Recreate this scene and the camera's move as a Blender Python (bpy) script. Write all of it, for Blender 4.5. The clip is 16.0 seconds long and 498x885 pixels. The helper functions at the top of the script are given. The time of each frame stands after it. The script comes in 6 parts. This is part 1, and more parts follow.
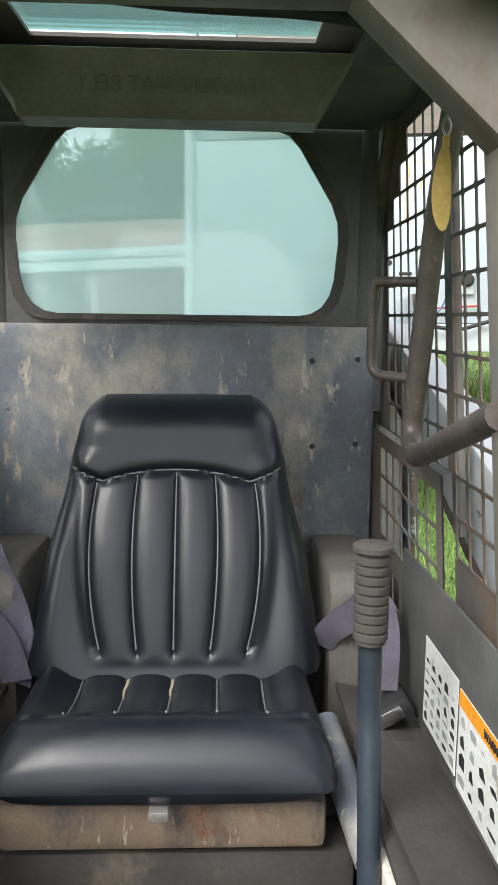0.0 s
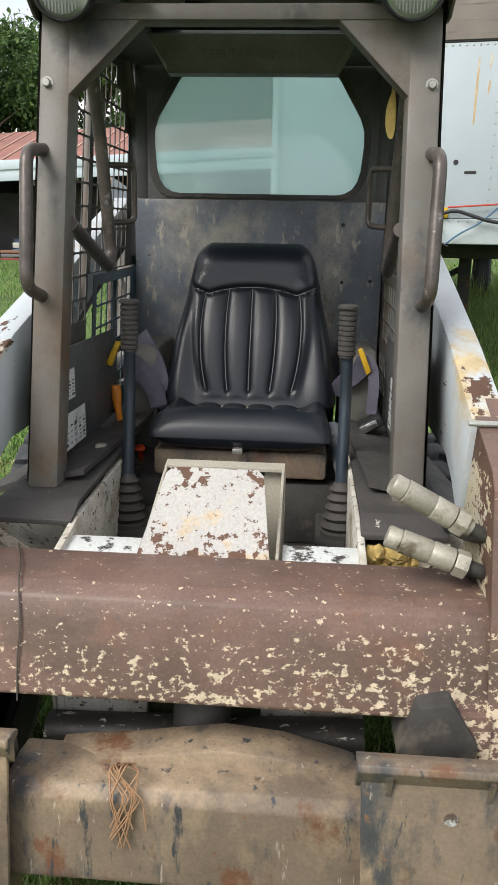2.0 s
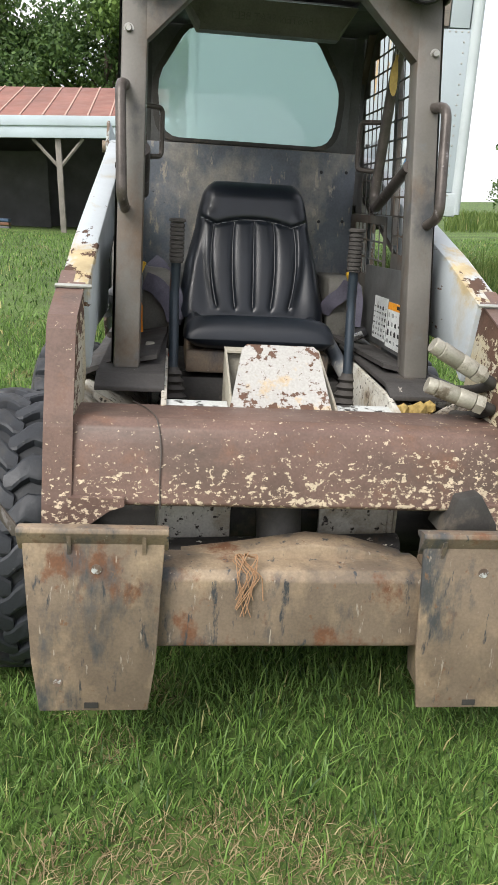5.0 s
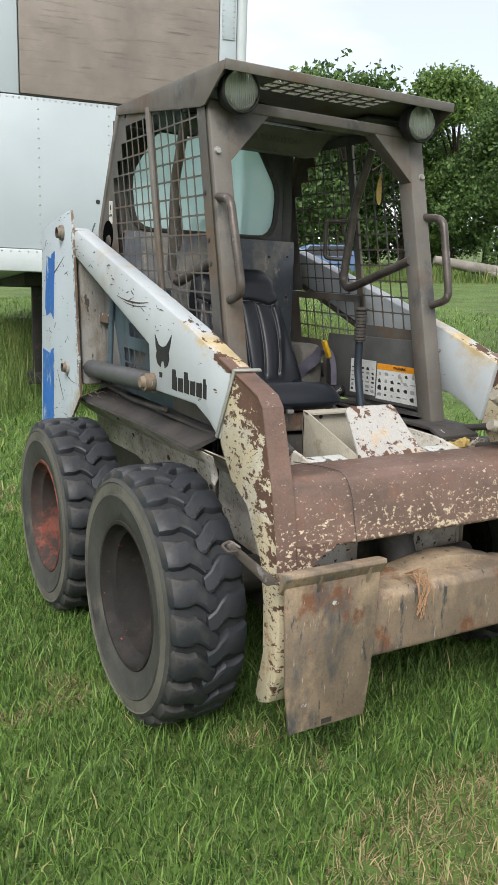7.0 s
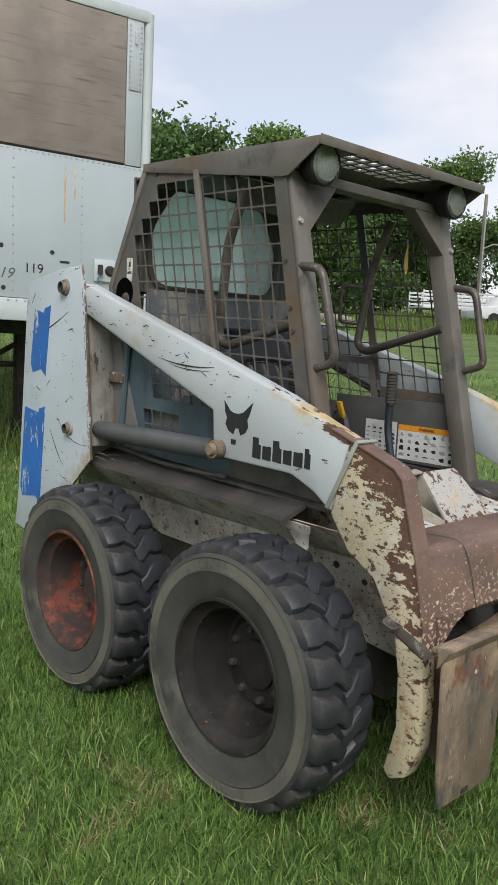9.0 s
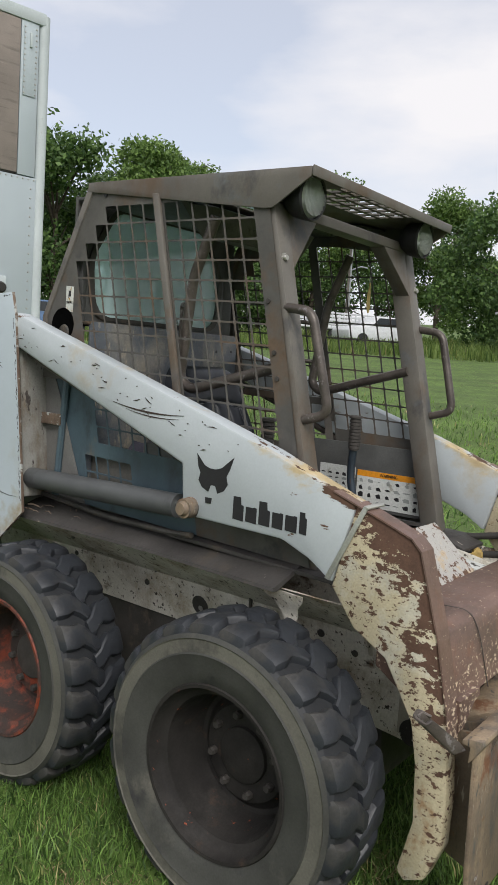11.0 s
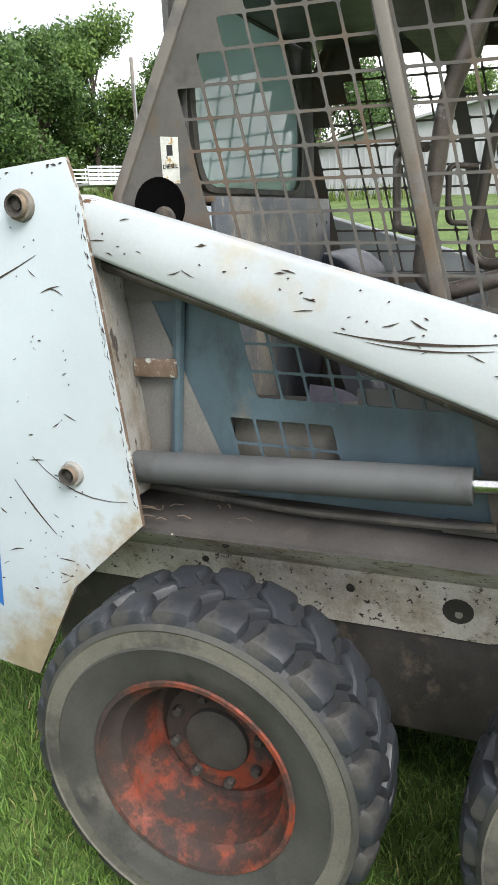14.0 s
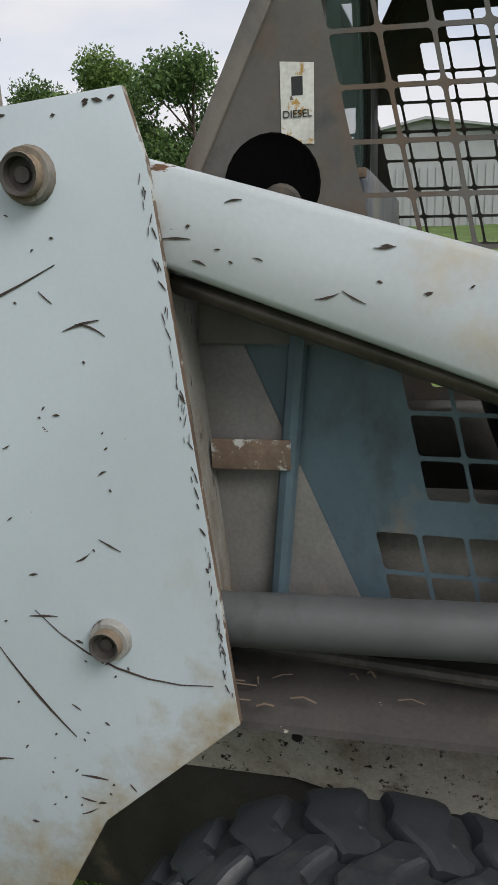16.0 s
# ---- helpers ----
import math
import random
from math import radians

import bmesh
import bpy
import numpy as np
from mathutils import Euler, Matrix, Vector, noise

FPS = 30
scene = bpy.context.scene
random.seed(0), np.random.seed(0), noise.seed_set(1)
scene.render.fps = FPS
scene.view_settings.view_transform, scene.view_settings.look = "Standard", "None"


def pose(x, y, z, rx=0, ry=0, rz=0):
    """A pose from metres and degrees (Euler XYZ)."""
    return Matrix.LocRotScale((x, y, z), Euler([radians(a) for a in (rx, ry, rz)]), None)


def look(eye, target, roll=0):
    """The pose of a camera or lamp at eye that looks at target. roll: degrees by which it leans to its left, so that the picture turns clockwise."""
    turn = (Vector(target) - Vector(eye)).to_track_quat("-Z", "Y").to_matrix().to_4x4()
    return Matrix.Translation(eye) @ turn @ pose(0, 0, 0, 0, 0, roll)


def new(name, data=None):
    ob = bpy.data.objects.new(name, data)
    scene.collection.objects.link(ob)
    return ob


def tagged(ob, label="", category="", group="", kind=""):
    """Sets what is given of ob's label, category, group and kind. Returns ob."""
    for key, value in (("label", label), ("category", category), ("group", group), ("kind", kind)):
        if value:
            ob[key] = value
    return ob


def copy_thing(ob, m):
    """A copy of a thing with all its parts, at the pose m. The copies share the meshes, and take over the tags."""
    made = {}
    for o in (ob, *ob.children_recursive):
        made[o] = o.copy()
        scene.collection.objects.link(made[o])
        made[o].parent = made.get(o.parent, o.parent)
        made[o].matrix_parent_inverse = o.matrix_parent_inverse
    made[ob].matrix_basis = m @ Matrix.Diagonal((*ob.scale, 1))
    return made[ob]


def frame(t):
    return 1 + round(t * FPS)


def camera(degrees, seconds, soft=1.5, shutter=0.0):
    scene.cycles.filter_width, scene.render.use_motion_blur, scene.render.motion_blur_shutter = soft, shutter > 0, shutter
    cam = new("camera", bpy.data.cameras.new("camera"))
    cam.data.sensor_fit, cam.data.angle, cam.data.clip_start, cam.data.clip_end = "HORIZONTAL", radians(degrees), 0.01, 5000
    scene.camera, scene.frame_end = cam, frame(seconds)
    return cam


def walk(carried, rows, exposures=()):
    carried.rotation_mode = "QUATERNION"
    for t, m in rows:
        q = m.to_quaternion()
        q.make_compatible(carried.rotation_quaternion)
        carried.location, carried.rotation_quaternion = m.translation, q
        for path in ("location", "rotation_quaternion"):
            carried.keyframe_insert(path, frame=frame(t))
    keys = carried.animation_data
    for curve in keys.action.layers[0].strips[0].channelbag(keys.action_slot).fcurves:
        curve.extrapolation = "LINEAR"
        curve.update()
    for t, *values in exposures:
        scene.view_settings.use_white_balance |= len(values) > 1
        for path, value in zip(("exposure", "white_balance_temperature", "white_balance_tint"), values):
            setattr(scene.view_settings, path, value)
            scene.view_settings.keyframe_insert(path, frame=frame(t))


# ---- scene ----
cam = camera(36.1, 16.0, soft=1.0)
METRES, EYE, TILT, LEAN, TURN = 7.0, 1.44, -7.5, 0.0, 0.0
PATH = [
    (0, (0.076, -0.773, 1.454), (0.156, 1.208, 1.192), 0.7),
    (0.5, (0.058, -0.968, 1.461), (0.073, 1.022, 1.262), 0.5),
    (1, (0.138, -1.195, 1.445), (0.06, 0.791, 1.219), 0.2),
    (1.5, (0.184, -1.455, 1.422), (0.074, 0.513, 1.081), 0.7),
    (1.7, (0.177, -1.556, 1.399), (0.057, 0.397, 0.988), 1.0),
    (1.8, (0.17, -1.62, 1.387), (0.054, 0.326, 0.938), 1.1),
    (2, (0.165, -1.717, 1.343), (0.026, 0.215, 0.848), 1.2),
    (2.5, (0.202, -1.973, 1.286), (0.009, -0.082, 0.664), 1.7),
    (3, (0.275, -2.155, 1.261), (-0.002, -0.288, 0.598), 1.9),
    (3.5, (0.256, -2.238, 1.25), (-0.057, -0.371, 0.607), 2.7),
    (3.7, (0.22, -2.253, 1.239), (-0.075, -0.38, 0.603), 3.2),
    (5.8, (-0.785, -2.132, 1.195), (-0.124, -0.304, 0.726), 1.5),
    (6, (-0.935, -2.173, 1.197), (-0.175, -0.38, 0.742), 1.2),
    (6.5, (-1.267, -2.229, 1.241), (-0.373, -0.494, 0.807), 1.2),
    (7, (-1.487, -2.156, 1.249), (-0.514, -0.45, 0.871), 1.7),
    (7.5, (-1.672, -2.066, 1.276), (-0.6, -0.416, 0.922), 2.6),
    (8, (-1.876, -1.985, 1.278), (-0.698, -0.401, 0.952), 3.0),
    (8.5, (-2.011, -1.866, 1.277), (-0.762, -0.33, 0.987), 3.0),
    (9, (-2.085, -1.669, 1.299), (-0.746, -0.206, 1.041), 2.7),
    (9.2, (-2.129, -1.605, 1.31), (-0.746, -0.181, 1.063), 2.8),
    (11.3, (-2.117, -1.18, 1.392), (-0.53, 0.015, 1.164), 3.6),
    (11.5, (-2.08, -1.106, 1.401), (-0.485, 0.071, 1.136), 3.6),
    (12, (-2.092, -0.812, 1.372), (-0.458, 0.283, 1.007), 2.9),
    (12.5, (-2.056, -0.579, 1.339), (-0.393, 0.443, 0.906), 1.2),
    (13, (-1.924, -0.387, 1.365), (-0.22, 0.541, 0.881), -0.6),
    (13.5, (-1.817, -0.158, 1.391), (-0.094, 0.699, 0.846), -2.1),
    (14, (-1.851, 0.111, 1.431), (-0.087, 0.876, 0.878), -2.9),
    (14.5, (-1.813, 0.244, 1.436), (-0.051, 0.983, 0.845), -2.9),
    (15, (-1.641, 0.402, 1.377), (0.172, 1.068, 0.859), -2.5),
    (15.5, (-1.455, 0.548, 1.356), (0.402, 1.118, 0.883), -2.2),
    (16, (-1.357, 0.709, 1.398), (0.524, 1.177, 0.906), -2.3),
]
walk(cam, [(t, look(eye, target, roll)) for t, eye, target, roll in PATH],
     [(0, 1.45), (0.6, 1.3), (1.0, 1.12), (1.4, 0.7), (2.0, 0.72), (2.5, 0.95), (3.0, 0.82), (6.0, 0.8), (8.0, 0.45), (9.0, 0.28), (12.1, 0.2), (12.5, 0.55), (13.0, 0.85), (14.0, 1.15), (14.5, 0.92), (15.2, 0.45), (15.6, 0.2), (16.0, 0.08)])

# ---- light ----
world = bpy.data.worlds.new("sky")
scene.world = world
world.use_nodes = True
wn, wl = world.node_tree.nodes, world.node_tree.links
wn.clear()
w_out = wn.new("ShaderNodeOutputWorld")
w_bg = wn.new("ShaderNodeBackground")
w_sky = wn.new("ShaderNodeTexSky")
w_sky.sky_type, w_sky.sun_disc = "NISHITA", False
SUN_EL, SUN_AZ = 44.0, 220.0          # degrees up; degrees from +y towards +x
w_sky.sun_elevation, w_sky.sun_rotation = radians(SUN_EL), radians(SUN_AZ)
w_sky.air_density, w_sky.dust_density, w_sky.ozone_density = 1.0, 2.0, 1.0
w_co = wn.new("ShaderNodeTexCoord")
w_map = wn.new("ShaderNodeMapping")
w_map.inputs["Scale"].default_value = (1.0, 1.0, 3.0)
w_no = wn.new("ShaderNodeTexNoise")
w_no.inputs["Scale"].default_value, w_no.inputs["Detail"].default_value = 2.1, 7.0
w_ra = wn.new("ShaderNodeValToRGB")
w_ra.color_ramp.elements[0].position, w_ra.color_ramp.elements[1].position = 0.36, 0.58
w_ra.color_ramp.elements[0].color = (0.5, 0.5, 0.5, 1)
w_cl = wn.new("ShaderNodeMixRGB")     # clouds over the clear sky
w_cl.inputs[2].default_value = (5.8, 5.7, 5.85, 1)
wl.new(w_co.outputs["Generated"], w_map.inputs[0])
wl.new(w_map.outputs[0], w_no.inputs["Vector"])
wl.new(w_no.outputs[0], w_ra.inputs[0])
wl.new(w_ra.outputs[0], w_cl.inputs[0])
wl.new(w_sky.outputs[0], w_cl.inputs[1])
wl.new(w_cl.outputs[0], w_bg.inputs[0])
w_bg.inputs[1].default_value = 0.14
wl.new(w_bg.outputs[0], w_out.inputs[0])
sun = new("sun", bpy.data.lights.new("sun", "SUN"))
sun.data.energy, sun.data.angle, sun.data.color = 2.2, radians(30), (1.0, 0.975, 0.94)
sd = Vector((math.sin(radians(SUN_AZ)) * math.cos(radians(SUN_EL)), math.cos(radians(SUN_AZ)) * math.cos(radians(SUN_EL)), math.sin(radians(SUN_EL))))
sun.matrix_world = look(sd * 30, (0, 0, 0))

# ---- materials ----
def material(name, base, rough=0.6, metal=0.0, vary=0.25, scale=7.0, layers=(), bump=0.15, grain=90.0, tint=None, island=0.0, spec=0.4, stains=(), speck=0.12):
    """Principled surface. layers: (colour, noise scale or xyz scales, threshold, softness, roughness) laid one over another."""
    m = bpy.data.materials.new(name)
    m.use_nodes = True
    n, l = m.node_tree.nodes, m.node_tree.links
    p = n["Principled BSDF"]
    p.inputs["Metallic"].default_value = metal
    p.inputs["Specular IOR Level"].default_value = spec
    co = n.new("ShaderNodeTexCoord").outputs["Object"]

    def tex(s, detail=6.0, rough_=0.6, off=0.0):
        mp = n.new("ShaderNodeMapping")
        mp.inputs["Location"].default_value = (off, off * 1.7, off * 0.6)
        mp.inputs["Scale"].default_value = s if isinstance(s, tuple) else (s, s, s)
        l.new(co, mp.inputs[0])
        t = n.new("ShaderNodeTexNoise")
        t.inputs["Scale"].default_value, t.inputs["Detail"].default_value, t.inputs["Roughness"].default_value = 1.0, detail, rough_
        l.new(mp.outputs[0], t.inputs["Vector"])
        return t.outputs[0]

    def mix(fac, a, b):
        x = n.new("ShaderNodeMixRGB")
        for i, v in enumerate((fac, a, b)):
            if isinstance(v, (int, float)):
                x.inputs[i].default_value = v
            elif isinstance(v, tuple):
                x.inputs[i].default_value = (*v[:3], 1)
            else:
                l.new(v, x.inputs[i])
        return x.outputs[0]

    def ramp(v, lo, hi):
        r = n.new("ShaderNodeMapRange")
        r.inputs["From Min"].default_value, r.inputs["From Max"].default_value = lo, hi
        l.new(v, r.inputs[0])
        return r.outputs[0]

    dark = tuple(c * (1 - vary) for c in base)
    lite = tint or tuple(min(1, c * (1 + vary * 0.5)) for c in base)
    col = mix(ramp(tex(scale), 0.32, 0.68), dark, lite)
    if island:
        g = n.new("ShaderNodeNewGeometry").outputs["Random Per Island"]
        col = mix(ramp(g, 0.0, 1.0), mix(island, col, dark), mix(island, col, lite))
    ro = mix(ramp(tex(scale * 3, off=3.1), 0.3, 0.7), (rough * 0.85,) * 3, (min(1, rough * 1.15),) * 3)
    height = tex(grain, 3.0)
    for i, (c, s, th, so, rr) in enumerate(layers):
        k = ramp(tex(s, 8.0, 0.66, off=5.3 + 2.9 * i), th, th + so)
        shade = mix(ramp(tex(25.0, off=1.3 * i), 0.3, 0.7), tuple(v * 0.72 for v in c), c)
        col = mix(k, col, shade)
        ro = mix(k, ro, (rr,) * 3)
        height = mix(k, height, (0.25 + 0.1 * i,) * 3)
    for i, (c, s, amp, nrm, cut, so, rr) in enumerate(stains):
        # a ragged stain that begins at the plane nrm . p = cut
        dp = n.new("ShaderNodeVectorMath")
        dp.operation = "DOT_PRODUCT"
        dp.inputs[1].default_value = nrm
        l.new(co, dp.inputs[0])
        ma = n.new("ShaderNodeMath")
        ma.operation = "MULTIPLY_ADD"
        l.new(tex(s, 8.0, 0.66, off=11.3 + 1.9 * i), ma.inputs[0])
        ma.inputs[1].default_value = amp
        l.new(dp.outputs["Value"], ma.inputs[2])
        k = ramp(ma.outputs[0], cut + amp * 0.5, cut + amp * 0.5 + so)
        shade = mix(ramp(tex(22.0, off=2.3 * i), 0.3, 0.7), tuple(v * 0.7 for v in c), c)
        col = mix(k, col, shade)
        ro = mix(k, ro, (rr,) * 3)
    # fine speckle of dust and pitting
    fine = ramp(tex(170.0, 2.0, 0.5, off=7.7), 0.30, 0.70)
    mu = n.new("ShaderNodeMixRGB")
    mu.blend_type = "MULTIPLY"
    mu.inputs[0].default_value = 1.0
    l.new(col, mu.inputs[1])
    l.new(mix(fine, (1 - speck,) * 3, (1 + speck * 0.6,) * 3), mu.inputs[2])
    col = mu.outputs[0]
    l.new(col, p.inputs["Base Color"])
    l.new(ro, p.inputs["Roughness"])
    if bump:
        b = n.new("ShaderNodeBump")
        b.inputs["Strength"].default_value, b.inputs["Distance"].default_value = bump, 0.004
        l.new(height, b.inputs["Height"])
        l.new(b.outputs[0], p.inputs["Normal"])
    return m


def plain(name, base, rough=0.5, metal=0.0, spec=0.4):
    return material(name, base, rough, metal, 0.15, 12.0, bump=0.05, spec=spec)


RUST, DIRT = (0.115, 0.06, 0.035), (0.20, 0.165, 0.115)
M_EDGE = material("rusty_plate_edge", (0.16, 0.115, 0.085), 0.7, 0, 0.4, 20.0, bump=0.2, layers=[((0.5, 0.52, 0.50), (30, 30, 30), 0.54, 0.05, 0.5)])
M_WHITE = material("white_paint", (0.42, 0.48, 0.52), 0.42, 0, 0.08, 3.0, bump=0.03, speck=0.02, layers=[
    ((0.40, 0.40, 0.36), (4, 4, 2.5), 0.62, 0.25, 0.7), ((0.09, 0.055, 0.035), (34, 34, 34), 0.715, 0.01, 0.85), ((0.10, 0.065, 0.04), (3, 16, 40), 0.74, 0.008, 0.85)],
    stains=[((0.36, 0.31, 0.21), (14, 14, 14), 0.5, (0, -0.9, -1.0), -1.50, 0.16, 0.8)])
M_ARM = material("worn_white_arm", (0.435, 0.475, 0.495), 0.45, 0, 0.1, 3.0, bump=0.05, speck=0.03, layers=[
    ((0.46, 0.385, 0.26), (3.2, 3.2, 3.2), 0.58, 0.16, 0.6), ((0.13, 0.07, 0.04), (16, 7, 26), 0.665, 0.015, 0.85)],
    stains=[((0.50, 0.40, 0.23), (9, 5, 9), 0.30, (0, -0.46, 1.0), 1.330, 0.04, 0.7), ((0.10, 0.055, 0.035), (16, 7, 20), 0.24, (0, -0.46, 1.0), 1.356, 0.006, 0.85)])
M_FLAKED = material("flaking_cream_paint", (0.50, 0.44, 0.30), 0.55, 0, 0.2, 5.0, bump=0.35, layers=[
    ((0.56, 0.53, 0.43), (6, 6, 6), 0.50, 0.1, 0.6), ((0.34, 0.19, 0.085), (11, 11, 9), 0.60, 0.12, 0.8), ((0.11, 0.06, 0.038), (34, 24, 48), 0.582, 0.02, 0.85), ((0.11, 0.06, 0.038), (95, 60, 95), 0.60, 0.02, 0.85)],
    stains=[((0.11, 0.06, 0.04), (30, 21, 36), 0.60, (0, -0.92, 0.39), 1.066, 0.012, 0.85), ((0.11, 0.06, 0.04), (26, 20, 34), 0.45, (0, -0.30, 0.95), 1.135, 0.015, 0.85)])
M_TUBE = material("brown_oxide_tube", (0.155, 0.098, 0.078), 0.5, 0, 0.3, 5.0, bump=0.25, layers=[
    ((0.10, 0.07, 0.055), (3, 8, 8), 0.5, 0.2, 0.5), ((0.20, 0.11, 0.075), (9, 9, 9), 0.55, 0.15, 0.6), ((0.62, 0.50, 0.36), (60, 60, 85), 0.64, 0.025, 0.7)],
    stains=[((0.64, 0.53, 0.38), (66, 66, 90), 1.5, (0.08, 0, -1.0), -0.575, 0.03, 0.7)])
M_STEEL = material("bare_rusty_plate", (0.195, 0.15, 0.108), 0.55, 0.0, 0.35, 4.0, bump=0.25, layers=[
    ((0.33, 0.25, 0.165), (5, 5, 4), 0.50, 0.12, 0.6), ((0.17, 0.08, 0.042), (7, 7, 5), 0.56, 0.08, 0.7), ((0.075, 0.078, 0.08), (10, 10, 3.6), 0.53, 0.12, 0.5), ((0.05, 0.055, 0.06), (40, 40, 9), 0.60, 0.06, 0.5), ((0.20, 0.12, 0.07), (30, 30, 22), 0.62, 0.05, 0.7), ((0.40, 0.35, 0.28), (80, 80, 12), 0.63, 0.04, 0.6)])
M_CAB = material("faded_cab_grey", (0.135, 0.125, 0.11), 0.55, 0, 0.25, 4.0, bump=0.08, speck=0.05, layers=[
    ((0.125, 0.088, 0.06), (3.5, 3.5, 2.2), 0.50, 0.14, 0.6), ((0.065, 0.066, 0.068), (6, 6, 4), 0.56, 0.12, 0.5), ((0.15, 0.16, 0.17), (4, 4, 6), 0.60, 0.12, 0.5), ((0.18, 0.16, 0.13), (35, 35, 35), 0.68, 0.12, 0.7)])
M_MESH = material("dull_grey_mesh", (0.092, 0.088, 0.08), 0.6, 0, 0.3, 7.0, bump=0.06, speck=0.05, layers=[((0.13, 0.09, 0.06), (4, 4, 4), 0.50, 0.14, 0.8), ((0.06, 0.06, 0.06), (7, 7, 7), 0.57, 0.1, 0.6)])
M_INNER = material("cab_inner_paint", (0.088, 0.09, 0.088), 0.5, 0, 0.35, 5.0, bump=0.15, layers=[
    ((0.12, 0.10, 0.075), (7, 7, 3), 0.62, 0.18, 0.6)])
M_WALL = material("scuffed_blue_grey_wall", (0.125, 0.142, 0.165), 0.40, 0, 0.4, 4.0, bump=0.15, layers=[
    ((0.36, 0.33, 0.275), (4, 4, 2.6), 0.48, 0.18, 0.55), ((0.40, 0.36, 0.29), (26, 26, 9), 0.585, 0.06, 0.6), ((0.15, 0.09, 0.055), (13, 13, 5), 0.63, 0.07, 0.7), ((0.035, 0.035, 0.037), (24, 24, 40), 0.68, 0.05, 0.6)])
M_SIDE = material("blue_grey_side_panel", (0.075, 0.115, 0.14), 0.45, 0, 0.3, 4.0, bump=0.08, speck=0.05, layers=[((0.055, 0.07, 0.08), (3, 5, 3), 0.52, 0.14, 0.5), ((0.14, 0.165, 0.18), (3, 6, 14), 0.62, 0.1, 0.5), ((0.17, 0.155, 0.13), (8, 8, 5), 0.62, 0.12, 0.7)])
M_DARK = material("greasy_black_metal", (0.05, 0.047, 0.043), 0.6, 0, 0.4, 8.0, bump=0.2, layers=[((0.15, 0.125, 0.095), (10, 10, 10), 0.56, 0.15, 0.85)])
M_SHELF = material("dirty_fender_shelf", (0.055, 0.051, 0.048), 0.65, 0, 0.3, 6.0, bump=0.25, layers=[
    ((0.10, 0.083, 0.066), (9, 9, 9), 0.58, 0.15, 0.85), ((0.5, 0.47, 0.40), (30, 16, 30), 0.68, 0.03, 0.7)])
M_CHASSIS = material("mud_stained_white_chassis", (0.62, 0.60, 0.53), 0.6, 0, 0.25, 4.0, bump=0.25, layers=[
    ((0.33, 0.27, 0.18), (7, 7, 7), 0.47, 0.2, 0.85), ((0.13, 0.085, 0.055), (5, 9, 12), 0.60, 0.1, 0.85), ((0.06, 0.05, 0.042), (60, 60, 60), 0.59, 0.04, 0.9)])
M_UPRIGHT = material("dirty_grey_white_upright", (0.28, 0.275, 0.255), 0.5, 0, 0.25, 4.0, bump=0.1, layers=[((0.17, 0.135, 0.095), (7, 7, 3), 0.50, 0.14, 0.8), ((0.06, 0.05, 0.045), (22, 22, 7), 0.575, 0.05, 0.8)])
M_CHIPBLACK = material("chipped_black_paint", (0.03, 0.028, 0.026), 0.5, 0, 0.3, 8.0, bump=0.2, layers=[((0.55, 0.52, 0.44), (26, 60, 60), 0.60, 0.02, 0.7), ((0.13, 0.09, 0.06), (12, 12, 12), 0.60, 0.1, 0.8)])
M_PATCH = material("dull_grey_corner_plate", (0.17, 0.168, 0.16), 0.5, 0, 0.3, 4.0, bump=0.1, layers=[((0.24, 0.22, 0.19), (6, 6, 4), 0.58, 0.14, 0.6), ((0.09, 0.07, 0.055), (8, 8, 5), 0.60, 0.1, 0.7)])
M_CYL = material("dull_blue_grey_cylinder", (0.085, 0.09, 0.092), 0.45, 0, 0.25, 5.0, bump=0.06, speck=0.05, layers=[((0.13, 0.115, 0.095), (7, 4, 7), 0.58, 0.16, 0.6), ((0.05, 0.05, 0.05), (5, 9, 5), 0.60, 0.12, 0.5)])
M_CREAM = material("dirty_cream_sill", (0.37, 0.345, 0.28), 0.5, 0, 0.2, 5.0, bump=0.15, layers=[
    ((0.22, 0.16, 0.10), (7, 7, 7), 0.60, 0.12, 0.8), ((0.30, 0.14, 0.05), (20, 20, 20), 0.70, 0.04, 0.85)])
M_CHIPPED = material("chipped_white_lid", (0.39, 0.38, 0.355), 0.45, 0, 0.1, 4.0, bump=0.25, layers=[
    ((0.52, 0.40, 0.25), (14, 14, 14), 0.56, 0.1, 0.6), ((0.12, 0.065, 0.04), (50, 40, 40), 0.66, 0.015, 0.85)],
    stains=[((0.13, 0.07, 0.045), (30, 30, 30), 0.45, (0, 0, 1.0), 0.918, 0.01, 0.8), ((0.13, 0.07, 0.045), (40, 40, 40), 0.45, (0, 0, -1.0), -0.793, 0.01, 0.8)])
M_REST = material("white_and_black_foot_rest", (0.62, 0.64, 0.62), 0.5, 0, 0.1, 5.0, bump=0.2, layers=[((0.06, 0.055, 0.05), (8, 8, 8), 0.53, 0.03, 0.7)])
M_PAD = material("grey_moulded_pad", (0.12, 0.115, 0.10), 0.6, 0, 0.35, 6.0, bump=0.3, layers=[((0.07, 0.066, 0.058), (9, 9, 9), 0.55, 0.15, 0.7)])
M_VINYL = material("black_vinyl", (0.009, 0.012, 0.017), 0.35, 0, 0.3, 6.0, bump=0.05, grain=260.0, spec=0.5, speck=0.05, layers=[((0.035, 0.04, 0.045), (7, 7, 7), 0.66, 0.2, 0.45)])
# pale grey paints the highlights along the vinyl seams into their colour
M_SEAM = plain("grey_seam_highlight", (0.15, 0.155, 0.16), 0.5)
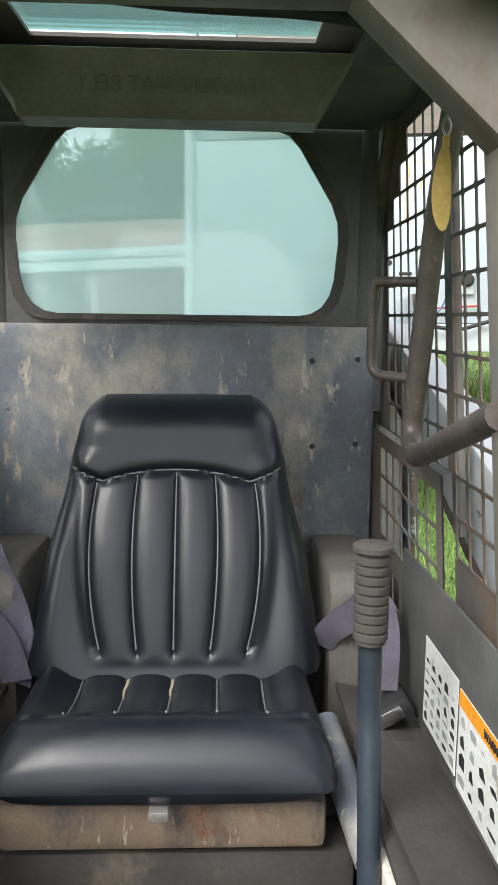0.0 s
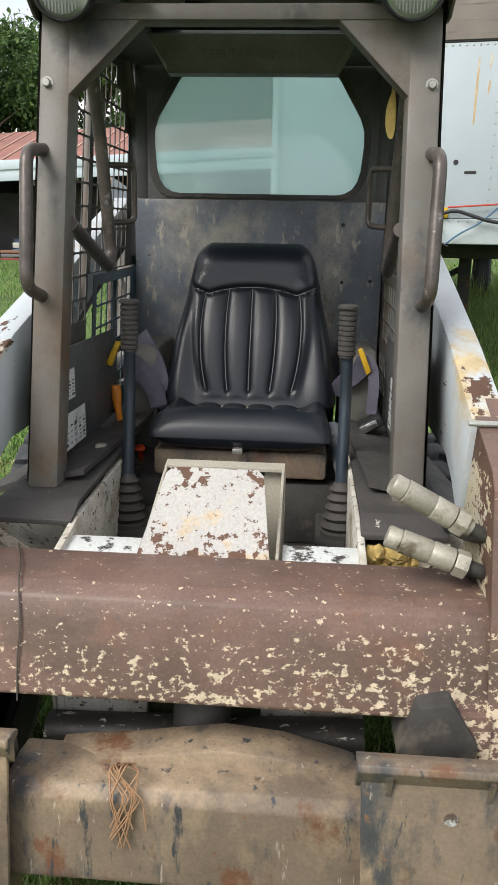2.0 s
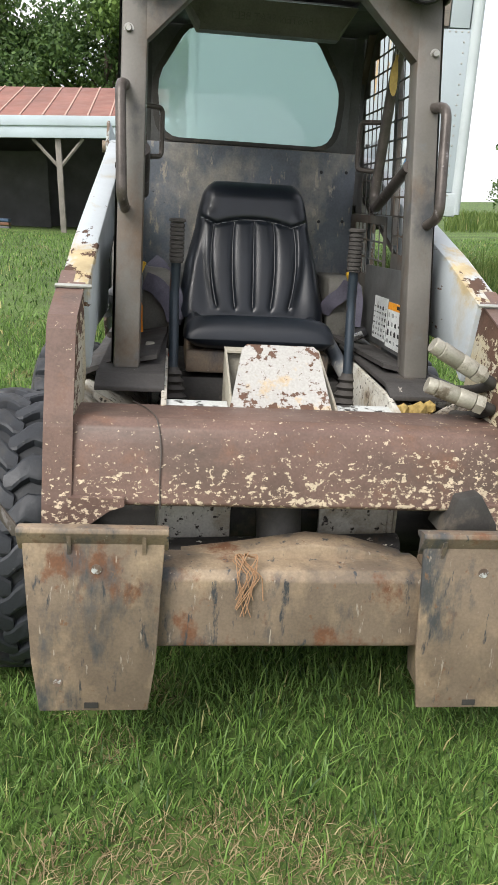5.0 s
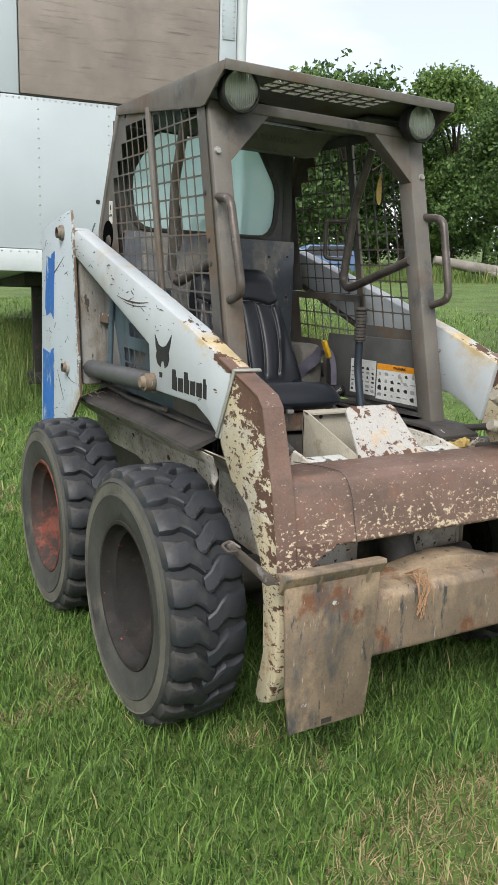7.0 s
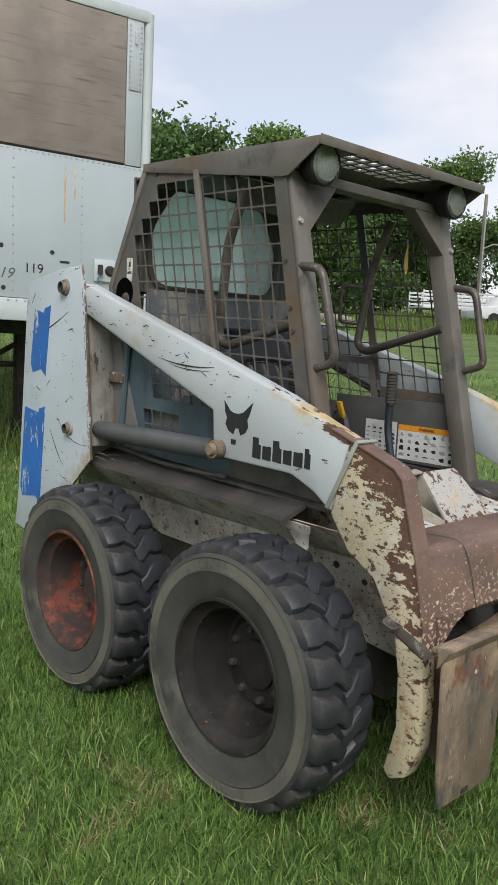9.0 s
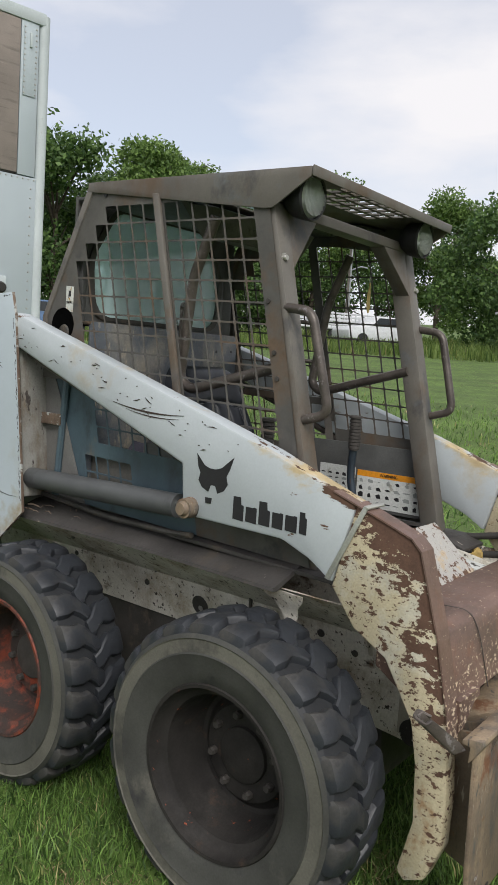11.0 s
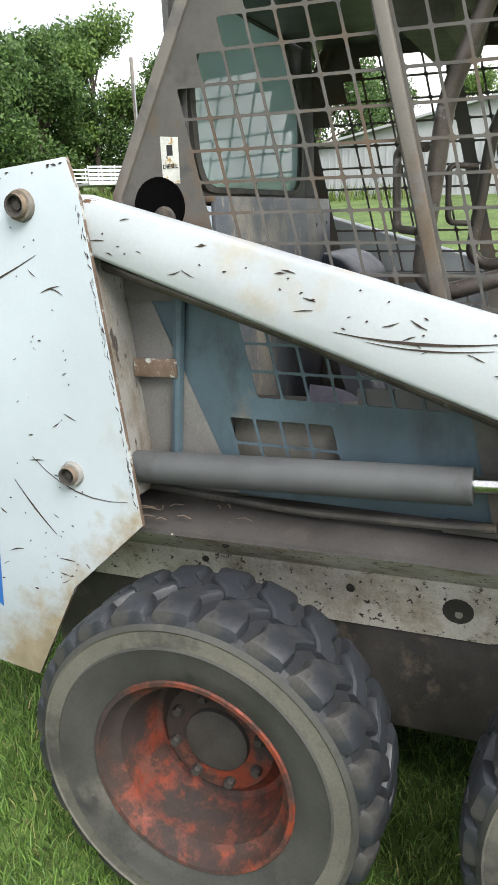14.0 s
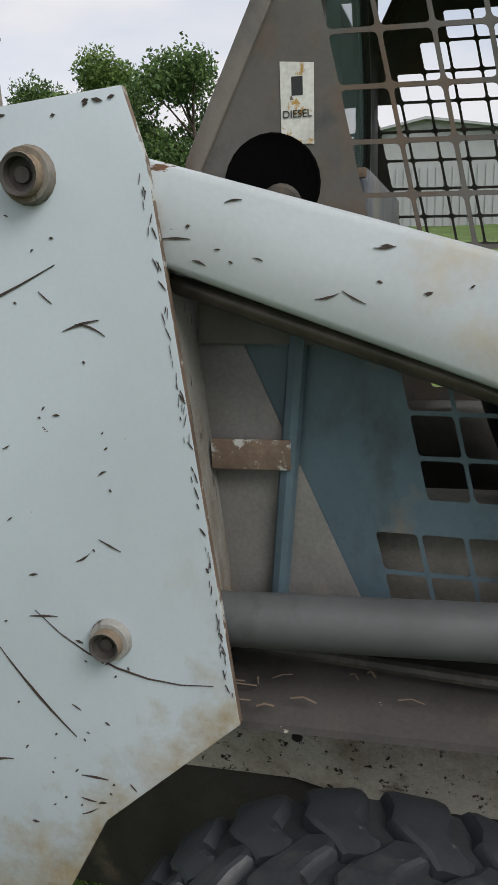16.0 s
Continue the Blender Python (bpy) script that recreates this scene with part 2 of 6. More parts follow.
M_RUBBER = material("weathered_tyre_rubber", (0.022, 0.024, 0.027), 0.62, 0, 0.3, 9.0, bump=0.2, layers=[
    ((0.06, 0.056, 0.047), (5, 5, 5), 0.62, 0.25, 0.85), ((0.10, 0.10, 0.10), (40, 40, 40), 0.68, 0.05, 0.6)])
M_SIDEWALL = material("muddy_sidewall_band", (0.115, 0.112, 0.092), 0.8, 0, 0.25, 6.0, bump=0.2, layers=[((0.06, 0.058, 0.052), (7, 7, 7), 0.53, 0.14, 0.7), ((0.21, 0.19, 0.14), (18, 18, 18), 0.64, 0.08, 0.8)])
M_LUG = material("black_tread_rubber", (0.023, 0.026, 0.031), 0.48, 0, 0.3, 9.0, bump=0.25, grain=60.0, layers=[((0.075, 0.07, 0.06), (6, 6, 6), 0.58, 0.2, 0.8), ((0.018, 0.018, 0.02), (14, 14, 14), 0.57, 0.1, 0.6), ((0.12, 0.12, 0.12), (38, 22, 38), 0.65, 0.05, 0.6)])
M_DUSTY = material("dusty_sidewall", (0.052, 0.053, 0.047), 0.75, 0, 0.35, 5.0, bump=0.15, layers=[((0.12, 0.115, 0.095), (4.5, 4.5, 4.5), 0.54, 0.16, 0.85), ((0.028, 0.028, 0.03), (11, 11, 11), 0.58, 0.12, 0.6)])
M_RIM_RED = material("orange_red_rim", (0.21, 0.042, 0.02), 0.55, 0, 0.35, 8.0, bump=0.3, layers=[
    ((0.065, 0.034, 0.026), (9, 9, 9), 0.45, 0.08, 0.8), ((0.14, 0.05, 0.035), (30, 30, 30), 0.52, 0.06, 0.8), ((0.045, 0.034, 0.03), (5, 5, 5), 0.48, 0.10, 0.9)])
M_RIM_MUD = material("mud_black_rim", (0.028, 0.026, 0.024), 0.7, 0, 0.4, 8.0, bump=0.35, spec=0.2, layers=[((0.02, 0.018, 0.017), (6, 6, 6), 0.5, 0.15, 0.7), ((0.065, 0.045, 0.035), (12, 12, 12), 0.60, 0.1, 0.8), ((0.30, 0.08, 0.04), (30, 30, 30), 0.655, 0.03, 0.8)])
M_HUB = material("dark_hub", (0.055, 0.05, 0.045), 0.7, 0, 0.3, 12.0, bump=0.2)
M_BAR = material("worn_brown_grab_bar", (0.10, 0.085, 0.075), 0.4, 0.3, 0.4, 14.0, bump=0.15, layers=[((0.24, 0.22, 0.22), (30, 30, 30), 0.60, 0.06, 0.4)])
M_LEVER = material("blue_worn_lever", (0.03, 0.042, 0.055), 0.4, 0.2, 0.3, 9.0, bump=0.1, layers=[((0.13, 0.065, 0.04), (16, 16, 6), 0.56, 0.06, 0.7)])
M_GRIP = plain("dark_rubber_grip", (0.055, 0.05, 0.045), 0.7)
M_CHROME = plain("bright_steel", (0.62, 0.62, 0.62), 0.2, 1.0)
M_BOLT = plain("zinc_bolt", (0.42, 0.41, 0.38), 0.4, 0.7)
M_COUPLER = material("dull_zinc_coupler", (0.36, 0.34, 0.28), 0.45, 0.25, 0.2, 14.0, bump=0.15, layers=[((0.17, 0.14, 0.10), (14, 14, 14), 0.56, 0.1, 0.7)])
M_YELLOW = plain("yellow_plastic", (0.60, 0.36, 0.02), 0.45)
M_ORANGE = plain("orange_plastic", (0.65, 0.22, 0.02), 0.4)
M_RED = plain("red_plastic", (0.60, 0.06, 0.02), 0.4)
M_BELT = material("purple_grey_webbing", (0.10, 0.095, 0.125), 0.8, 0, 0.3, 14.0, bump=0.3, grain=400.0)
M_LABEL = material("scuffed_white_label", (0.62, 0.64, 0.62), 0.5, 0, 0.15, 9.0, bump=0.03, layers=[((0.35, 0.33, 0.28), (26, 26, 26), 0.62, 0.06, 0.6)])
M_INK = plain("black_ink", (0.02, 0.02, 0.022), 0.55)
M_BLUE = material("peeling_blue_stripe", (0.028, 0.135, 0.43), 0.45, 0, 0.15, 6.0, bump=0.05, layers=[((0.50, 0.56, 0.60), (9, 24, 9), 0.585, 0.03, 0.45)])
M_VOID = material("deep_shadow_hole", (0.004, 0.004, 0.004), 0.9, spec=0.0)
M_REFLECT = plain("lamp_reflector", (0.85, 0.86, 0.82), 0.16, 0.9)
M_STRAP = plain("pale_strap_steel", (0.40, 0.41, 0.37), 0.4, 0.4)
M_BRASS = plain("brass_tag", (0.52, 0.38, 0.12), 0.4, 0.4)


def glass_material(name, tint, rough=0.02, film=0.0, film_colour=(0.6, 0.75, 0.75)):
    m = bpy.data.materials.new(name)
    m.use_nodes = True
    n, l = m.node_tree.nodes, m.node_tree.links
    out = n["Material Output"]
    n.remove(n["Principled BSDF"])
    tr, gl, df = n.new("ShaderNodeBsdfTransparent"), n.new("ShaderNodeBsdfGlossy"), n.new("ShaderNodeBsdfDiffuse")
    tr.inputs[0].default_value, gl.inputs["Roughness"].default_value = (*tint, 1), rough
    df.inputs[0].default_value = (*film_colour, 1)
    fr = n.new("ShaderNodeFresnel")
    a, b = n.new("ShaderNodeMixShader"), n.new("ShaderNodeMixShader")
    a.inputs[0].default_value = film
    tl, fm = n.new("ShaderNodeBsdfTranslucent"), n.new("ShaderNodeMixShader")   # dust scatters light from both sides
    tl.inputs[0].default_value, fm.inputs[0].default_value = (*film_colour, 1), 0.85
    l.new(df.outputs[0], fm.inputs[1]), l.new(tl.outputs[0], fm.inputs[2])
    l.new(tr.outputs[0], a.inputs[1]), l.new(fm.outputs[0], a.inputs[2])
    l.new(fr.outputs[0], b.inputs[0]), l.new(a.outputs[0], b.inputs[1]), l.new(gl.outputs[0], b.inputs[2])
    l.new(b.outputs[0], out.inputs[0])
    return m


M_GLASS = glass_material("dusty_green_glass", (0.84, 0.97, 0.96), 0.03, 0.50, (0.80, 1.0, 0.98))
M_ROOFGLASS = glass_material("dark_green_roof_glass", (0.36, 0.58, 0.56), 0.03, 0.22, (0.40, 0.68, 0.66))
M_LENS = glass_material("lamp_lens", (0.92, 0.95, 0.92), 0.05, 0.30, (0.9, 0.92, 0.88))


# ---- mesh tools ----
def thing(name, at, label, category, group="", kind=""):
    ob = new(name)
    ob.location = at
    ob["at"] = tuple(at)
    ob.empty_display_size = 0.1
    return tagged(ob, label, category, group, kind)


def part(name, bm, mat, parent=None, label="", at=None, smooth=40, kind=""):
    """One mesh object out of a bmesh given in world places; its origin is its parent's, or at."""
    me = bpy.data.meshes.new(name)
    origin = Vector(at) if at is not None else (Vector(parent["at"]) if parent else Vector((0, 0, 0)))
    bmesh.ops.recalc_face_normals(bm, faces=bm.faces[:])
    bm.transform(Matrix.Translation(-origin))
    bm.to_mesh(me)
    bm.free()
    for m in (mat if isinstance(mat, (list, tuple)) else [mat]):
        me.materials.append(m)
    if smooth:
        me.polygons.foreach_set("use_smooth", [True] * len(me.polygons))
        me.set_sharp_from_angle(angle=radians(smooth))
    ob = new(name, me)
    ob["at"] = tuple(origin)
    if parent:
        ob.parent = parent
        ob.location = origin - Vector(parent["at"])
    else:
        ob.location = origin
    return tagged(ob, label, kind=kind)


def B():
    return bmesh.new()


def bevel(bm, faces, width, seg=2):
    if width > 0:
        es = list({e for f in faces for e in f.edges})
        bmesh.ops.bevel(bm, geom=es, offset=width, segments=seg, affect="EDGES", profile=0.5, clamp_overlap=True)


def prism(bm, poly, a, b, axis="x", bev=0.0, mi=0):
    """Extrude a polygon from a to b along an axis. axis x: (y, z); y: (x, z); z: (x, y)."""
    def P(u, v, w):
        return {"x": (w, u, v), "y": (u, w, v), "z": (u, v, w)}[axis]
    lo = [bm.verts.new(P(u, v, a)) for u, v in poly]
    hi = [bm.verts.new(P(u, v, b)) for u, v in poly]
    k = len(poly)
    fs = [bm.faces.new(lo), bm.faces.new(hi)] + [bm.faces.new((lo[i], lo[(i + 1) % k], hi[(i + 1) % k], hi[i])) for i in range(k)]
    for f in fs:
        f.material_index = mi
    bmesh.ops.recalc_face_normals(bm, faces=fs)
    bevel(bm, fs, bev)
    return bm


def box(bm, x0, x1, y0, y1, z0, z1, bev=0.003, mi=0):
    return prism(bm, [(x0, y0), (x1, y0), (x1, y1), (x0, y1)], z0, z1, "z", bev, mi)


def fillet(pts, r, n=5):
    pts = [Vector(p) for p in pts]
    out = [pts[0]]
    for a, b, c in zip(pts, pts[1:], pts[2:]):
        d = min(r, (a - b).length * 0.48, (c - b).length * 0.48)
        p, q = b + (a - b).normalized() * d, b + (c - b).normalized() * d
        for i in range(n + 1):
            t = i / n
            out.append(p * (1 - t) ** 2 + b * 2 * t * (1 - t) + q * t * t)
    out.append(pts[-1])
    return out


def tube(bm, pts, r, seg=10, rad=None, cap=True):
    """Round bar along points; r may be a list, one for each point. rad: radius of the bends."""
    if rad:
        pts = fillet(pts, rad)
    pts = [Vector(p) for p in pts]
    rs = r if isinstance(r, (list, tuple)) else [r] * len(pts)
    up, rings = None, []
    for i, p in enumerate(pts):
        d = (pts[min(i + 1, len(pts) - 1)] - pts[max(i - 1, 0)]).normalized()
        if up is None:
            up = d.orthogonal().normalized()
        up = (up - d * up.dot(d)).normalized()
        s = d.cross(up)
        rings.append([bm.verts.new(p + (up * math.cos(2 * math.pi * j / seg) + s * math.sin(2 * math.pi * j / seg)) * rs[i]) for j in range(seg)])
    for a, b in zip(rings, rings[1:]):
        for j in range(seg):
            bm.faces.new((a[j], a[(j + 1) % seg], b[(j + 1) % seg], b[j]))
    if cap:
        bm.faces.new(rings[0][::-1]), bm.faces.new(rings[-1])
    return bm


def lathe(bm, profile, m, seg=32, mi=None):
    """Turn (radius, height) pairs about the z axis of the pose m."""
    rings = []
    for r, h in profile:
        if r < 1e-5:
            rings.append([bm.verts.new(m @ Vector((0, 0, h)))])
        else:
            rings.append([bm.verts.new(m @ Vector((r * math.cos(2 * math.pi * j / seg), r * math.sin(2 * math.pi * j / seg), h))) for j in range(seg)])
    for i, (a, b) in enumerate(zip(rings, rings[1:])):
        for j in range(seg):
            k = (j + 1) % seg
            q = ([a[0], b[k], b[j]] if len(a) == 1 else [a[j], a[k], b[0]] if len(b) == 1 else [a[j], a[k], b[k], b[j]])
            f = bm.faces.new(q)
            f.material_index = mi[i] if mi else 0
    return bm


def along(p, d):
    """A pose at p whose z axis points along d."""
    return Matrix.Translation(p) @ Vector(d).to_track_quat("Z", "Y").to_matrix().to_4x4()


def disc(bm, p, d, r, h, seg=16, bev=0.0):
    pr = [(0, 0), (r, 0), (r, h - bev), (r - bev, h), (0, h)] if bev else [(0, 0), (r, 0), (r, h), (0, h)]
    return lathe(bm, pr, along(p, d), seg)


def loft(bm, rings, closed=True, caps=True):
    vs = [[bm.verts.new(p) for p in r] for r in rings]
    k = len(vs[0])
    for a, b in zip(vs, vs[1:]):
        for j in range(k if closed else k - 1):
            bm.faces.new((a[j], a[(j + 1) % k], b[(j + 1) % k], b[j]))
    if caps:
        bm.faces.new(vs[0][::-1]), bm.faces.new(vs[-1])
    return bm


def smooth01(x):
    x = max(0.0, min(1.0, x))
    return x * x * (3 - 2 * x)

# ---- the loader ----
loader = thing("skid_steer_loader", (0, 0.3, 0), "weathered white and brown skid steer loader with dark grey cage cab", "skid loader")
SLOPE = 0.228                          # the front posts lean back by this much a metre


def shear(bm, ref=1.67):
    for v in bm.verts:
        v.co.y += SLOPE * (v.co.z - ref)
    return bm


# chassis
def fender_x(z):
    return 0.288 + (z - 0.53) * 0.222 if z < 0.665 else 0.318 + (z - 0.665) * 1.40


for sx in (-1, 1):
    bm = loft(B(), [[(sx * (fender_x(z) - dx), y, z) for z, dx in ((zb, 0), (0.60, 0), (0.665, 0), (0.73, 0), (0.79, 0), (0.79, 0.01), (0.66, 0.01), (zb, 0.01))]
                    for y, zb in ((-0.42, 0.56), (-0.30, 0.55), (-0.02, 0.55), (0.10, 0.545), (0.24, 0.512), (0.80, 0.514), (0.92, 0.55), (1.40, 0.55))])
    part("fender_plate", bm, M_CHASSIS, loader, "mud-stained white fender plate")
part("belly_pan", box(B(), -0.275, 0.275, -0.36, 1.42, 0.24, 0.56, 0.02), M_DARK, loader, "oily black belly pan")
for sx in (-1, 1):
    for y, z, r in ((0.545, 0.616, 0.0105), (0.186, 0.581, 0.0105), (0.909, 0.644, 0.009), (0.80, 0.74, 0.008), (-0.16, 0.63, 0.012), (-0.27, 0.60, 0.010)):
        part("frame_bolt", disc(B(), (sx * (fender_x(z) - 0.001), y, z), (sx, 0, -0.2), r, 0.004, 10), M_DARK, loader)
    # dark recess with a pale plug
    part("frame_recess", disc(B(), (sx * (fender_x(0.592) + 0.0005), 0.305, 0.592), (sx, 0, -0.22), 0.034, 0.0015, 18), M_DARK, loader)
    part("frame_plug", disc(B(), (sx * (fender_x(0.584) + 0.0015), 0.303, 0.584), (sx, 0, 0), 0.009, 0.002, 12), M_BOLT, loader)
part("engine_bay", box(B(), -0.27, 0.27, 0.90, 1.52, 0.50, 1.34, 0.03), M_DARK, loader, "dark engine compartment behind the cab")

for sx in (-1, 1):
    # fender shelf with its scuffed outer edge
    sh = [(0.285, 0.862), (0.40, 0.838), (0.485, 0.806), (0.505, 0.800), (0.507, 0.790), (0.49, 0.788), (0.40, 0.826), (0.285, 0.850)]
    bm = loft(B(), [[(sx * x * kx, y, z + dz) for x, z in sh] for y, dz, kx in ((-0.15, 0.004, 1.08), (0.10, 0.002, 1.04), (0.35, 0.0, 1.0), (1.05, -0.004, 1.0))])
    part("fender_shelf", bm, M_SHELF, loader, "dirty dark fender shelf")
    # crumpled flap torn from the shelf's front end
    flap = loft(B(), [[(sx * xx, yy, zz), (sx * (xx - 0.004), yy, zz), (sx * (xx - 0.004), yy - ww, zz - 0.006), (sx * xx, yy - ww, zz - 0.006)] for xx, yy, zz, ww in
                      ((0.500, -0.05, 0.790, 0.16), (0.492, -0.075, 0.770, 0.13), (0.472, -0.105, 0.745, 0.075), (0.462, -0.125, 0.715, 0.05), (0.466, -0.145, 0.690, 0.018))])
    part("bent_flap", flap, M_CHASSIS, loader, "torn dirty flap of fender steel")
    # cab platform by the post's foot
    bm = prism(B(), [(-0.32, 0.812), (-0.26, 0.835), (0.32, 0.85), (0.32, 0.838), (-0.26, 0.823), (-0.32, 0.80)], sx * 0.285, sx * 0.455, "x", 0.002)
    part("foot_platform", bm, M_SHELF, loader)
    bm = B()
    prism(bm, [(-0.43, 0.40), (-0.43, 0.785), (-0.30, 0.81), (0.20, 0.83), (0.20, 0.45)], sx * 0.278, sx * 0.292, "x", 0.003)
    prism(bm, [(sx * 0.29, 0.70), (sx * 0.455, 0.80), (sx * 0.455, 0.785), (sx * 0.36, 0.70), (sx * 0.33, 0.62), (sx * 0.29, 0.60)], -0.325, -0.315, "y")
    sill = part("cab_sill", bm, M_CHASSIS, loader)
    part("sill_hole", disc(B(), (sx * 0.277, -0.25, 0.72), (-sx, 0, 0), 0.014, 0.002, 14), M_INK, sill)
    # rear upright between shelf and arm pivot
    bm = prism(B(), [(0.97, 0.86), (1.02, 1.44), (1.14, 1.50), (1.16, 0.86)], sx * 0.36, sx * 0.515, "x", 0.012)
    up = part("rear_upright", bm, M_UPRIGHT, loader)
    part("upright_bracket", box(B(), sx * 0.428, sx * 0.4345, 0.885, 0.99, 1.12, 1.16, 0.002), M_EDGE, up)
    # tail plate
    TAIL = [(1.035, 1.57), (1.205, 1.558), (1.485, 1.515), (1.56, 0.60), (1.592, 0.428), (1.46, 0.411), (1.273, 0.385), (1.136, 0.64), (0.938, 0.815), (1.013, 1.493)]
    bm = prism(B(), TAIL, sx * 0.528, sx * 0.54, "x", 0.0015)
    for f_ in bm.faces:
        f_.material_index = 1 if abs(f_.normal.x) < 0.9 else 0
    tail = part("tail_plate", bm, [M_WHITE, M_EDGE], loader, "white tail plate with blue decals")
    for y, z, r in ((1.152, 1.486, 0.030), (1.104, 0.921, 0.026)):
        bm = B()
        lathe(bm, [(0, 0.016), (r * 0.30, 0.016), (r * 0.34, 0.012), (r * 0.60, 0.012), (r * 0.62, 0.024), (r * 0.76, 0.026), (r * 0.80, 0.012), (r, 0.012), (r * 1.1, 0.0)], along((sx * 0.54, y, z), (sx, 0, 0)), 20, [1, 1, 1, 1, 1, 2, 0, 0])
        part("pivot_pin", bm, [M_UPRIGHT, M_HUB, M_STEEL], tail)
    for z0, z1, y0, y1 in ((1.12, 1.415, 1.265, 1.40), (0.56, 0.99, 1.305, 1.49)):
        bm = prism(B(), [(y0 + 0.01, z1), (y0 + 0.06, z1 - 0.012), (y0 + 0.07, z1 - 0.03), (y1 + 0.01, z1 - 0.015), (y1 + 0.05, z0 + 0.05), (y1 + 0.03, z0 + 0.01), (y0 + 0.09, z0 + 0.03), (y0 + 0.05, z0)], sx * 0.5405, sx * 0.542, "x")
        part("blue_decal", bm, M_BLUE, tail, "peeling blue decal stripe")
    # lift cylinder
    cyl = part("lift_cylinder", tube(B(), [(sx * 0.475, 1.08, 0.925), (sx * 0.475, 0.262, 0.944)], 0.036, 24), M_CYL, loader, "dull grey hydraulic lift cylinder")
    part("piston_rod", tube(B(), [(sx * 0.475, 0.262, 0.948), (sx * 0.475, 0.165, 0.952)], 0.017, 16), M_CHROME, cyl, "bright chrome piston rod")
    part("hose", tube(B(), [(sx * 0.43, 1.0, 0.87), (sx * 0.44, 0.60, 0.845), (sx * 0.45, 0.30, 0.85), (sx * 0.46, 0.22, 0.86)], 0.009, 8, 0.05), M_DARK, cyl)
    # loader arm
    UP = [(1.06, 1.49), (1.035, 1.503), (0.22, 1.255), (-0.10, 1.155), (-0.365, 1.057), (-0.31, 0.85), (-0.24, 0.895), (-0.15, 0.93), (0.20, 0.935), (0.212, 1.08), (1.02, 1.385)]
    LO = [(-0.365, 1.057), (-0.47, 1.018), (-0.515, 1.00), (-0.54, 0.975), (-0.60, 0.78), (-0.635, 0.62), (-0.652, 0.42), (-0.648, 0.30), (-0.615, 0.215), (-0.565, 0.19),
          (-0.545, 0.21), (-0.575, 0.34), (-0.568, 0.48), (-0.55, 0.575), (-0.47, 0.705), (-0.38, 0.755), (-0.31, 0.845)]
    arm = part("loader_arm", prism(B(), UP, sx * 0.462, sx * 0.53, "x", 0.010), M_ARM, loader, "white loader arm with scratched rusty edge")
    part("arm_elbow", prism(B(), LO, sx * 0.474, sx * 0.528, "x", 0.006), M_FLAKED, arm, "cream elbow with flaking paint")
    # brown front edge of the elbow and along the arm's top
    edge = [(-0.30, 1.0815), (-0.36, 1.060), (-0.47, 1.021), (-0.517, 1.003), (-0.543, 0.977), (-0.603, 0.78), (-0.638, 0.62), (-0.645, 0.54)]
    bm = B()
    for (a, b), (c, d) in zip(edge, edge[1:]):
        n_ = Vector((d - b, -(c - a))).normalized() * -0.004
        prism(bm, [(a, b), (c, d), (c + n_[0], d + n_[1]), (a + n_[0], b + n_[1])], sx * (0.498 if a > -0.36 else 0.4705), sx * 0.5315, "x")
    part("arm_front_edge", bm, M_TUBE, arm, "brown oxide front edge")
    bm = prism(B(), [(-0.292, 0.862), (-0.306, 0.858), (-0.398, 1.05), (-0.386, 1.056)], sx * 0.5305, sx * 0.5345, "x", 0.0015)
    prism(bm, [(-0.386, 1.0535), (-0.398, 1.049), (-0.401, 1.054), (-0.388, 1.0585)], sx * 0.452, sx * 0.5345, "x", 0.001)
    part("metal_strap", bm, M_STRAP, arm, "pale steel strap round the arm")
    bm = tube(B(), [(sx * 0.475, 1.05, 1.375), (sx * 0.475, 0.62, 1.222), (sx * 0.475, 0.22, 1.068)], 0.012, 10)
    part("arm_pipe", bm, M_BAR, arm, "brown steel pipe under the arm")
    bm = lathe(B(), [(0, 0.048), (0.017, 0.047), (0.020, 0.038), (0.022, 0.034), (0.028, 0.034), (0.030, 0.0), (0.030, -0.03)], along((sx * 0.53, 0.165, 0.962), (sx, 0, 0)), 20)
    part("arm_pin", bm, M_STEEL, arm)
    # plain dark emblem and bars in place of the maker's marks
    bm = B()
    prism(bm, [(0.060, 1.088), (0.080, 1.082), (0.102, 1.082), (0.122, 1.088), (0.152, 1.118), (0.145, 1.082), (0.136, 1.066), (0.142, 1.045), (0.128, 1.026), (0.104, 1.016), (0.096, 1.036), (0.080, 1.036), (0.070, 1.016), (0.048, 1.026), (0.036, 1.045), (0.042, 1.066), (0.032, 1.084), (0.018, 1.122)], sx * 0.5303, sx * 0.5315, "x")
    prism(bm, [(0.112, 0.984), (0.092, 0.984), (0.09, 1.0), (0.114, 1.0)], sx * 0.5303, sx * 0.5315, "x")
    part("emblem", bm, M_INK, arm, "plain black emblem decal")
    y = 0.012
    for wd, hi_ in ((0.036, 0.062), (0.036, 0.04), (0.036, 0.062), (0.034, 0.04), (0.036, 0.04), (0.022, 0.055)):
        z = 0.957
        bm = prism(B(), [(y, z), (y - wd, z - 0.002), (y - wd, z + 0.040), (y - wd * 0.75, z + 0.042), (y - wd * 0.7, z + hi_), (y, z + hi_)], sx * 0.5303, sx * 0.5315, "x")
        part("decal_bar", bm, M_INK, arm, "plain black decal bar")
        y -= wd + 0.008

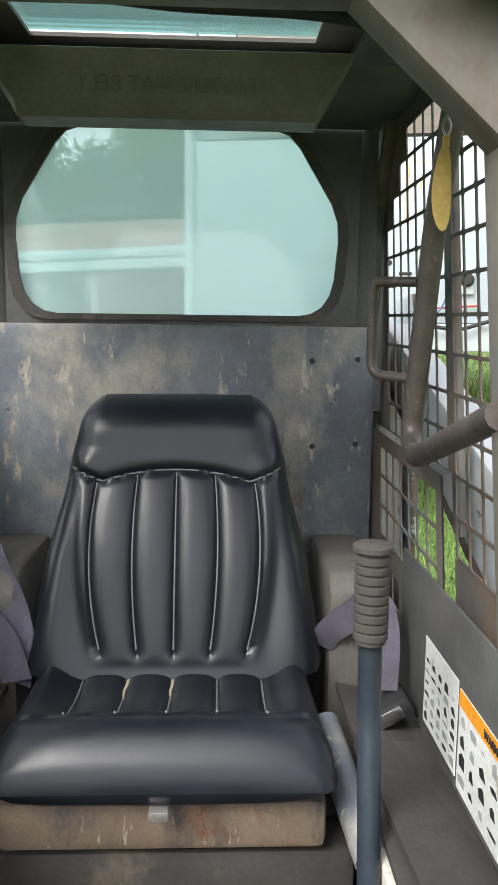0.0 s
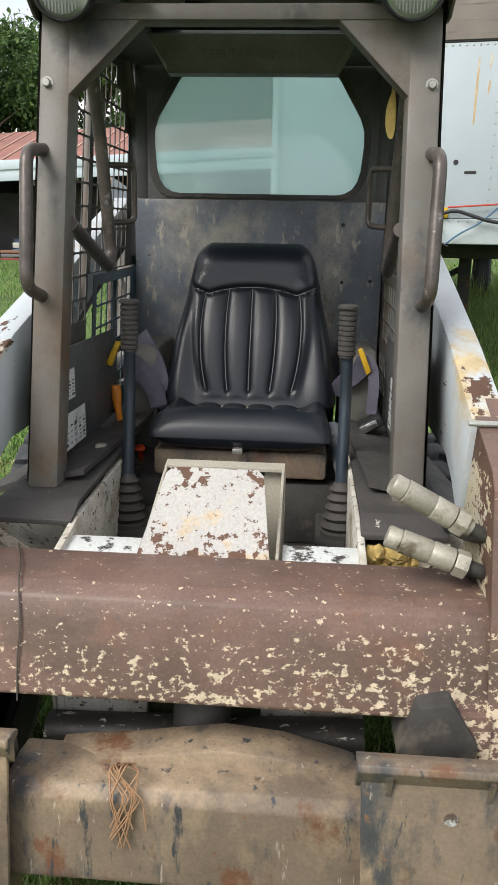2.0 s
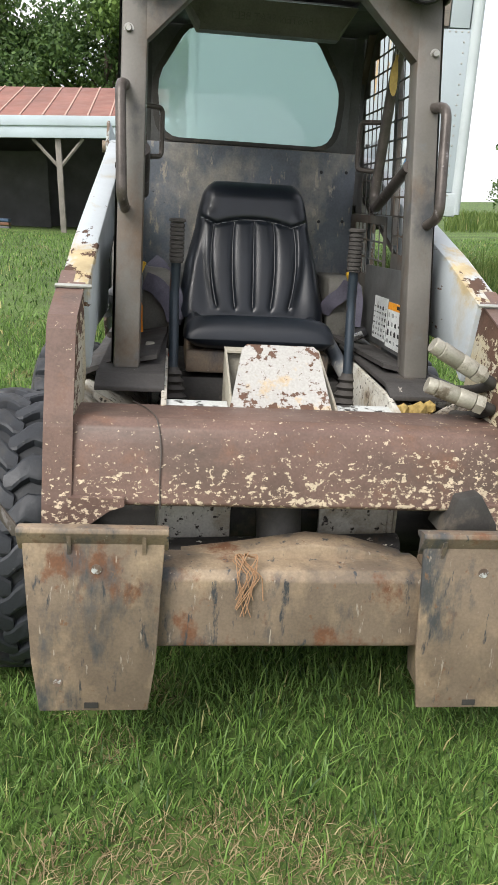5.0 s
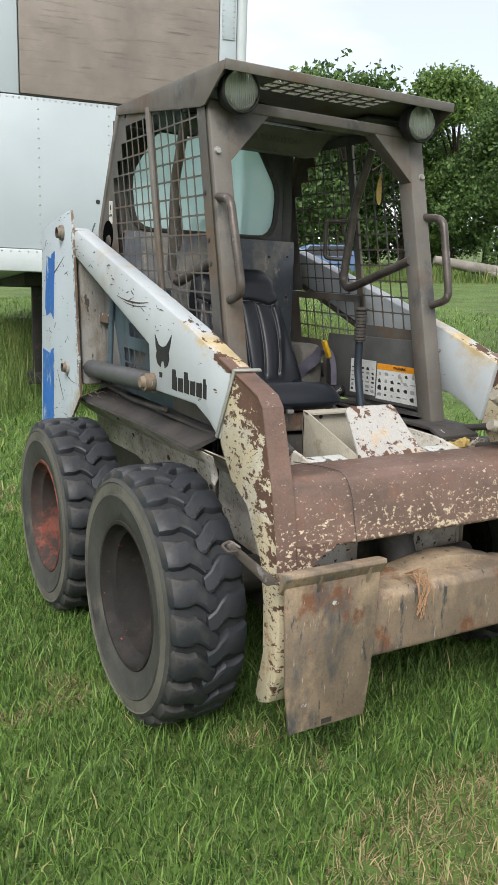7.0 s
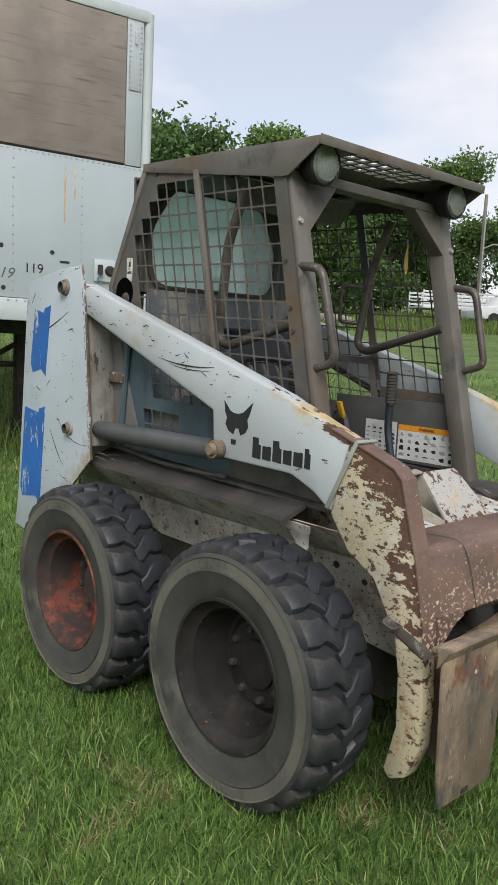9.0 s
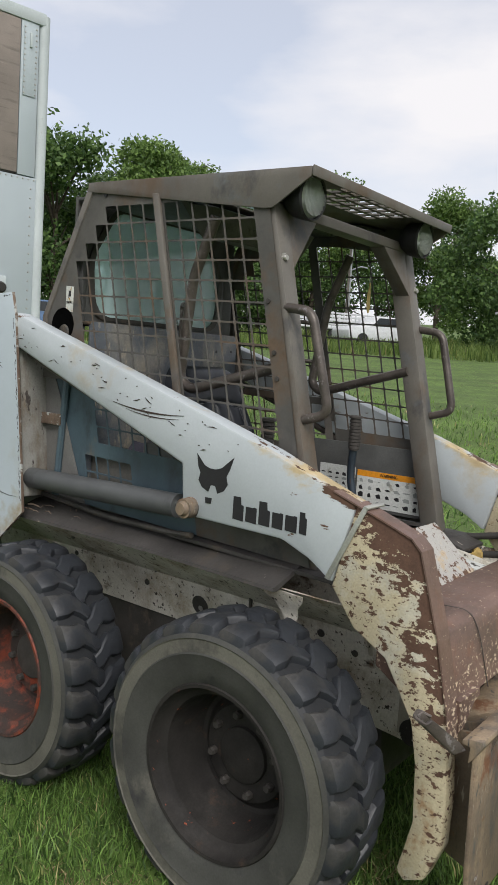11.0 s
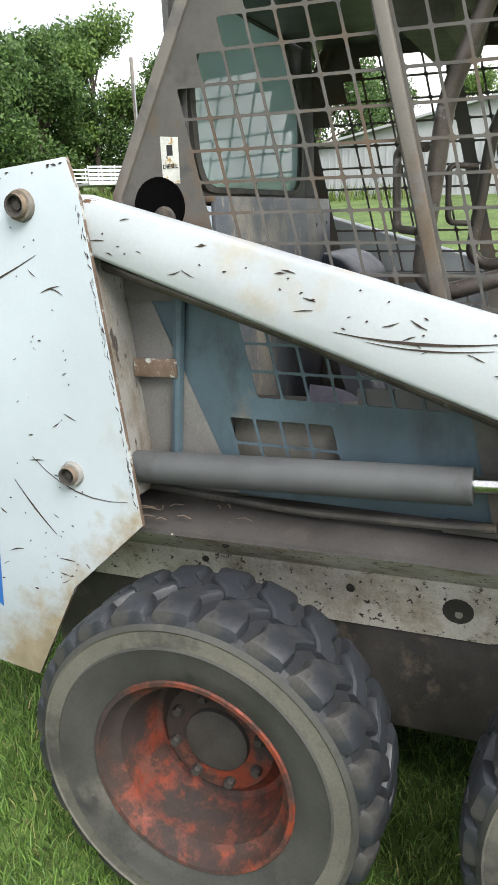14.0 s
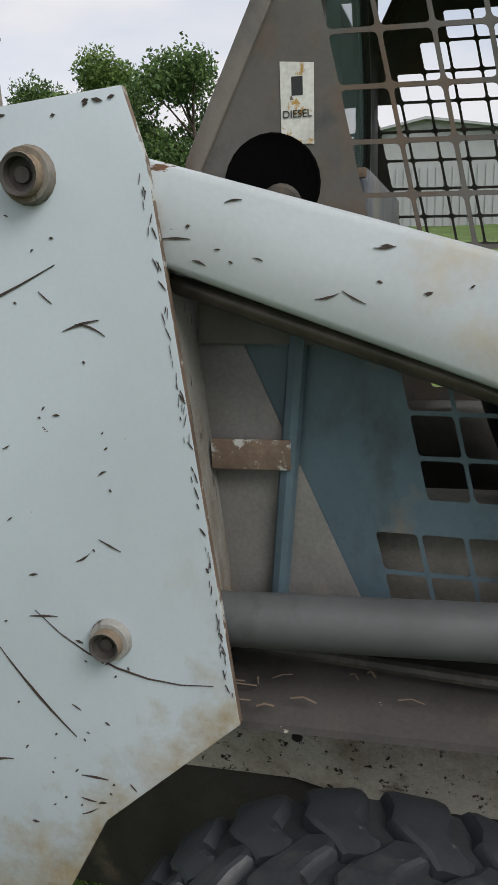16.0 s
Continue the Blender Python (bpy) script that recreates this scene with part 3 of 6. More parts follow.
# cross tube between the arms
bm = B()
prism(bm, [(-0.42, 0.785), (-0.425, 0.795), (-0.555, 0.795), (-0.585, 0.78), (-0.597, 0.75), (-0.634, 0.625), (-0.618, 0.615), (-0.50, 0.61), (-0.42, 0.66)], -0.477, 0.477, "x", 0.006)
for sx in (-1, 1):
    prism(bm, [(sx * 0.477, 0.64), (sx * 0.477, 0.565), (sx * 0.445, 0.567), (sx * 0.42, 0.59), (sx * 0.39, 0.612), (sx * 0.36, 0.622), (sx * 0.36, 0.64)], -0.645, -0.60, "y")
tube_ob = part("cross_tube", bm, M_TUBE, loader, "brown oxide cross tube with flaked cream paint")
part("wire", tube(B(), [(-0.355, -0.42, 0.80), (-0.32, -0.50, 0.802), (-0.295, -0.58, 0.80), (-0.285, -0.606, 0.74), (-0.288, -0.622, 0.68), (-0.285, -0.638, 0.615)], 0.0015, 6, 0.03), M_BAR, tube_ob)

# attachment frame
frame_ob = part("quick_attach_bar", prism(B(), [(-0.685, 0.315), (-0.69, 0.325), (-0.69, 0.475), (-0.675, 0.495), (-0.61, 0.50), (-0.56, 0.49), (-0.55, 0.33), (-0.56, 0.315)], -0.30, 0.30, "x", 0.006), M_STEEL, loader, "bare rusty quick-attach cross bar")
prism_b = prism(B(), [(-0.24, 0.49), (-0.10, 0.508), (0.05, 0.533), (0.15, 0.524), (0.28, 0.49)], -0.62, -0.54, "y", 0.006)
part("bar_cap", prism_b, M_STEEL, frame_ob, "worn hump along the bar's top")
for sx in (-1, 1):
    bm = B()
    prism(bm, [(sx * 0.558, 0.575), (sx * 0.272, 0.575), (sx * 0.276, 0.50), (sx * 0.285, 0.30), (sx * 0.30, 0.182), (sx * 0.53, 0.182), (sx * 0.545, 0.30)], -0.722, -0.711, "y", 0.003)
    prism(bm, [(-0.706, 0.55), (-0.722, 0.57), (-0.738, 0.598), (-0.735, 0.608), (-0.71, 0.606), (-0.69, 0.60), (-0.69, 0.59), (-0.708, 0.588)], sx * 0.265, sx * 0.567, "x", 0.002)
    for x in (0.31, 0.46):
        prism(bm, [(-0.72, 0.54), (-0.736, 0.59), (-0.72, 0.59)], sx * x, sx * (x + 0.008), "x")
    prism(bm, [(-0.712, 0.22), (-0.712, 0.57), (-0.60, 0.55), (-0.57, 0.42), (-0.60, 0.26)], sx * 0.43, sx * 0.442, "x", 0.003)
    prism(bm, [(-0.712, 0.21), (-0.712, 0.57), (-0.60, 0.52), (-0.57, 0.40), (-0.62, 0.22)], sx * 0.305, sx * 0.318, "x", 0.003)
    plate = part("attach_plate", bm, M_STEEL, frame_ob, "bare rusty attachment plate")
    for x, z, r in ((0.41, 0.515, 0.013), (0.49, 0.252, 0.011)):
        part("plate_hole", disc(B(), (sx * x, -0.7225, z), (0, -1, 0), r * 0.85, 0.0015, 16), M_EDGE, plate)
    bm = B()
    box(bm, sx * 0.435, sx * 0.405, -0.7245, -0.7222, 0.19, 0.203, 0.0)
    part("wedge_slot", bm, M_DARK, plate)
    lever = prism(B(), [(sx * 0.56, 0.575), (sx * 0.575, 0.595), (sx * 0.655, 0.672), (sx * 0.668, 0.665), (sx * 0.662, 0.652), (sx * 0.585, 0.568)], -0.70, -0.69, "y", 0.002)
    for v in lever.verts:
        v.co.y += (abs(v.co.x) - 0.56) * 0.7
    lev = part("latch_handle", lever, M_BAR, frame_ob, "brown latch handle")
    part("latch_eye", tube(B(), [(sx * 0.64, -0.645, 0.66), (sx * 0.655, -0.62, 0.672), (sx * 0.68, -0.625, 0.666), (sx * 0.675, -0.65, 0.655), (sx * 0.65, -0.65, 0.655)], 0.004, 6, 0.008), M_BAR, lev)
part("tilt_cylinder", tube(B(), [(-0.005, -0.38, 0.72), (0.0, -0.50, 0.44)], 0.054, 24), M_DARK, loader, "greasy tilt cylinder")
part("front_axle_bar", tube(B(), [(-0.30, -0.455, 0.432), (0.30, -0.455, 0.455)], 0.037, 20), M_CHIPBLACK, loader, "black pivot bar with worn white paint")
for x0, x1 in ((-0.292, -0.115), (0.105, 0.292)):
    part("front_bulkhead", box(B(), x0, x1, -0.425, -0.41, 0.42, 0.70, 0.004), M_CHASSIS, loader, "chipped white bulkhead plate")
    part("bulkhead_edge", box(B(), x1 if x1 > 0 else x0 - 0.006, x1 + 0.006 if x1 > 0 else x0, -0.44, -0.41, 0.42, 0.70, 0.001), M_CREAM, loader)
part("pivot_bracket", prism(B(), [(0.33, 0.575), (0.36, 0.66), (0.41, 0.67), (0.455, 0.60), (0.455, 0.575)], -0.66, -0.56, "y", 0.004), M_DARK, loader)


# ---- wheels ----
def lug(bm, a0, side, R, cx):
    """One chevron tread bar across half of the tread, round the axle along x."""
    stations = [(-0.014, -0.010, 0.050, 0.017), (0.008, -0.002, 0.068, 0.021), (0.026, 0.016, 0.072, 0.022), (0.045, 0.028, 0.074, 0.022), (0.066, 0.024, 0.078, 0.021), (0.088, 0.028, 0.084, 0.018), (0.102, 0.032, 0.088, 0.010), (0.110, 0.032, 0.080, -0.010)]
    rings = []
    for w, da, wid, h in stations:
        ring = []
        for s, hh in ((-0.58, -0.016), (-0.48, h - 0.009), (-0.42, h - 0.003), (-0.30, h), (0.30, h), (0.42, h - 0.003), (0.48, h - 0.009), (0.58, -0.016)):
            ang = a0 + da / R * 1.15 + s * wid / R
            rr = R - 0.026 + hh
            ring.append(Vector((cx + side * w, rr * math.sin(ang), rr * math.cos(ang))))
        rings.append(ring)
    loft(bm, rings)


def tyre_mesh():
    R, W = 0.385, 0.125
    prof = [(0.214, 0.085), (0.218, 0.112), (0.235, 0.121), (0.262, 0.128), (0.29, 0.131), (0.297, 0.134), (0.301, 0.130), (0.332, 0.128), (0.336, 0.131), (0.346, 0.123), (0.356, 0.110), (0.361, 0.06), (0.362, 0.0)]
    prof = [(r, h * 0.9) for r, h in prof]
    prof = prof + [(r, -h) for r, h in prof[-2::-1]]
    mi = [0, 2, 2, 2, 2, 2, 1, 1, 2, 0, 0, 0]
    mi = mi + mi[::-1]
    bm = lathe(B(), prof, Matrix.Rotation(radians(90), 4, "Y"), 72, mi)
    me = bpy.data.meshes.new("tyre")
    bmesh.ops.recalc_face_normals(bm, faces=bm.faces[:])
    bm.to_mesh(me), bm.free()
    me.materials.append(M_RUBBER), me.materials.append(M_SIDEWALL), me.materials.append(M_DUSTY)
    me.polygons.foreach_set("use_smooth", [True] * len(me.polygons))
    me.set_sharp_from_angle(angle=radians(32))
    return me


def rim_mesh(out, mat):
    bm = lathe(B(), [(0.212, 0.094), (0.222, 0.102), (0.219, 0.107), (0.210, 0.106), (0.205, 0.092), (0.201, 0.080), (0.194, 0.072), (0.183, 0.066), (0.178, 0.03), (0.170, -0.03), (0.162, -0.052), (0.150, -0.056), (0.136, -0.048), (0.126, -0.034), (0.086, -0.030), (0.05, -0.030)], Matrix.Rotation(radians(90 * out), 4, "Y"), 48)
    me = bpy.data.meshes.new("rim")
    bmesh.ops.recalc_face_normals(bm, faces=bm.faces[:])
    bm.to_mesh(me), bm.free()
    me.materials.append(mat)
    me.polygons.foreach_set("use_smooth", [True] * len(me.polygons))
    me.set_sharp_from_angle(angle=radians(35))
    return me


TYRE = tyre_mesh()
LUGS = []
for side in (1, -1):
    bm = B()
    lug(bm, 0.0, side, 0.385, 0.0)
    bmesh.ops.recalc_face_normals(bm, faces=bm.faces[:])
    me = bpy.data.meshes.new("tread_lug")
    bm.to_mesh(me), bm.free()
    me.materials.append(M_LUG)
    me.polygons.foreach_set("use_smooth", [True] * len(me.polygons))
    me.set_sharp_from_angle(angle=radians(24))
    LUGS.append(me)
nut_bm = lathe(B(), [(0, 0.018), (0.009, 0.018), (0.012, 0.012), (0.012, -0.004)], Matrix.Identity(4), 6)
NUT = bpy.data.meshes.new("wheel_nut")
nut_bm.to_mesh(NUT), nut_bm.free()
NUT.materials.append(M_HUB)
for sx in (-1, 1):
    for y, z, mat, turn in ((-0.138, 0.372, M_RIM_MUD, 4.0), (0.757, 0.374, M_RIM_RED, 11.0)):
        c = Vector((sx * 0.638, y, z))
        wheel = new("wheel")
        wheel.parent, wheel.location = loader, c - Vector(loader["at"])
        wheel["at"] = tuple(c)
        wheel["label"] = "wheel with worn chevron tyre and " + ("orange-red rim" if mat is M_RIM_RED else "muddy dark rim")
        ty = new("tyre", TYRE)
        ty.parent, ty.rotation_euler = wheel, (radians(turn), 0, 0)
        for k, lug_me in enumerate(LUGS):
            for i in range(23):
                lg = new("tread_lug", lug_me)
                lg.parent, lg.rotation_euler = wheel, (radians(turn) + 2 * math.pi * (i + 0.5 * k) / 23, 0, 0)
        rim = new("rim", rim_mesh(sx, mat))
        rim.parent = wheel
        hub = part("hub", lathe(B(), [(0, -0.014), (0.062, -0.015), (0.072, -0.020), (0.076, -0.04), (0.076, -0.06)], along(c, (sx, 0, 0)), 24), M_HUB if mat is M_RIM_RED else M_RIM_MUD, wheel)
        for i in range(8):
            a = 2 * math.pi * (i + 0.3) / 8
            nt_ = new("wheel_nut", NUT)
            nt_.parent = wheel
            nt_.matrix_basis = Matrix.Translation((sx * -0.030, 0.103 * math.sin(a), 0.103 * math.cos(a))) @ Matrix.Rotation(radians(90 * sx), 4, "Y")
        axle = part("axle", tube(B(), [(sx * 0.29, y, z), (sx * 0.60, y, z)], 0.06, 16), M_DARK, wheel)

# ---- cab ----
PITCH, HOLE = 0.0585, 0.0530


def skew(u, v, x):
    """Cab side coordinates: columns lean with the front post, rows follow the roof."""
    return (x, u + 0.22 * (v - 1.85), v + 0.03 * u)


def punched(bm, x0, x1, rows, rear, front):
    """A plate with rounded square holes. rows: (v of the row's bottom, first u, count, second first u, count)."""
    h, c = HOLE / 2, 0.005

    def ring(u, v):
        out = []
        for qx, qy, a0 in ((1, 1, 0), (-1, 1, 90), (-1, -1, 180), (1, -1, 270)):
            for k in (0, 45, 90):
                a = radians(a0 + k)
                out.append((u + qx * (h - c) + c * math.cos(a), v + qy * (h - c) + c * math.sin(a)))
        return out

    def quad(*p):
        for x in (x0, x1):
            bm.faces.new([bm.verts.new(skew(u, v, x)) for u, v in p])

    for v0, spans in rows:
        v1 = v0 + PITCH
        marks = [(front(v0), front(v1))]
        for u0, k in spans:
            marks += [(u0, u0), (u0 + k * PITCH, u0 + k * PITCH)]
            for i in range(k):
                u, v = u0 + (i + 0.5) * PITCH, (v0 + v1) / 2
                inner = ring(u, v)
                hp = PITCH / 2
                outer = [(u + hp, v), (u + hp, v + hp), (u, v + hp), (u, v + hp), (u - hp, v + hp), (u - hp, v), (u - hp, v), (u - hp, v - hp), (u, v - hp), (u, v - hp), (u + hp, v - hp), (u + hp, v)]
                n_ = 12
                fr = [[bm.verts.new(skew(a, b, x)) for a, b in inner] for x in (x0, x1)]
                for x, f_ in zip((x0, x1), fr):
                    o_ = [bm.verts.new(skew(a, b, x)) for a, b in outer]
                    for j in range(n_):
                        bm.faces.new((f_[j], f_[(j + 1) % n_], o_[(j + 1) % n_], o_[j]))
                for j in range(n_):
                    bm.faces.new((fr[0][j], fr[0][(j + 1) % n_], fr[1][(j + 1) % n_], fr[1][j]))
        marks.append((rear(v0), rear(v1)))
        for a, b in zip(marks[::2], marks[1::2]):
            quad((a[0], v0), (b[0], v0), (b[1], v1), (a[1], v1))
    return bm


def cab_rear(v):
    """u of the cab side's rear edge."""
    y = 0.775 + max(0.0, 1.915 - v) * 0.50
    return min(y, 1.0) - 0.22 * (v - 1.85)


def cab_front(v):
    return 0.045


cab = part("cab_frame", B(), M_CAB, loader)
V_TOP = 1.835
for sx in (-1, 1):
    rows = []
    for r in range(10):
        v0 = V_TOP - (r + 1) * PITCH
        k = min(7, 4 + r)
        rows.append((v0, [(0.098, 6), (0.480, k)]))
    bm = B()
    punched(bm, sx * 0.4225, sx * 0.425, rows, cab_rear, cab_front)
    vb = V_TOP - 10 * PITCH
    for pts in ([(0.045, V_TOP), (cab_rear(V_TOP), V_TOP), (cab_rear(1.90), 1.90), (0.0, 1.90)],):
        for x in (sx * 0.421, sx * 0.425):
            bm.faces.new([bm.verts.new(skew(u, v, x)) for u, v in pts])
    # its front part runs down to the platform
    vc = vb - 2 * PITCH
    punched(bm, sx * 0.4225, sx * 0.425, [(vb - PITCH, [(0.098, 6)]), (vc, [(0.098, 6)])], lambda v: 0.452, cab_front)
    for x in (sx * 0.421, sx * 0.425):
        bm.faces.new([bm.verts.new(skew(u, v, x)) for u, v in ((0.045, 0.84), (0.452, 0.84), (0.452, vc), (0.045, vc))])
    # blue-grey lower panel with its own grilles
    low = B()
    punched(low, sx * 0.403, sx * 0.4055, [(0.889, [(0.735, 4)]), (0.9475, [(0.735, 4)]), (1.048, [(0.4825, 7)]), (1.1065, [(0.4825, 7)]), (1.165, [(0.4825, 7)])], cab_rear, lambda v: 0.4525)
    for v0, v1 in ((0.83, 0.889), (1.006, 1.048), (1.2235, vb - 0.002)):
        for x in (sx * 0.402, sx * 0.4055):
            low.faces.new([low.verts.new(skew(u, v, x)) for u, v in ((0.4525, v0), (cab_rear(v0), v0), (cab_rear(v1), v1), (0.4525, v1))])
    part("lower_side_panel", low, M_SIDE if sx < 0 else M_CAB, cab, ("blue-grey" if sx < 0 else "faded grey") + " lower side panel with square grilles")
    bm2 = B()
    tube(bm2, [(sx * 0.418, 0.915, 0.87), (sx * 0.418, 0.872, 1.31)], 0.0125, 8)
    part("panel_rib", bm2, M_SIDE if sx < 0 else M_CAB, cab)
    prism(bm2 := B(), [(0.99, 0.86), (0.765, 0.86), (0.955, 1.30), (1.02, 1.30)], sx * 0.4065, sx * 0.4095, "x", 0.001)
    part("corner_patch", bm2, M_PATCH, cab)
    side = part("side_screen", bm, M_MESH, cab, "punched steel side screen")
    # rib, rear edge and roof rail in relief
    bm = B()
    rib = [skew(0.452, 1.86, 0)[1:], skew(0.478, 1.86, 0)[1:], skew(0.478, 1.16, 0)[1:], skew(0.452, 1.16, 0)[1:]]
    prism(bm, rib, sx * 0.4255, sx * 0.440, "x", 0.004)
    prism(bm, [(0.755, 1.925), (0.785, 1.925), (1.005, 1.50), (1.005, 1.36), (0.985, 1.36), (0.985, 1.49)], sx * 0.400, sx * 0.432, "x", 0.003)
    part("screen_rib", bm, M_CAB, cab)
    part("front_post", shear(prism(B(), [(sx * 0.352, 0.835), (sx * 0.418, 0.835), (sx * 0.418, 1.825), (sx * 0.352, 1.825)], -0.008, 0.062, "y", 0.008)), M_CAB, cab)
    part("gusset", shear(prism(B(), [(sx * 0.36, 1.64), (sx * 0.36, 1.818), (sx * 0.19, 1.818), (sx * 0.205, 1.80)], -0.006, 0.05, "y", 0.004)), M_CAB, cab)
    bo = lathe(B(), [(0, 0.012), (0.007, 0.012), (0.009, 0.009), (0.009, 0.003), (0.013, 0.003), (0.013, -0.004)], along((sx * 0.40, -0.006, 1.67), (0, -1, 0)), 12)
    part("post_bolt", bo, M_BOLT, cab)
    for u in (0.02, 0.20, 0.46, 0.70):
        part("cab_bolt", disc(B(), skew(u, 1.868, sx * 0.425), (sx, 0, 0), 0.007, 0.005, 8), M_INK, cab)
    for z in (1.55, 1.41, 1.34):
        part("cab_bolt", disc(B(), (sx * 0.4245, 0.045 + SLOPE * (z - 1.67), z), (sx, 0, 0), 0.007, 0.005, 8), M_HUB, cab)
    # grab bar before the post
    part("grab_bar", tube(B(), [(sx * 0.405, -0.03, 1.535), (sx * 0.412, -0.12, 1.525), (sx * 0.402, -0.187, 1.255), (sx * 0.398, -0.10, 1.232)], 0.0135, 12, 0.035), M_BAR, cab, "worn steel grab bar")
    # round fuel hole, inner shade painted black, and faded label on the rear corner
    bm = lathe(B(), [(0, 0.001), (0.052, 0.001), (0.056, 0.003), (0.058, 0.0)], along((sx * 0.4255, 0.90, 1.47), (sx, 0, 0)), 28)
    fh = part("filler_shade_disc", bm, M_VOID, cab)
    part("filler_cap", lathe(B(), [(0, 0.006), (0.022, 0.006), (0.026, 0.0)], along((sx * 0.4268, 0.89, 1.445), (sx, 0, 0)), 20), M_DARK, fh)
    # seat bar with hand loop
    bar = part("seat_bar", tube(B(), [(sx * 0.385, 0.26, 1.80), (sx * 0.383, 0.34, 1.62), (sx * 0.372, 0.385, 1.315), (sx * 0.368, 0.34, 1.285), (sx * 0.355, -0.03, 1.385)], 0.0165, 12, 0.035), M_BAR, cab, "brown tubular seat bar")
    part("hand_loop", tube(B(), [(sx * 0.372, 0.375, 1.545), (sx * 0.318, 0.44, 1.55), (sx * 0.318, 0.44, 1.405), (sx * 0.37, 0.39, 1.40)], 0.008, 10, 0.02), M_BAR, bar)
    # inner rear pillar
    part("rear_pillar", prism(B(), [(sx * 0.380, 0.845), (sx * 0.400, 0.835), (sx * 0.400, 0.87), (sx * 0.365, 0.87), (sx * 0.365, 0.855)], 0.86, 1.90, "z", 0.004), M_INNER, cab)

# front beam, roof and visor
part("front_beam", shear(prism(B(), [(-0.36, 1.797), (0.36, 1.797), (0.36, 1.832), (-0.36, 1.832)], -0.01, 0.05, "y", 0.006)), M_CAB, cab)
bm = B()


def roof_z(y):
    return 1.893 + 0.037 * (y + 0.105) / 0.89


def holed_plate(bm, z_of, th, xs, ys, solid):
    """A slab cut into cells; cells named by solid(i, j) are filled."""
    for i in range(len(xs) - 1):
        for j in range(len(ys) - 1):
            if not solid(i, j):
                continue
            x0, x1, y0, y1 = xs[i], xs[i + 1], ys[j], ys[j + 1]
            c = [(x0, y0), (x1, y0), (x1, y1), (x0, y1)]
            for dz in (0, -th):
                bm.faces.new([bm.verts.new((x, y, z_of(y) + dz)) for x, y in c])
            for (ax, ay), (bx, by), (ni, nj) in zip(c, c[1:] + c[:1], ((i, j - 1), (i + 1, j), (i, j + 1), (i - 1, j))):
                inside = 0 <= ni < len(xs) - 1 and 0 <= nj < len(ys) - 1
                if not inside or not solid(ni, nj):
                    bm.faces.new([bm.verts.new(p) for p in ((ax, ay, z_of(ay)), (bx, by, z_of(by)), (bx, by, z_of(by) - th), (ax, ay, z_of(ay) - th))])


xs, ys = [-0.43], [-0.105]
for i in range(8):
    xs += [-0.214 + i * 0.0563, -0.214 + i * 0.0563 + 0.041]
xs += [0.43]
for j in range(4):
    ys += [-0.086 + j * 0.052, -0.086 + j * 0.052 + 0.037]
ys += [0.31, 0.47, 0.785]
holed_plate(bm, roof_z, 0.006, xs, ys, lambda i, j: not ((i % 2 == 1 and j % 2 == 1 and j < 8) or (j == 9 and 0 < i < 16)))
bmesh.ops.remove_doubles(bm, verts=bm.verts[:], dist=1e-5)
prism(bm, [(-0.113, 1.897), (-0.105, 1.901), (-0.100, 1.894), (-0.102, 1.872), (-0.110, 1.870)], -0.432, 0.432, "x", 0.002)
for sx in (-1, 1):
    prism(bm, [(-0.10, 1.897), (0.785, 1.934), (0.785, 1.905), (0.05, 1.80), (0.02, 1.80), (-0.10, 1.872)], sx * 0.427, sx * 0.433, "x", 0.001)
roof = part("roof_and_visor", bm, M_CAB, cab, "dusty brown roof with slotted visor", smooth=30)
part("roof_window", prism(B(), [(-0.27, 0.30), (0.265, 0.30), (0.265, 0.478), (-0.27, 0.478)], 1.9225, 1.926, "z"), M_ROOFGLASS, cab, "green tinted roof window").visible_shadow = False
bm = B()
prism(bm, [(-0.42, 0.485), (0.42, 0.485), (0.42, 0.85), (-0.42, 0.85)], 1.885, 1.895, "z", 0.002)
prism(bm, [(-0.42, 0.14), (-0.29, 0.17), (-0.27, 0.482), (-0.42, 0.482)], 1.882, 1.892, "z", 0.002)
prism(bm, [(0.42, 0.14), (0.29, 0.17), (0.27, 0.482), (0.42, 0.482)], 1.882, 1.892, "z", 0.002)
part("headliner", bm, M_INNER, cab, "dark ceiling lining")
bm = loft(B(), [[(x, y0 + 0.0, z) for x, z in ((-w, zt), (w, zt), (w * 0.80, zb), (-w * 0.80, zb))] for y0, w, zt, zb in ((0.345, 0.262, 1.852, 1.824), (0.355, 0.264, 1.856, 1.784), (0.375, 0.266, 1.860, 1.768), (0.46, 0.275, 1.872, 1.776), (0.51, 0.28, 1.889, 1.84))])
pad = part("headliner_pad", bm, M_PAD, cab, "dark moulded pad with raised lettering")
part("ribbed_conduit", tube(B(), [(-0.15, 0.27, 1.895), (0.02, 0.275, 1.882), (0.20, 0.285, 1.882), (0.36, 0.34, 1.88)], 0.010, 10, 0.05), M_INK, cab)

# rear wall with the window opening
WIN0 = [(0.255, 1.504), (0.282, 1.509), (0.305, 1.523), (0.321, 1.547), (0.330, 1.58), (0.337, 1.66), (0.335, 1.70), (0.322, 1.738), (0.252, 1.852), (0.230, 1.876), (0.205, 1.885)]
WIN = [(x - 0.010, z) for x, z in WIN0] + [(-x - 0.010, z) for x, z in WIN0[::-1]]


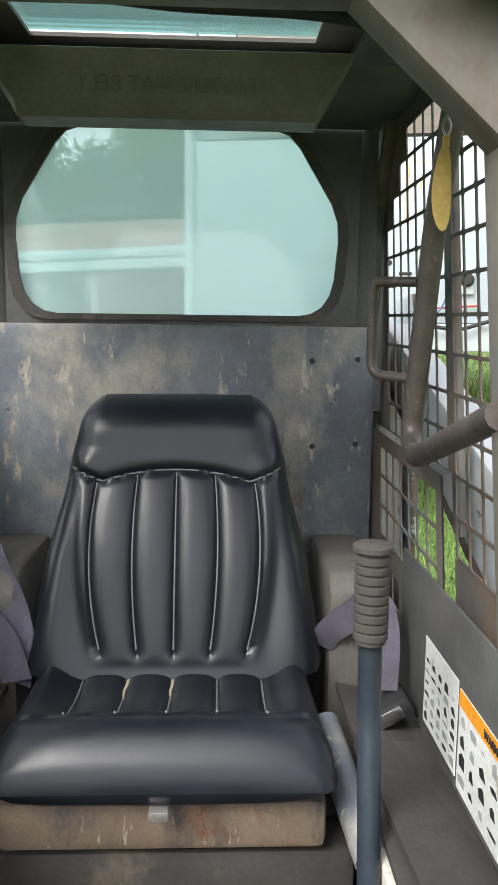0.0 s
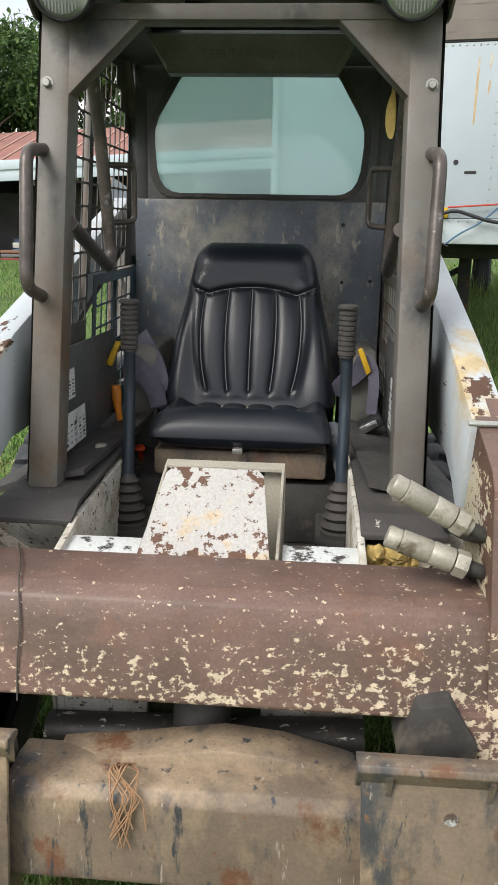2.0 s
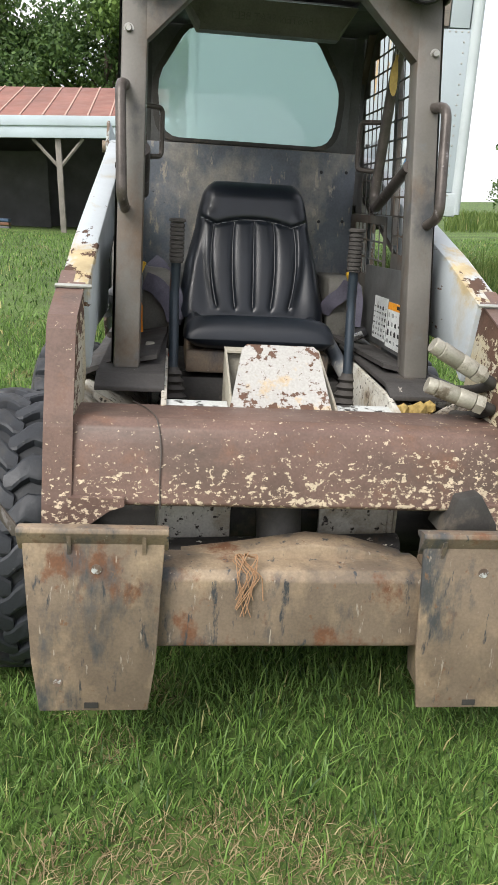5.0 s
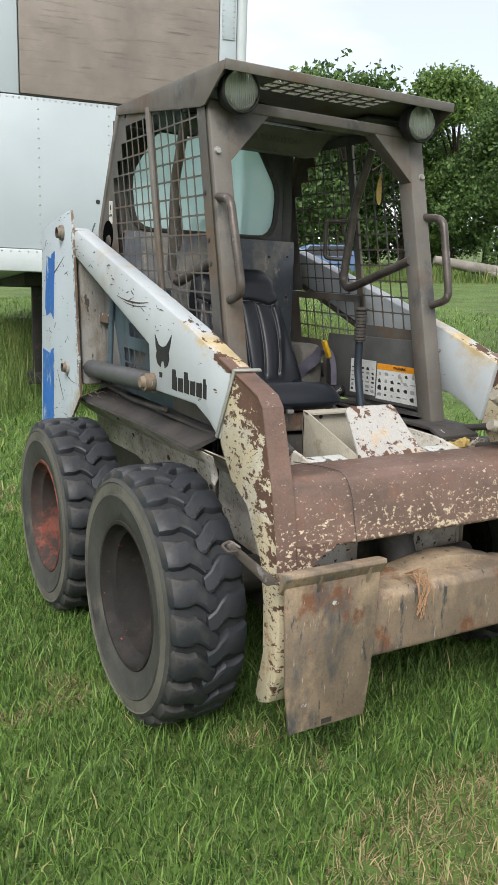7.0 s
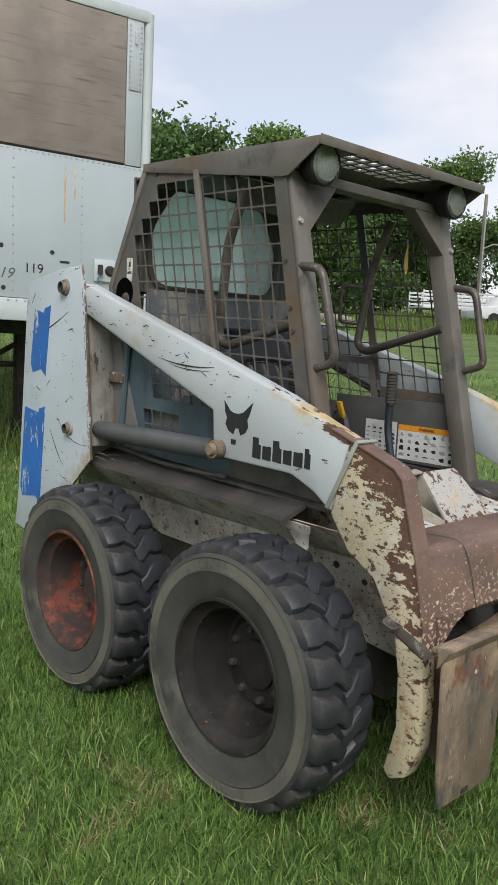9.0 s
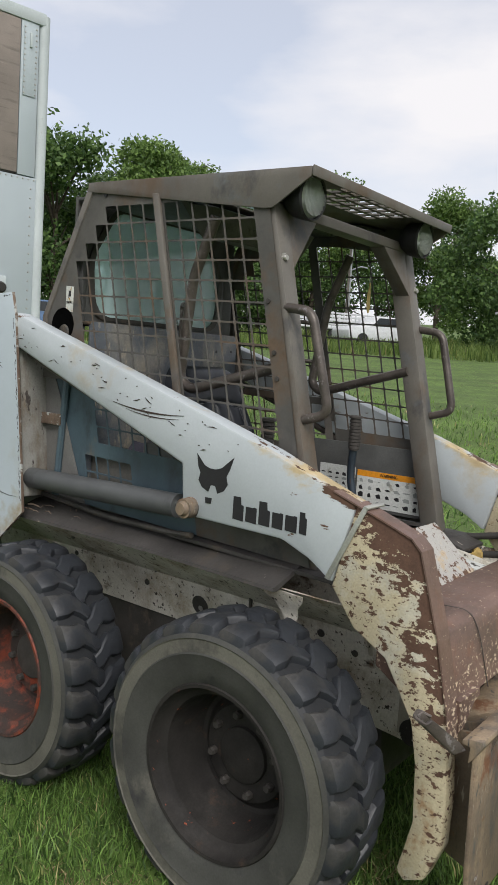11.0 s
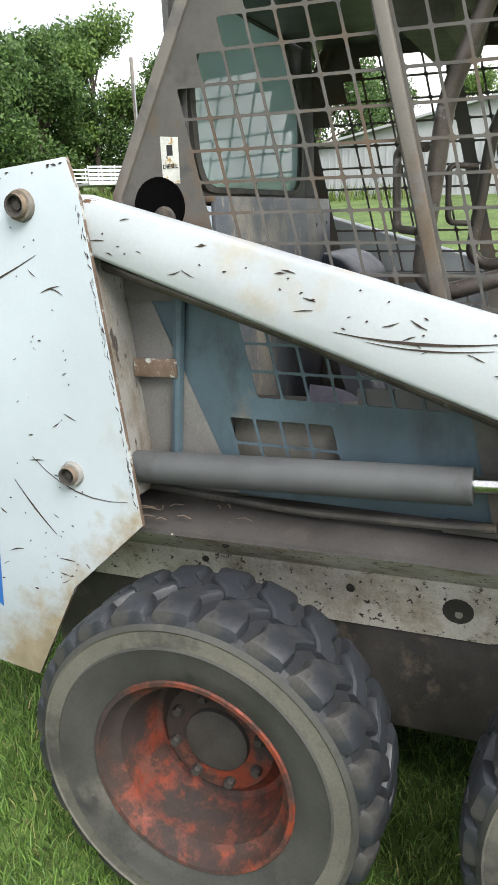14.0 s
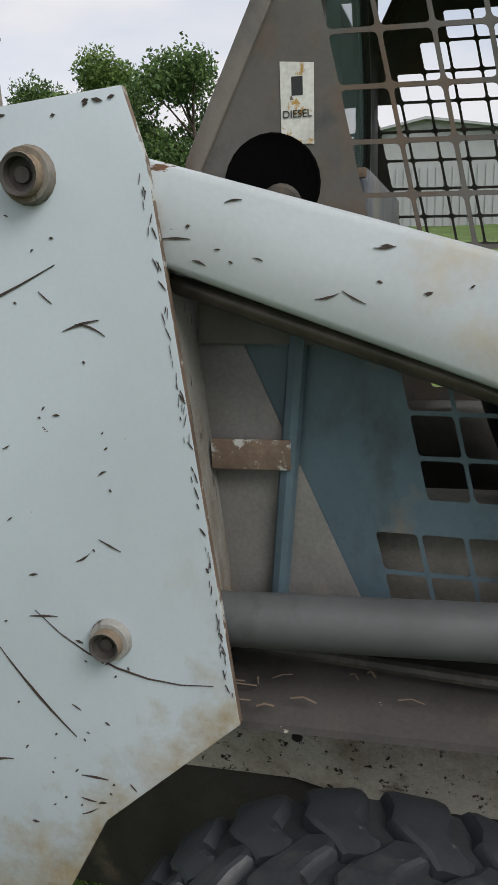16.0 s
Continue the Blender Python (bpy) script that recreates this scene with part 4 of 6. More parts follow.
def ring_plate(bm, outer, inner, a, b):
    n_ = len(inner)
    vs = [[bm.verts.new((x, y, z)) for x, z in poly] for y in (a, b) for poly in (outer, inner)]
    for i in range(n_):
        k = (i + 1) % n_
        for p, q in ((vs[0], vs[1]), (vs[2], vs[3]), (vs[0], vs[2]), (vs[1], vs[3])):
            bm.faces.new((p[i], p[k], q[k], q[i]))
    return bm


OUT0 = [(0.22, 1.47), (0.26, 1.47), (0.32, 1.47), (0.40, 1.47), (0.415, 1.54), (0.415, 1.66), (0.415, 1.70), (0.415, 1.76), (0.415, 1.90), (0.30, 1.90), (0.22, 1.90)]
OUT = OUT0 + [(-x, z) for x, z in OUT0[::-1]]
rear = part("rear_panel", ring_plate(B(), OUT, WIN, 0.855, 0.868), M_INNER, cab)
bm = ring_plate(B(), [(x * 1.05, 1.675 + (z - 1.675) * 1.05) for x, z in WIN], [(x * 0.985, 1.675 + (z - 1.675) * 0.975) for x, z in WIN], 0.845, 0.854)
part("window_seal", bm, M_DARK, rear, "black rubber window seal")
gl = part("rear_window", prism(B(), WIN, 0.860, 0.864, "y"), M_GLASS, rear, "dusty green tinted rear window")
gl.visible_shadow = False
wall = part("back_wall", prism(B(), [(-0.395, 0.88), (0.395, 0.88), (0.395, 1.47), (0.388, 1.485), (-0.388, 1.485), (-0.395, 1.47)], 0.79, 0.80, "y", 0.002), M_WALL, cab, "scuffed blue-grey steel back wall")
part("wall_ledge", box(B(), -0.395, 0.395, 0.792, 0.86, 1.474, 1.486, 0.002), M_STEEL, wall)
for x, z in ((0.266, 1.416), (0.36, 1.42), (0.27, 1.24), (0.36, 1.245)):
    part("wall_hole", disc(B(), (x, 0.7905, z), (0, -1, 0), 0.006, 0.001, 10), M_INK, wall)
for sx in (-1, 1):
    lower = part("side_wall", prism(B(), [(-0.178, 0.86), (0.50, 0.86), (0.50, 1.105), (-0.117, 1.105)], sx * 0.396, sx * 0.4015, "x", 0.002), M_INNER, cab, "dull dark grey lower side wall")
    part("side_box", prism(B(), [(0.50, 0.72), (0.50, 1.02), (0.53, 1.055), (0.79, 1.055), (0.79, 0.72)], sx * 0.27, sx * 0.372, "x", 0.012), M_PAD, cab, "dirty grey box beside the seat")
# floor and the bulkhead under the seat
bm = B()
box(bm, -0.275, 0.275, -0.40, 0.24, 0.55, 0.57, 0.002)
box(bm, -0.275, 0.275, 0.22, 0.60, 0.57, 0.74, 0.01)
for sx in (-1, 1):
    box(bm, sx * 0.205, sx * 0.277, 0.0, 0.215, 0.57, 0.665, 0.008)
box(bm, -0.355, 0.355, 0.30, 0.79, 0.70, 0.75, 0.004)
part("cab_floor", bm, M_DARK, cab, "grimy black cab floor")

# work lamps under the visor
for sx in (-1, 1):
    c = Vector((sx * 0.347, -0.045, 1.838))
    lamp = part("work_lamp", lathe(B(), [(0, 0.075), (0.035, 0.072), (0.055, 0.045), (0.062, 0.01), (0.064, -0.006), (0.060, -0.012), (0.056, -0.008)], along(c, (0, 1, 0.1)), 32), M_INK, cab, "round work lamp in a black housing")
    part("reflector", lathe(B(), [(0, 0.03), (0.02, 0.026), (0.04, 0.012), (0.055, -0.004)], along(c, (0, 1, 0.1)), 32), M_REFLECT, lamp)
    bm = lathe(B(), [(0, -0.014), (0.03, -0.011), (0.056, -0.004)], along(c, (0, 1, 0.1)), 32)
    part("lens", bm, M_LENS, lamp, "ribbed glass lens")
    bm = B()
    for i in range(-7, 8):
        x = i * 0.0068
        hgt = math.sqrt(max(0.0, 0.05 ** 2 - x * x))
        tube(bm, [(c.x + x, c.y - 0.012, c.z - hgt), (c.x + x, c.y - 0.016, c.z), (c.x + x, c.y - 0.012, c.z + hgt)], 0.0022, 5)
    part("lens_rib", bm, M_LENS, lamp, kind="stuff")

# ---- seat ----
seat = part("seat", box(B(), -0.225, 0.23, 0.20, 0.60, 0.755, 0.828, 0.012), M_STEEL, loader, "black vinyl operator seat on a rusty base")
SEAMS = (-0.136, -0.068, 0.0, 0.068, 0.136)
CX = 0.003


def pleat(x, k=1.0):
    """Depth below the crowns of the padded channels between the seams."""
    if abs(x) > 0.163:
        return 0.0
    d = min(abs(x - s) for s in SEAMS)
    return 0.015 * k * (1 - math.sqrt(max(0.0, 1 - (1 - min(1.0, d / 0.0325)) ** 2.4)))


def fan(t):
    """The seams of the backrest bow outwards half-way up."""
    u = (t - 0.06) / 0.64
    return 0.88 + 0.64 * u - 0.52 * u * u


def head_seam(x):
    """Height of the seam under the head pad: a bow with a notch at each side."""
    a = abs(x)
    return 0.722 - 0.045 * (a / 0.13) ** 2 if a < 0.13 else 0.677 + 0.05 * (a - 0.13) / 0.055


def back_width(t):
    w = 0.255 - 0.026 * smooth01(t / 0.5) - 0.033 * smooth01((t - 0.35) / 0.4) - 0.03 * max(0.0, (t - 0.73) / 0.27)
    return w if t < 0.88 else w * (0.70 + 0.30 * math.sqrt(max(0.02, 1 - ((t - 0.88) / 0.122) ** 2)))


def back_y(x, t):
    """Front face of the backrest."""
    w = back_width(t)
    q = min(1.0, abs(x / w))
    y = 0.50 + 0.15 * t + 0.02 * math.sin(math.pi * t)
    d = 0.070 if t < 0.86 else 0.070 * math.sqrt(max(0.02, 1 - ((t - 0.86) / 0.142) ** 2))
    f = d * max(0.0, 1 - q ** 9) ** 0.5
    hs = head_seam(x)
    u = max(0.0, min(1.0, (t - 0.04) / (hs - 0.04)))
    inside = smooth01((0.166 * fan(t) - abs(x)) / 0.03)
    barrel = 0.022 * math.sin(math.pi * u) ** 0.7 * inside if u < 1 else 0.0
    bolster = 0.020 * smooth01((q - 0.60) / 0.28) * (1 - smooth01((q - 0.90) / 0.10)) * math.sin(math.pi * min(1.0, max(0.0, t / 0.80))) ** 0.6 * (1 if t < 0.8 else 0)
    k = smooth01((t - 0.05) / 0.05) * (1 - smooth01((t - hs + 0.05) / 0.05)) * 1.0 + 0.5 * smooth01((t - hs + 0.05) / 0.05) * (t < hs)
    head = 0.005 * smooth01((t - hs) / 0.05) * (1 - smooth01((t - 0.86) / 0.14))
    groove = 0.008 * math.exp(-((t - hs) / 0.010) ** 2)
    return y - f - barrel - bolster - head + pleat(x / fan(min(t, 0.72)), k * inside) + groove


def columns(w, k):
    """Places across a cushion of half-width w, with a column on every seam."""
    marks = [-w] + [s * k for s in SEAMS] + [w]
    out = []
    for a, b in zip(marks, marks[1:]):
        out += [a + (b - a) * i / 14 for i in range(14)]
    return out + [w]


rings = []
NB = 72
for i in range(NB + 1):
    t = i / NB
    z = 0.90 + 0.455 * t
    w = back_width(t)
    ring = []
    for x in columns(w, fan(min(t, 0.72))):
        ring.append((CX + x, back_y(x, t), z))
    for j in range(1, 12):
        x = w - 2 * w * j / 12
        ring.append((CX + x, 0.50 + 0.15 * t + 0.02 * math.sin(math.pi * t) + 0.035 * max(0.0, 1 - abs(x / w) ** 3) * (1 if t < 0.92 else 0.4), z))
    rings.append(ring)
back = part("backrest", loft(B(), rings), M_VINYL, seat, "pleated black vinyl backrest", smooth=50)
rings = []
NC = 56
CUSH = 1.08                            # the cushion's channels are a little wider


def cushion_z(x, t):
    rnd = math.sqrt(max(0.0, 1 - (1 - min(1.0, t / 0.14)) ** 2))
    w = 0.240 * (0.92 + 0.08 * rnd) - 0.01 * t
    zt = 0.052 * rnd + 0.016 * t + 0.016 * math.exp(-((t - 0.15) / 0.09) ** 2) - 0.024 * smooth01((t - 0.2) / 0.4) + 0.024 * smooth01((t - 0.78) / 0.2)
    q = min(1.0, abs(x / w))
    hgt = zt * max(0.0, 1 - q ** 6) ** 0.5
    bol = 0.022 * smooth01((q - 0.68) / 0.2) * (1 - smooth01((q - 0.9) / 0.1)) * smooth01(t * 1.6)
    k = smooth01((t - 0.29) / 0.05) * (1 - smooth01((t - 0.78) / 0.05)) * (1 if q < 0.76 else 0)
    line = 0.275 - 0.018 * abs(math.cos(math.pi * x / (0.065 * CUSH)))
    sink = 0.010 * math.exp(-((t - line) / 0.016) ** 2) * (1 - smooth01((q - 0.80) / 0.18))
    back_line = 0.80 - 0.05 * (x / 0.15) ** 2
    sink += 0.008 * math.exp(-((t - back_line) / 0.016) ** 2) * (1 - smooth01((q - 0.60) / 0.2))
    return 0.868 + hgt + bol - pleat(x / CUSH, k * 0.75) - sink


for i in range(NC + 1):
    t = i / NC
    y = 0.155 + 0.40 * t
    rnd = math.sqrt(max(0.0, 1 - (1 - min(1.0, t / 0.14)) ** 2))
    w = 0.240 * (0.92 + 0.08 * rnd) - 0.01 * t
    zb = 0.868 - 0.035 * rnd
    ring = []
    for x in columns(w, CUSH):
        ring.append((CX + x, y, cushion_z(x, t)))
    for j in range(1, 12):
        x = w - 2 * w * j / 12
        ring.append((CX + x, y, 0.868 - (0.868 - zb) * max(0.0, 1 - abs(x / w) ** 6) ** 0.5))
    rings.append(ring)
cushion = part("seat_cushion", loft(B(), rings), M_VINYL, seat, "worn black vinyl seat cushion", smooth=50)
bm = B()
for s in SEAMS:
    tube(bm, [(CX + s * fan(t), back_y(s * fan(t), t) - 0.0008, 0.90 + 0.455 * t) for t in [0.09 + (head_seam(s) - 0.10) * i / 15 for i in range(16)]], 0.0022, 6)
tube(bm, [(CX + x, back_y(x, head_seam(x)) - 0.0006, 0.90 + 0.455 * head_seam(x)) for x in [-0.183 + 0.366 * i / 48 for i in range(49)]], 0.0022, 6)
part("stitch_line", bm, M_SEAM, back, "seam with painted grey highlight")
# piping down each edge of the backrest
for sx in (-1, 1):
    pts = [(CX + sx * back_width(t) * 0.985, 0.497 + 0.15 * t + 0.02 * math.sin(math.pi * t), 0.90 + 0.455 * t) for t in [i / 30 * 0.99 for i in range(31)]]
    part("piping", tube(B(), pts, 0.0035, 6), M_VINYL, back)
# seams along the cushion
bm = B()
for s in SEAMS:
    tube(bm, [(CX + s * CUSH, 0.155 + 0.40 * t, cushion_z(s * CUSH, t) + 0.0012) for t in (0.29, 0.34, 0.40, 0.46, 0.52, 0.58, 0.64, 0.70, 0.75)], 0.0018, 6)
part("stitch_line", bm, M_SEAM, cushion, "seam with painted grey highlight")
part("seat_latch", box(B(), -0.012, 0.014, 0.15, 0.17, 0.832, 0.846, 0.002), M_BOLT, seat)

# ---- control levers ----
for sx in (-1, 1):
    x = sx * 0.262
    lever = part("control_lever", tube(B(), [(x, 0.06, 0.73), (x, 0.07, 0.80), (x + 0.004 * sx, 0.12, 1.00), (x, 0.112, 1.13)], 0.0145, 14, 0.04), M_LEVER, loader, "worn blue control lever")
    prof = [(0, -0.005), (0.0185, -0.005)]
    for i in range(9):
        prof += [(0.0185, i * 0.0118), (0.0215, i * 0.0118 + 0.0015), (0.0215, i * 0.0118 + 0.0085), (0.0185, i * 0.0118 + 0.010)]
    prof += [(0.019, 0.108), (0.0245, 0.110), (0.0245, 0.116), (0.02, 0.119), (0, 0.12)]
    bm = lathe(B(), prof, along((x, 0.111, 1.098), (0, 0, 1)), 18)
    part("grip", bm, M_GRIP, lever, "ribbed dark rubber grip")
    prof = [(0.017, 0.125)]
    for i in range(5):
        r = 0.019 + 0.0045 * i
        prof += [(r, 0.115 - i * 0.023), (r + 0.009, 0.106 - i * 0.023), (r + 0.002, 0.097 - i * 0.023)]
    prof += [(0.046, 0.0), (0.046, -0.012)]
    part("boot", lathe(B(), prof, along((x, 0.062, 0.672), (0, 0.06, 1)), 28), M_GRIP, lever, "ribbed black rubber boot")

# ---- foot box with the leaning lid ----
bm = B()
prism(bm, [(-0.128, 0.60), (0.132, 0.60), (0.132, 0.875), (0.122, 0.888), (-0.118, 0.888), (-0.128, 0.875)], -0.13, -0.12, "y", 0.002)
for x in (-0.128, 0.124):
    prism(bm, [(-0.12, 0.60), (-0.12, 0.885), (-0.145, 0.886), (-0.42, 0.795), (-0.42, 0.60)], x, x + 0.006, "x", 0.001)
prism(bm, [(-0.15, 0.884), (-0.12, 0.890), (-0.12, 0.884), (-0.15, 0.878)], -0.128, 0.13, "x")
fbox = part("foot_box", bm, M_CREAM, loader, "cream steel box with drilled back plate")
for x in (-0.065, 0.08):
    part("box_hole", disc(B(), (x, -0.1305, 0.868), (0, -1, 0), 0.007, 0.001, 12), M_INK, fbox)
lid_bm = B()
lo_, hi_ = [(-0.131, -0.43, 0.790), (0.115, -0.43, 0.790)], [(0.082, -0.298, 0.925), (-0.085, -0.298, 0.925)]
ring0 = [Vector(p) for p in (*lo_, (0.112, -0.42, 0.802), (0.094, -0.306, 0.914), *hi_, (-0.097, -0.306, 0.914), (-0.128, -0.42, 0.802))]
off = Vector((0, 0.005, -0.005))
loft(lid_bm, [ring0, [p + off for p in ring0]])
part("lid", lid_bm, M_CHIPPED, fbox, "chipped white sloping lid")
for x0, x1 in ((-0.28, -0.13), (0.135, 0.28)):
    part("foot_rest", prism(B(), [(-0.425, 0.775), (-0.33, 0.787), (-0.33, 0.775), (-0.425, 0.763)], x0, x1, "x", 0.002), M_REST, loader, "chipped white foot rest")

# ---- hydraulic couplers on the right ----
for a, b in (((0.315, -0.50, 0.972), (0.448, -0.50, 0.90)), ((0.312, -0.50, 0.880), (0.445, -0.515, 0.838))):
    a, b = Vector(a), Vector(b)
    d = (b - a).normalized()
    L = (b - a).length
    pr = [(0, 0), (0.017, 0), (0.019, 0.003), (0.019, 0.022), (0.017, 0.024), (0.0205, 0.026), (0.0205, 0.075), (0.019, 0.077), (0.021, 0.08), (0.021, 0.115), (0.015, 0.118), (0.015, L), (0, L)]
    cp = part("hydraulic_coupler", lathe(B(), pr, along(a, d), 20), M_COUPLER, loader, "dull zinc hydraulic quick coupler")
    part("hex_nut", lathe(B(), [(0.0, 0.118), (0.022, 0.118), (0.0235, 0.122), (0.0235, 0.14), (0.0, 0.142)], along(a, d), 6), M_COUPLER, cp)
    part("hose", tube(B(), [b, b + d * 0.03, b + Vector((0.015, 0.10, -0.05)), b + Vector((0.0, 0.25, -0.08)), b + Vector((-0.02, 0.45, -0.09))], 0.012, 10, 0.05), M_DARK, cp)

# ---- ground ----
def ground_z(x, y):
    r = math.hypot(x, y - 0.3)
    return smooth01((r - 2.5) / 9.0) * (0.030 * max(0.0, y) + 0.060 * max(0.0, x))


M_GROUND = material("mown_grass_ground", (0.085, 0.15, 0.03), 0.9, 0, 0.3, 0.9, bump=0.6, grain=45.0, tint=(0.14, 0.235, 0.046), layers=[
    ((0.24, 0.20, 0.10), (0.5, 0.5, 0.5), 0.64, 0.2, 0.95), ((0.055, 0.075, 0.022), (9, 9, 9), 0.54, 0.2, 0.95), ((0.035, 0.042, 0.016), (55, 55, 55), 0.50, 0.08, 0.95), ((0.30, 0.25, 0.13), (90, 30, 60), 0.62, 0.05, 0.95)])
bm = B()
ax = [-400, -220, -120, -70, -45, -30, -20, -14, -10, -7, -5, -3.5, -2.5, -1.5, -0.5, 0.5, 1.5, 2.5, 3.5, 5, 7, 10, 14, 20, 30, 45, 70, 120, 220, 400]
grid = [[bm.verts.new((x, y, ground_z(x, y))) for y in ax] for x in ax]
for i in range(len(ax) - 1):
    for j in range(len(ax) - 1):
        bm.faces.new((grid[i][j], grid[i + 1][j], grid[i + 1][j + 1], grid[i][j + 1]))
ground = part("ground", bm, M_GROUND, None, "green mown lawn with dry straw patches", kind="structure", smooth=180)

# dark thatch under the near lawn
M_THATCH = material("dark_thatch", (0.098, 0.16, 0.035), 0.95, 0, 0.35, 3.0, bump=0.7, grain=60.0, layers=[((0.08, 0.12, 0.028), (5, 5, 5), 0.52, 0.15, 0.95), ((0.05, 0.062, 0.02), (55, 55, 55), 0.54, 0.08, 0.95), ((0.26, 0.21, 0.11), (60, 24, 50), 0.60, 0.08, 0.95)])
bm = B()
ring_ = []
for k in range(72):
    a = 2 * math.pi * k / 72
    q = (abs(math.cos(a)) ** 3 + abs(math.sin(a)) ** 3) ** (-1 / 3) * (1 + 0.16 * noise.noise(Vector((3 * math.cos(a), 3 * math.sin(a), 1.7))))
    ring_.append((-0.6 + 2.45 * q * math.cos(a), 0.05 + 2.1 * q * math.sin(a)))
prism(bm, ring_, -0.05, 0.006, "z")
part("thatch", bm, M_THATCH, None, "dark matted thatch under the grass", kind="structure")


def quads(name, co, faces, mat, label="", category="", kind=""):
    """A mesh out of numpy arrays: places, and faces of equal corner count."""
    me = bpy.data.meshes.new(name)
    n_, k = faces.shape
    me.vertices.add(len(co)), me.loops.add(n_ * k), me.polygons.add(n_)
    me.vertices.foreach_set("co", co.astype(np.float32).ravel())
    me.loops.foreach_set("vertex_index", faces.astype(np.int32).ravel())
    me.polygons.foreach_set("loop_start", (np.arange(n_) * k).astype(np.int32))
    me.update(calc_edges=True)
    me.materials.append(mat)
    return me


def blades(rng, x, y, length, width, lean):
    """Bent grass blades: two quads each, tapering to the tip."""
    n_ = len(x)
    z = np.array([ground_z(a, b) for a, b in zip(x, y)])
    a, b = rng.uniform(0, 2 * np.pi, n_), rng.uniform(0, 2 * np.pi, n_)
    side = np.stack([np.cos(a), np.sin(a), np.zeros(n_)], 1) * width[:, None] / 2
    fall = np.stack([np.cos(b), np.sin(b), np.zeros(n_)], 1) * (length * lean)[:, None]
    up = np.zeros((n_, 3))
    up[:, 2] = length * np.sqrt(np.maximum(0.05, 1 - lean ** 2))
    p0 = np.stack([x, y, z - 0.005], 1)
    p1, p2 = p0 + up * 0.6 + fall * 0.35, p0 + up + fall
    co = np.stack([p0 - side, p0 + side, p1 - side * 0.8, p1 + side * 0.8, p2 - side * 0.12, p2 + side * 0.12], 1).reshape(-1, 3)
    k = np.arange(n_)[:, None] * 6
    f = np.concatenate([k + np.array([[0, 1, 3, 2]]), k + np.array([[2, 3, 5, 4]])], 1).reshape(-1, 4)
    return co, f


def patchy(x, y, s, off):
    return np.array([noise.noise(Vector((a * s + off, b * s - off, 0.3))) for a, b in zip(x, y)])


def leafy(name, base, tint, rough=0.6, dry=None):
    m = bpy.data.materials.new(name)
    m.use_nodes = True
    n, l = m.node_tree.nodes, m.node_tree.links
    p = n["Principled BSDF"]
    g = n.new("ShaderNodeNewGeometry").outputs["Random Per Island"]
    r = n.new("ShaderNodeValToRGB")
    e = r.color_ramp.elements
    e[0].color, e[1].color = (*base, 1), (*tint, 1)
    if dry:
        q = e.new(0.95)
        q.color = (*tint, 1)
        e[-1].color = (*dry, 1)
    l.new(g, r.inputs[0]), l.new(r.outputs[0], p.inputs["Base Color"])
    p.inputs["Roughness"].default_value = rough
    p.inputs["Specular IOR Level"].default_value = 0.3
    tl = n.new("ShaderNodeBsdfTranslucent")
    l.new(r.outputs[0], tl.inputs[0])
    ms = n.new("ShaderNodeMixShader")
    ms.inputs[0].default_value = 0.3
    l.new(p.outputs[0], ms.inputs[1]), l.new(tl.outputs[0], ms.inputs[2])
    l.new(ms.outputs[0], n["Material Output"].inputs[0])
    return m


M_GRASS = leafy("grass_blade", (0.028, 0.066, 0.016), (0.22, 0.365, 0.088), 0.45, (0.52, 0.44, 0.22))
M_STRAW = leafy("dry_straw", (0.20, 0.14, 0.075), (0.52, 0.43, 0.25), 0.7)
M_WEED = leafy("tall_weed", (0.06, 0.11, 0.025), (0.17, 0.23, 0.06), 0.6, (0.33, 0.28, 0.13))
rng = np.random.default_rng(7)
cos_, fcs_, base = [], [], 0
s_co, s_fc, s_base = [], [], 0
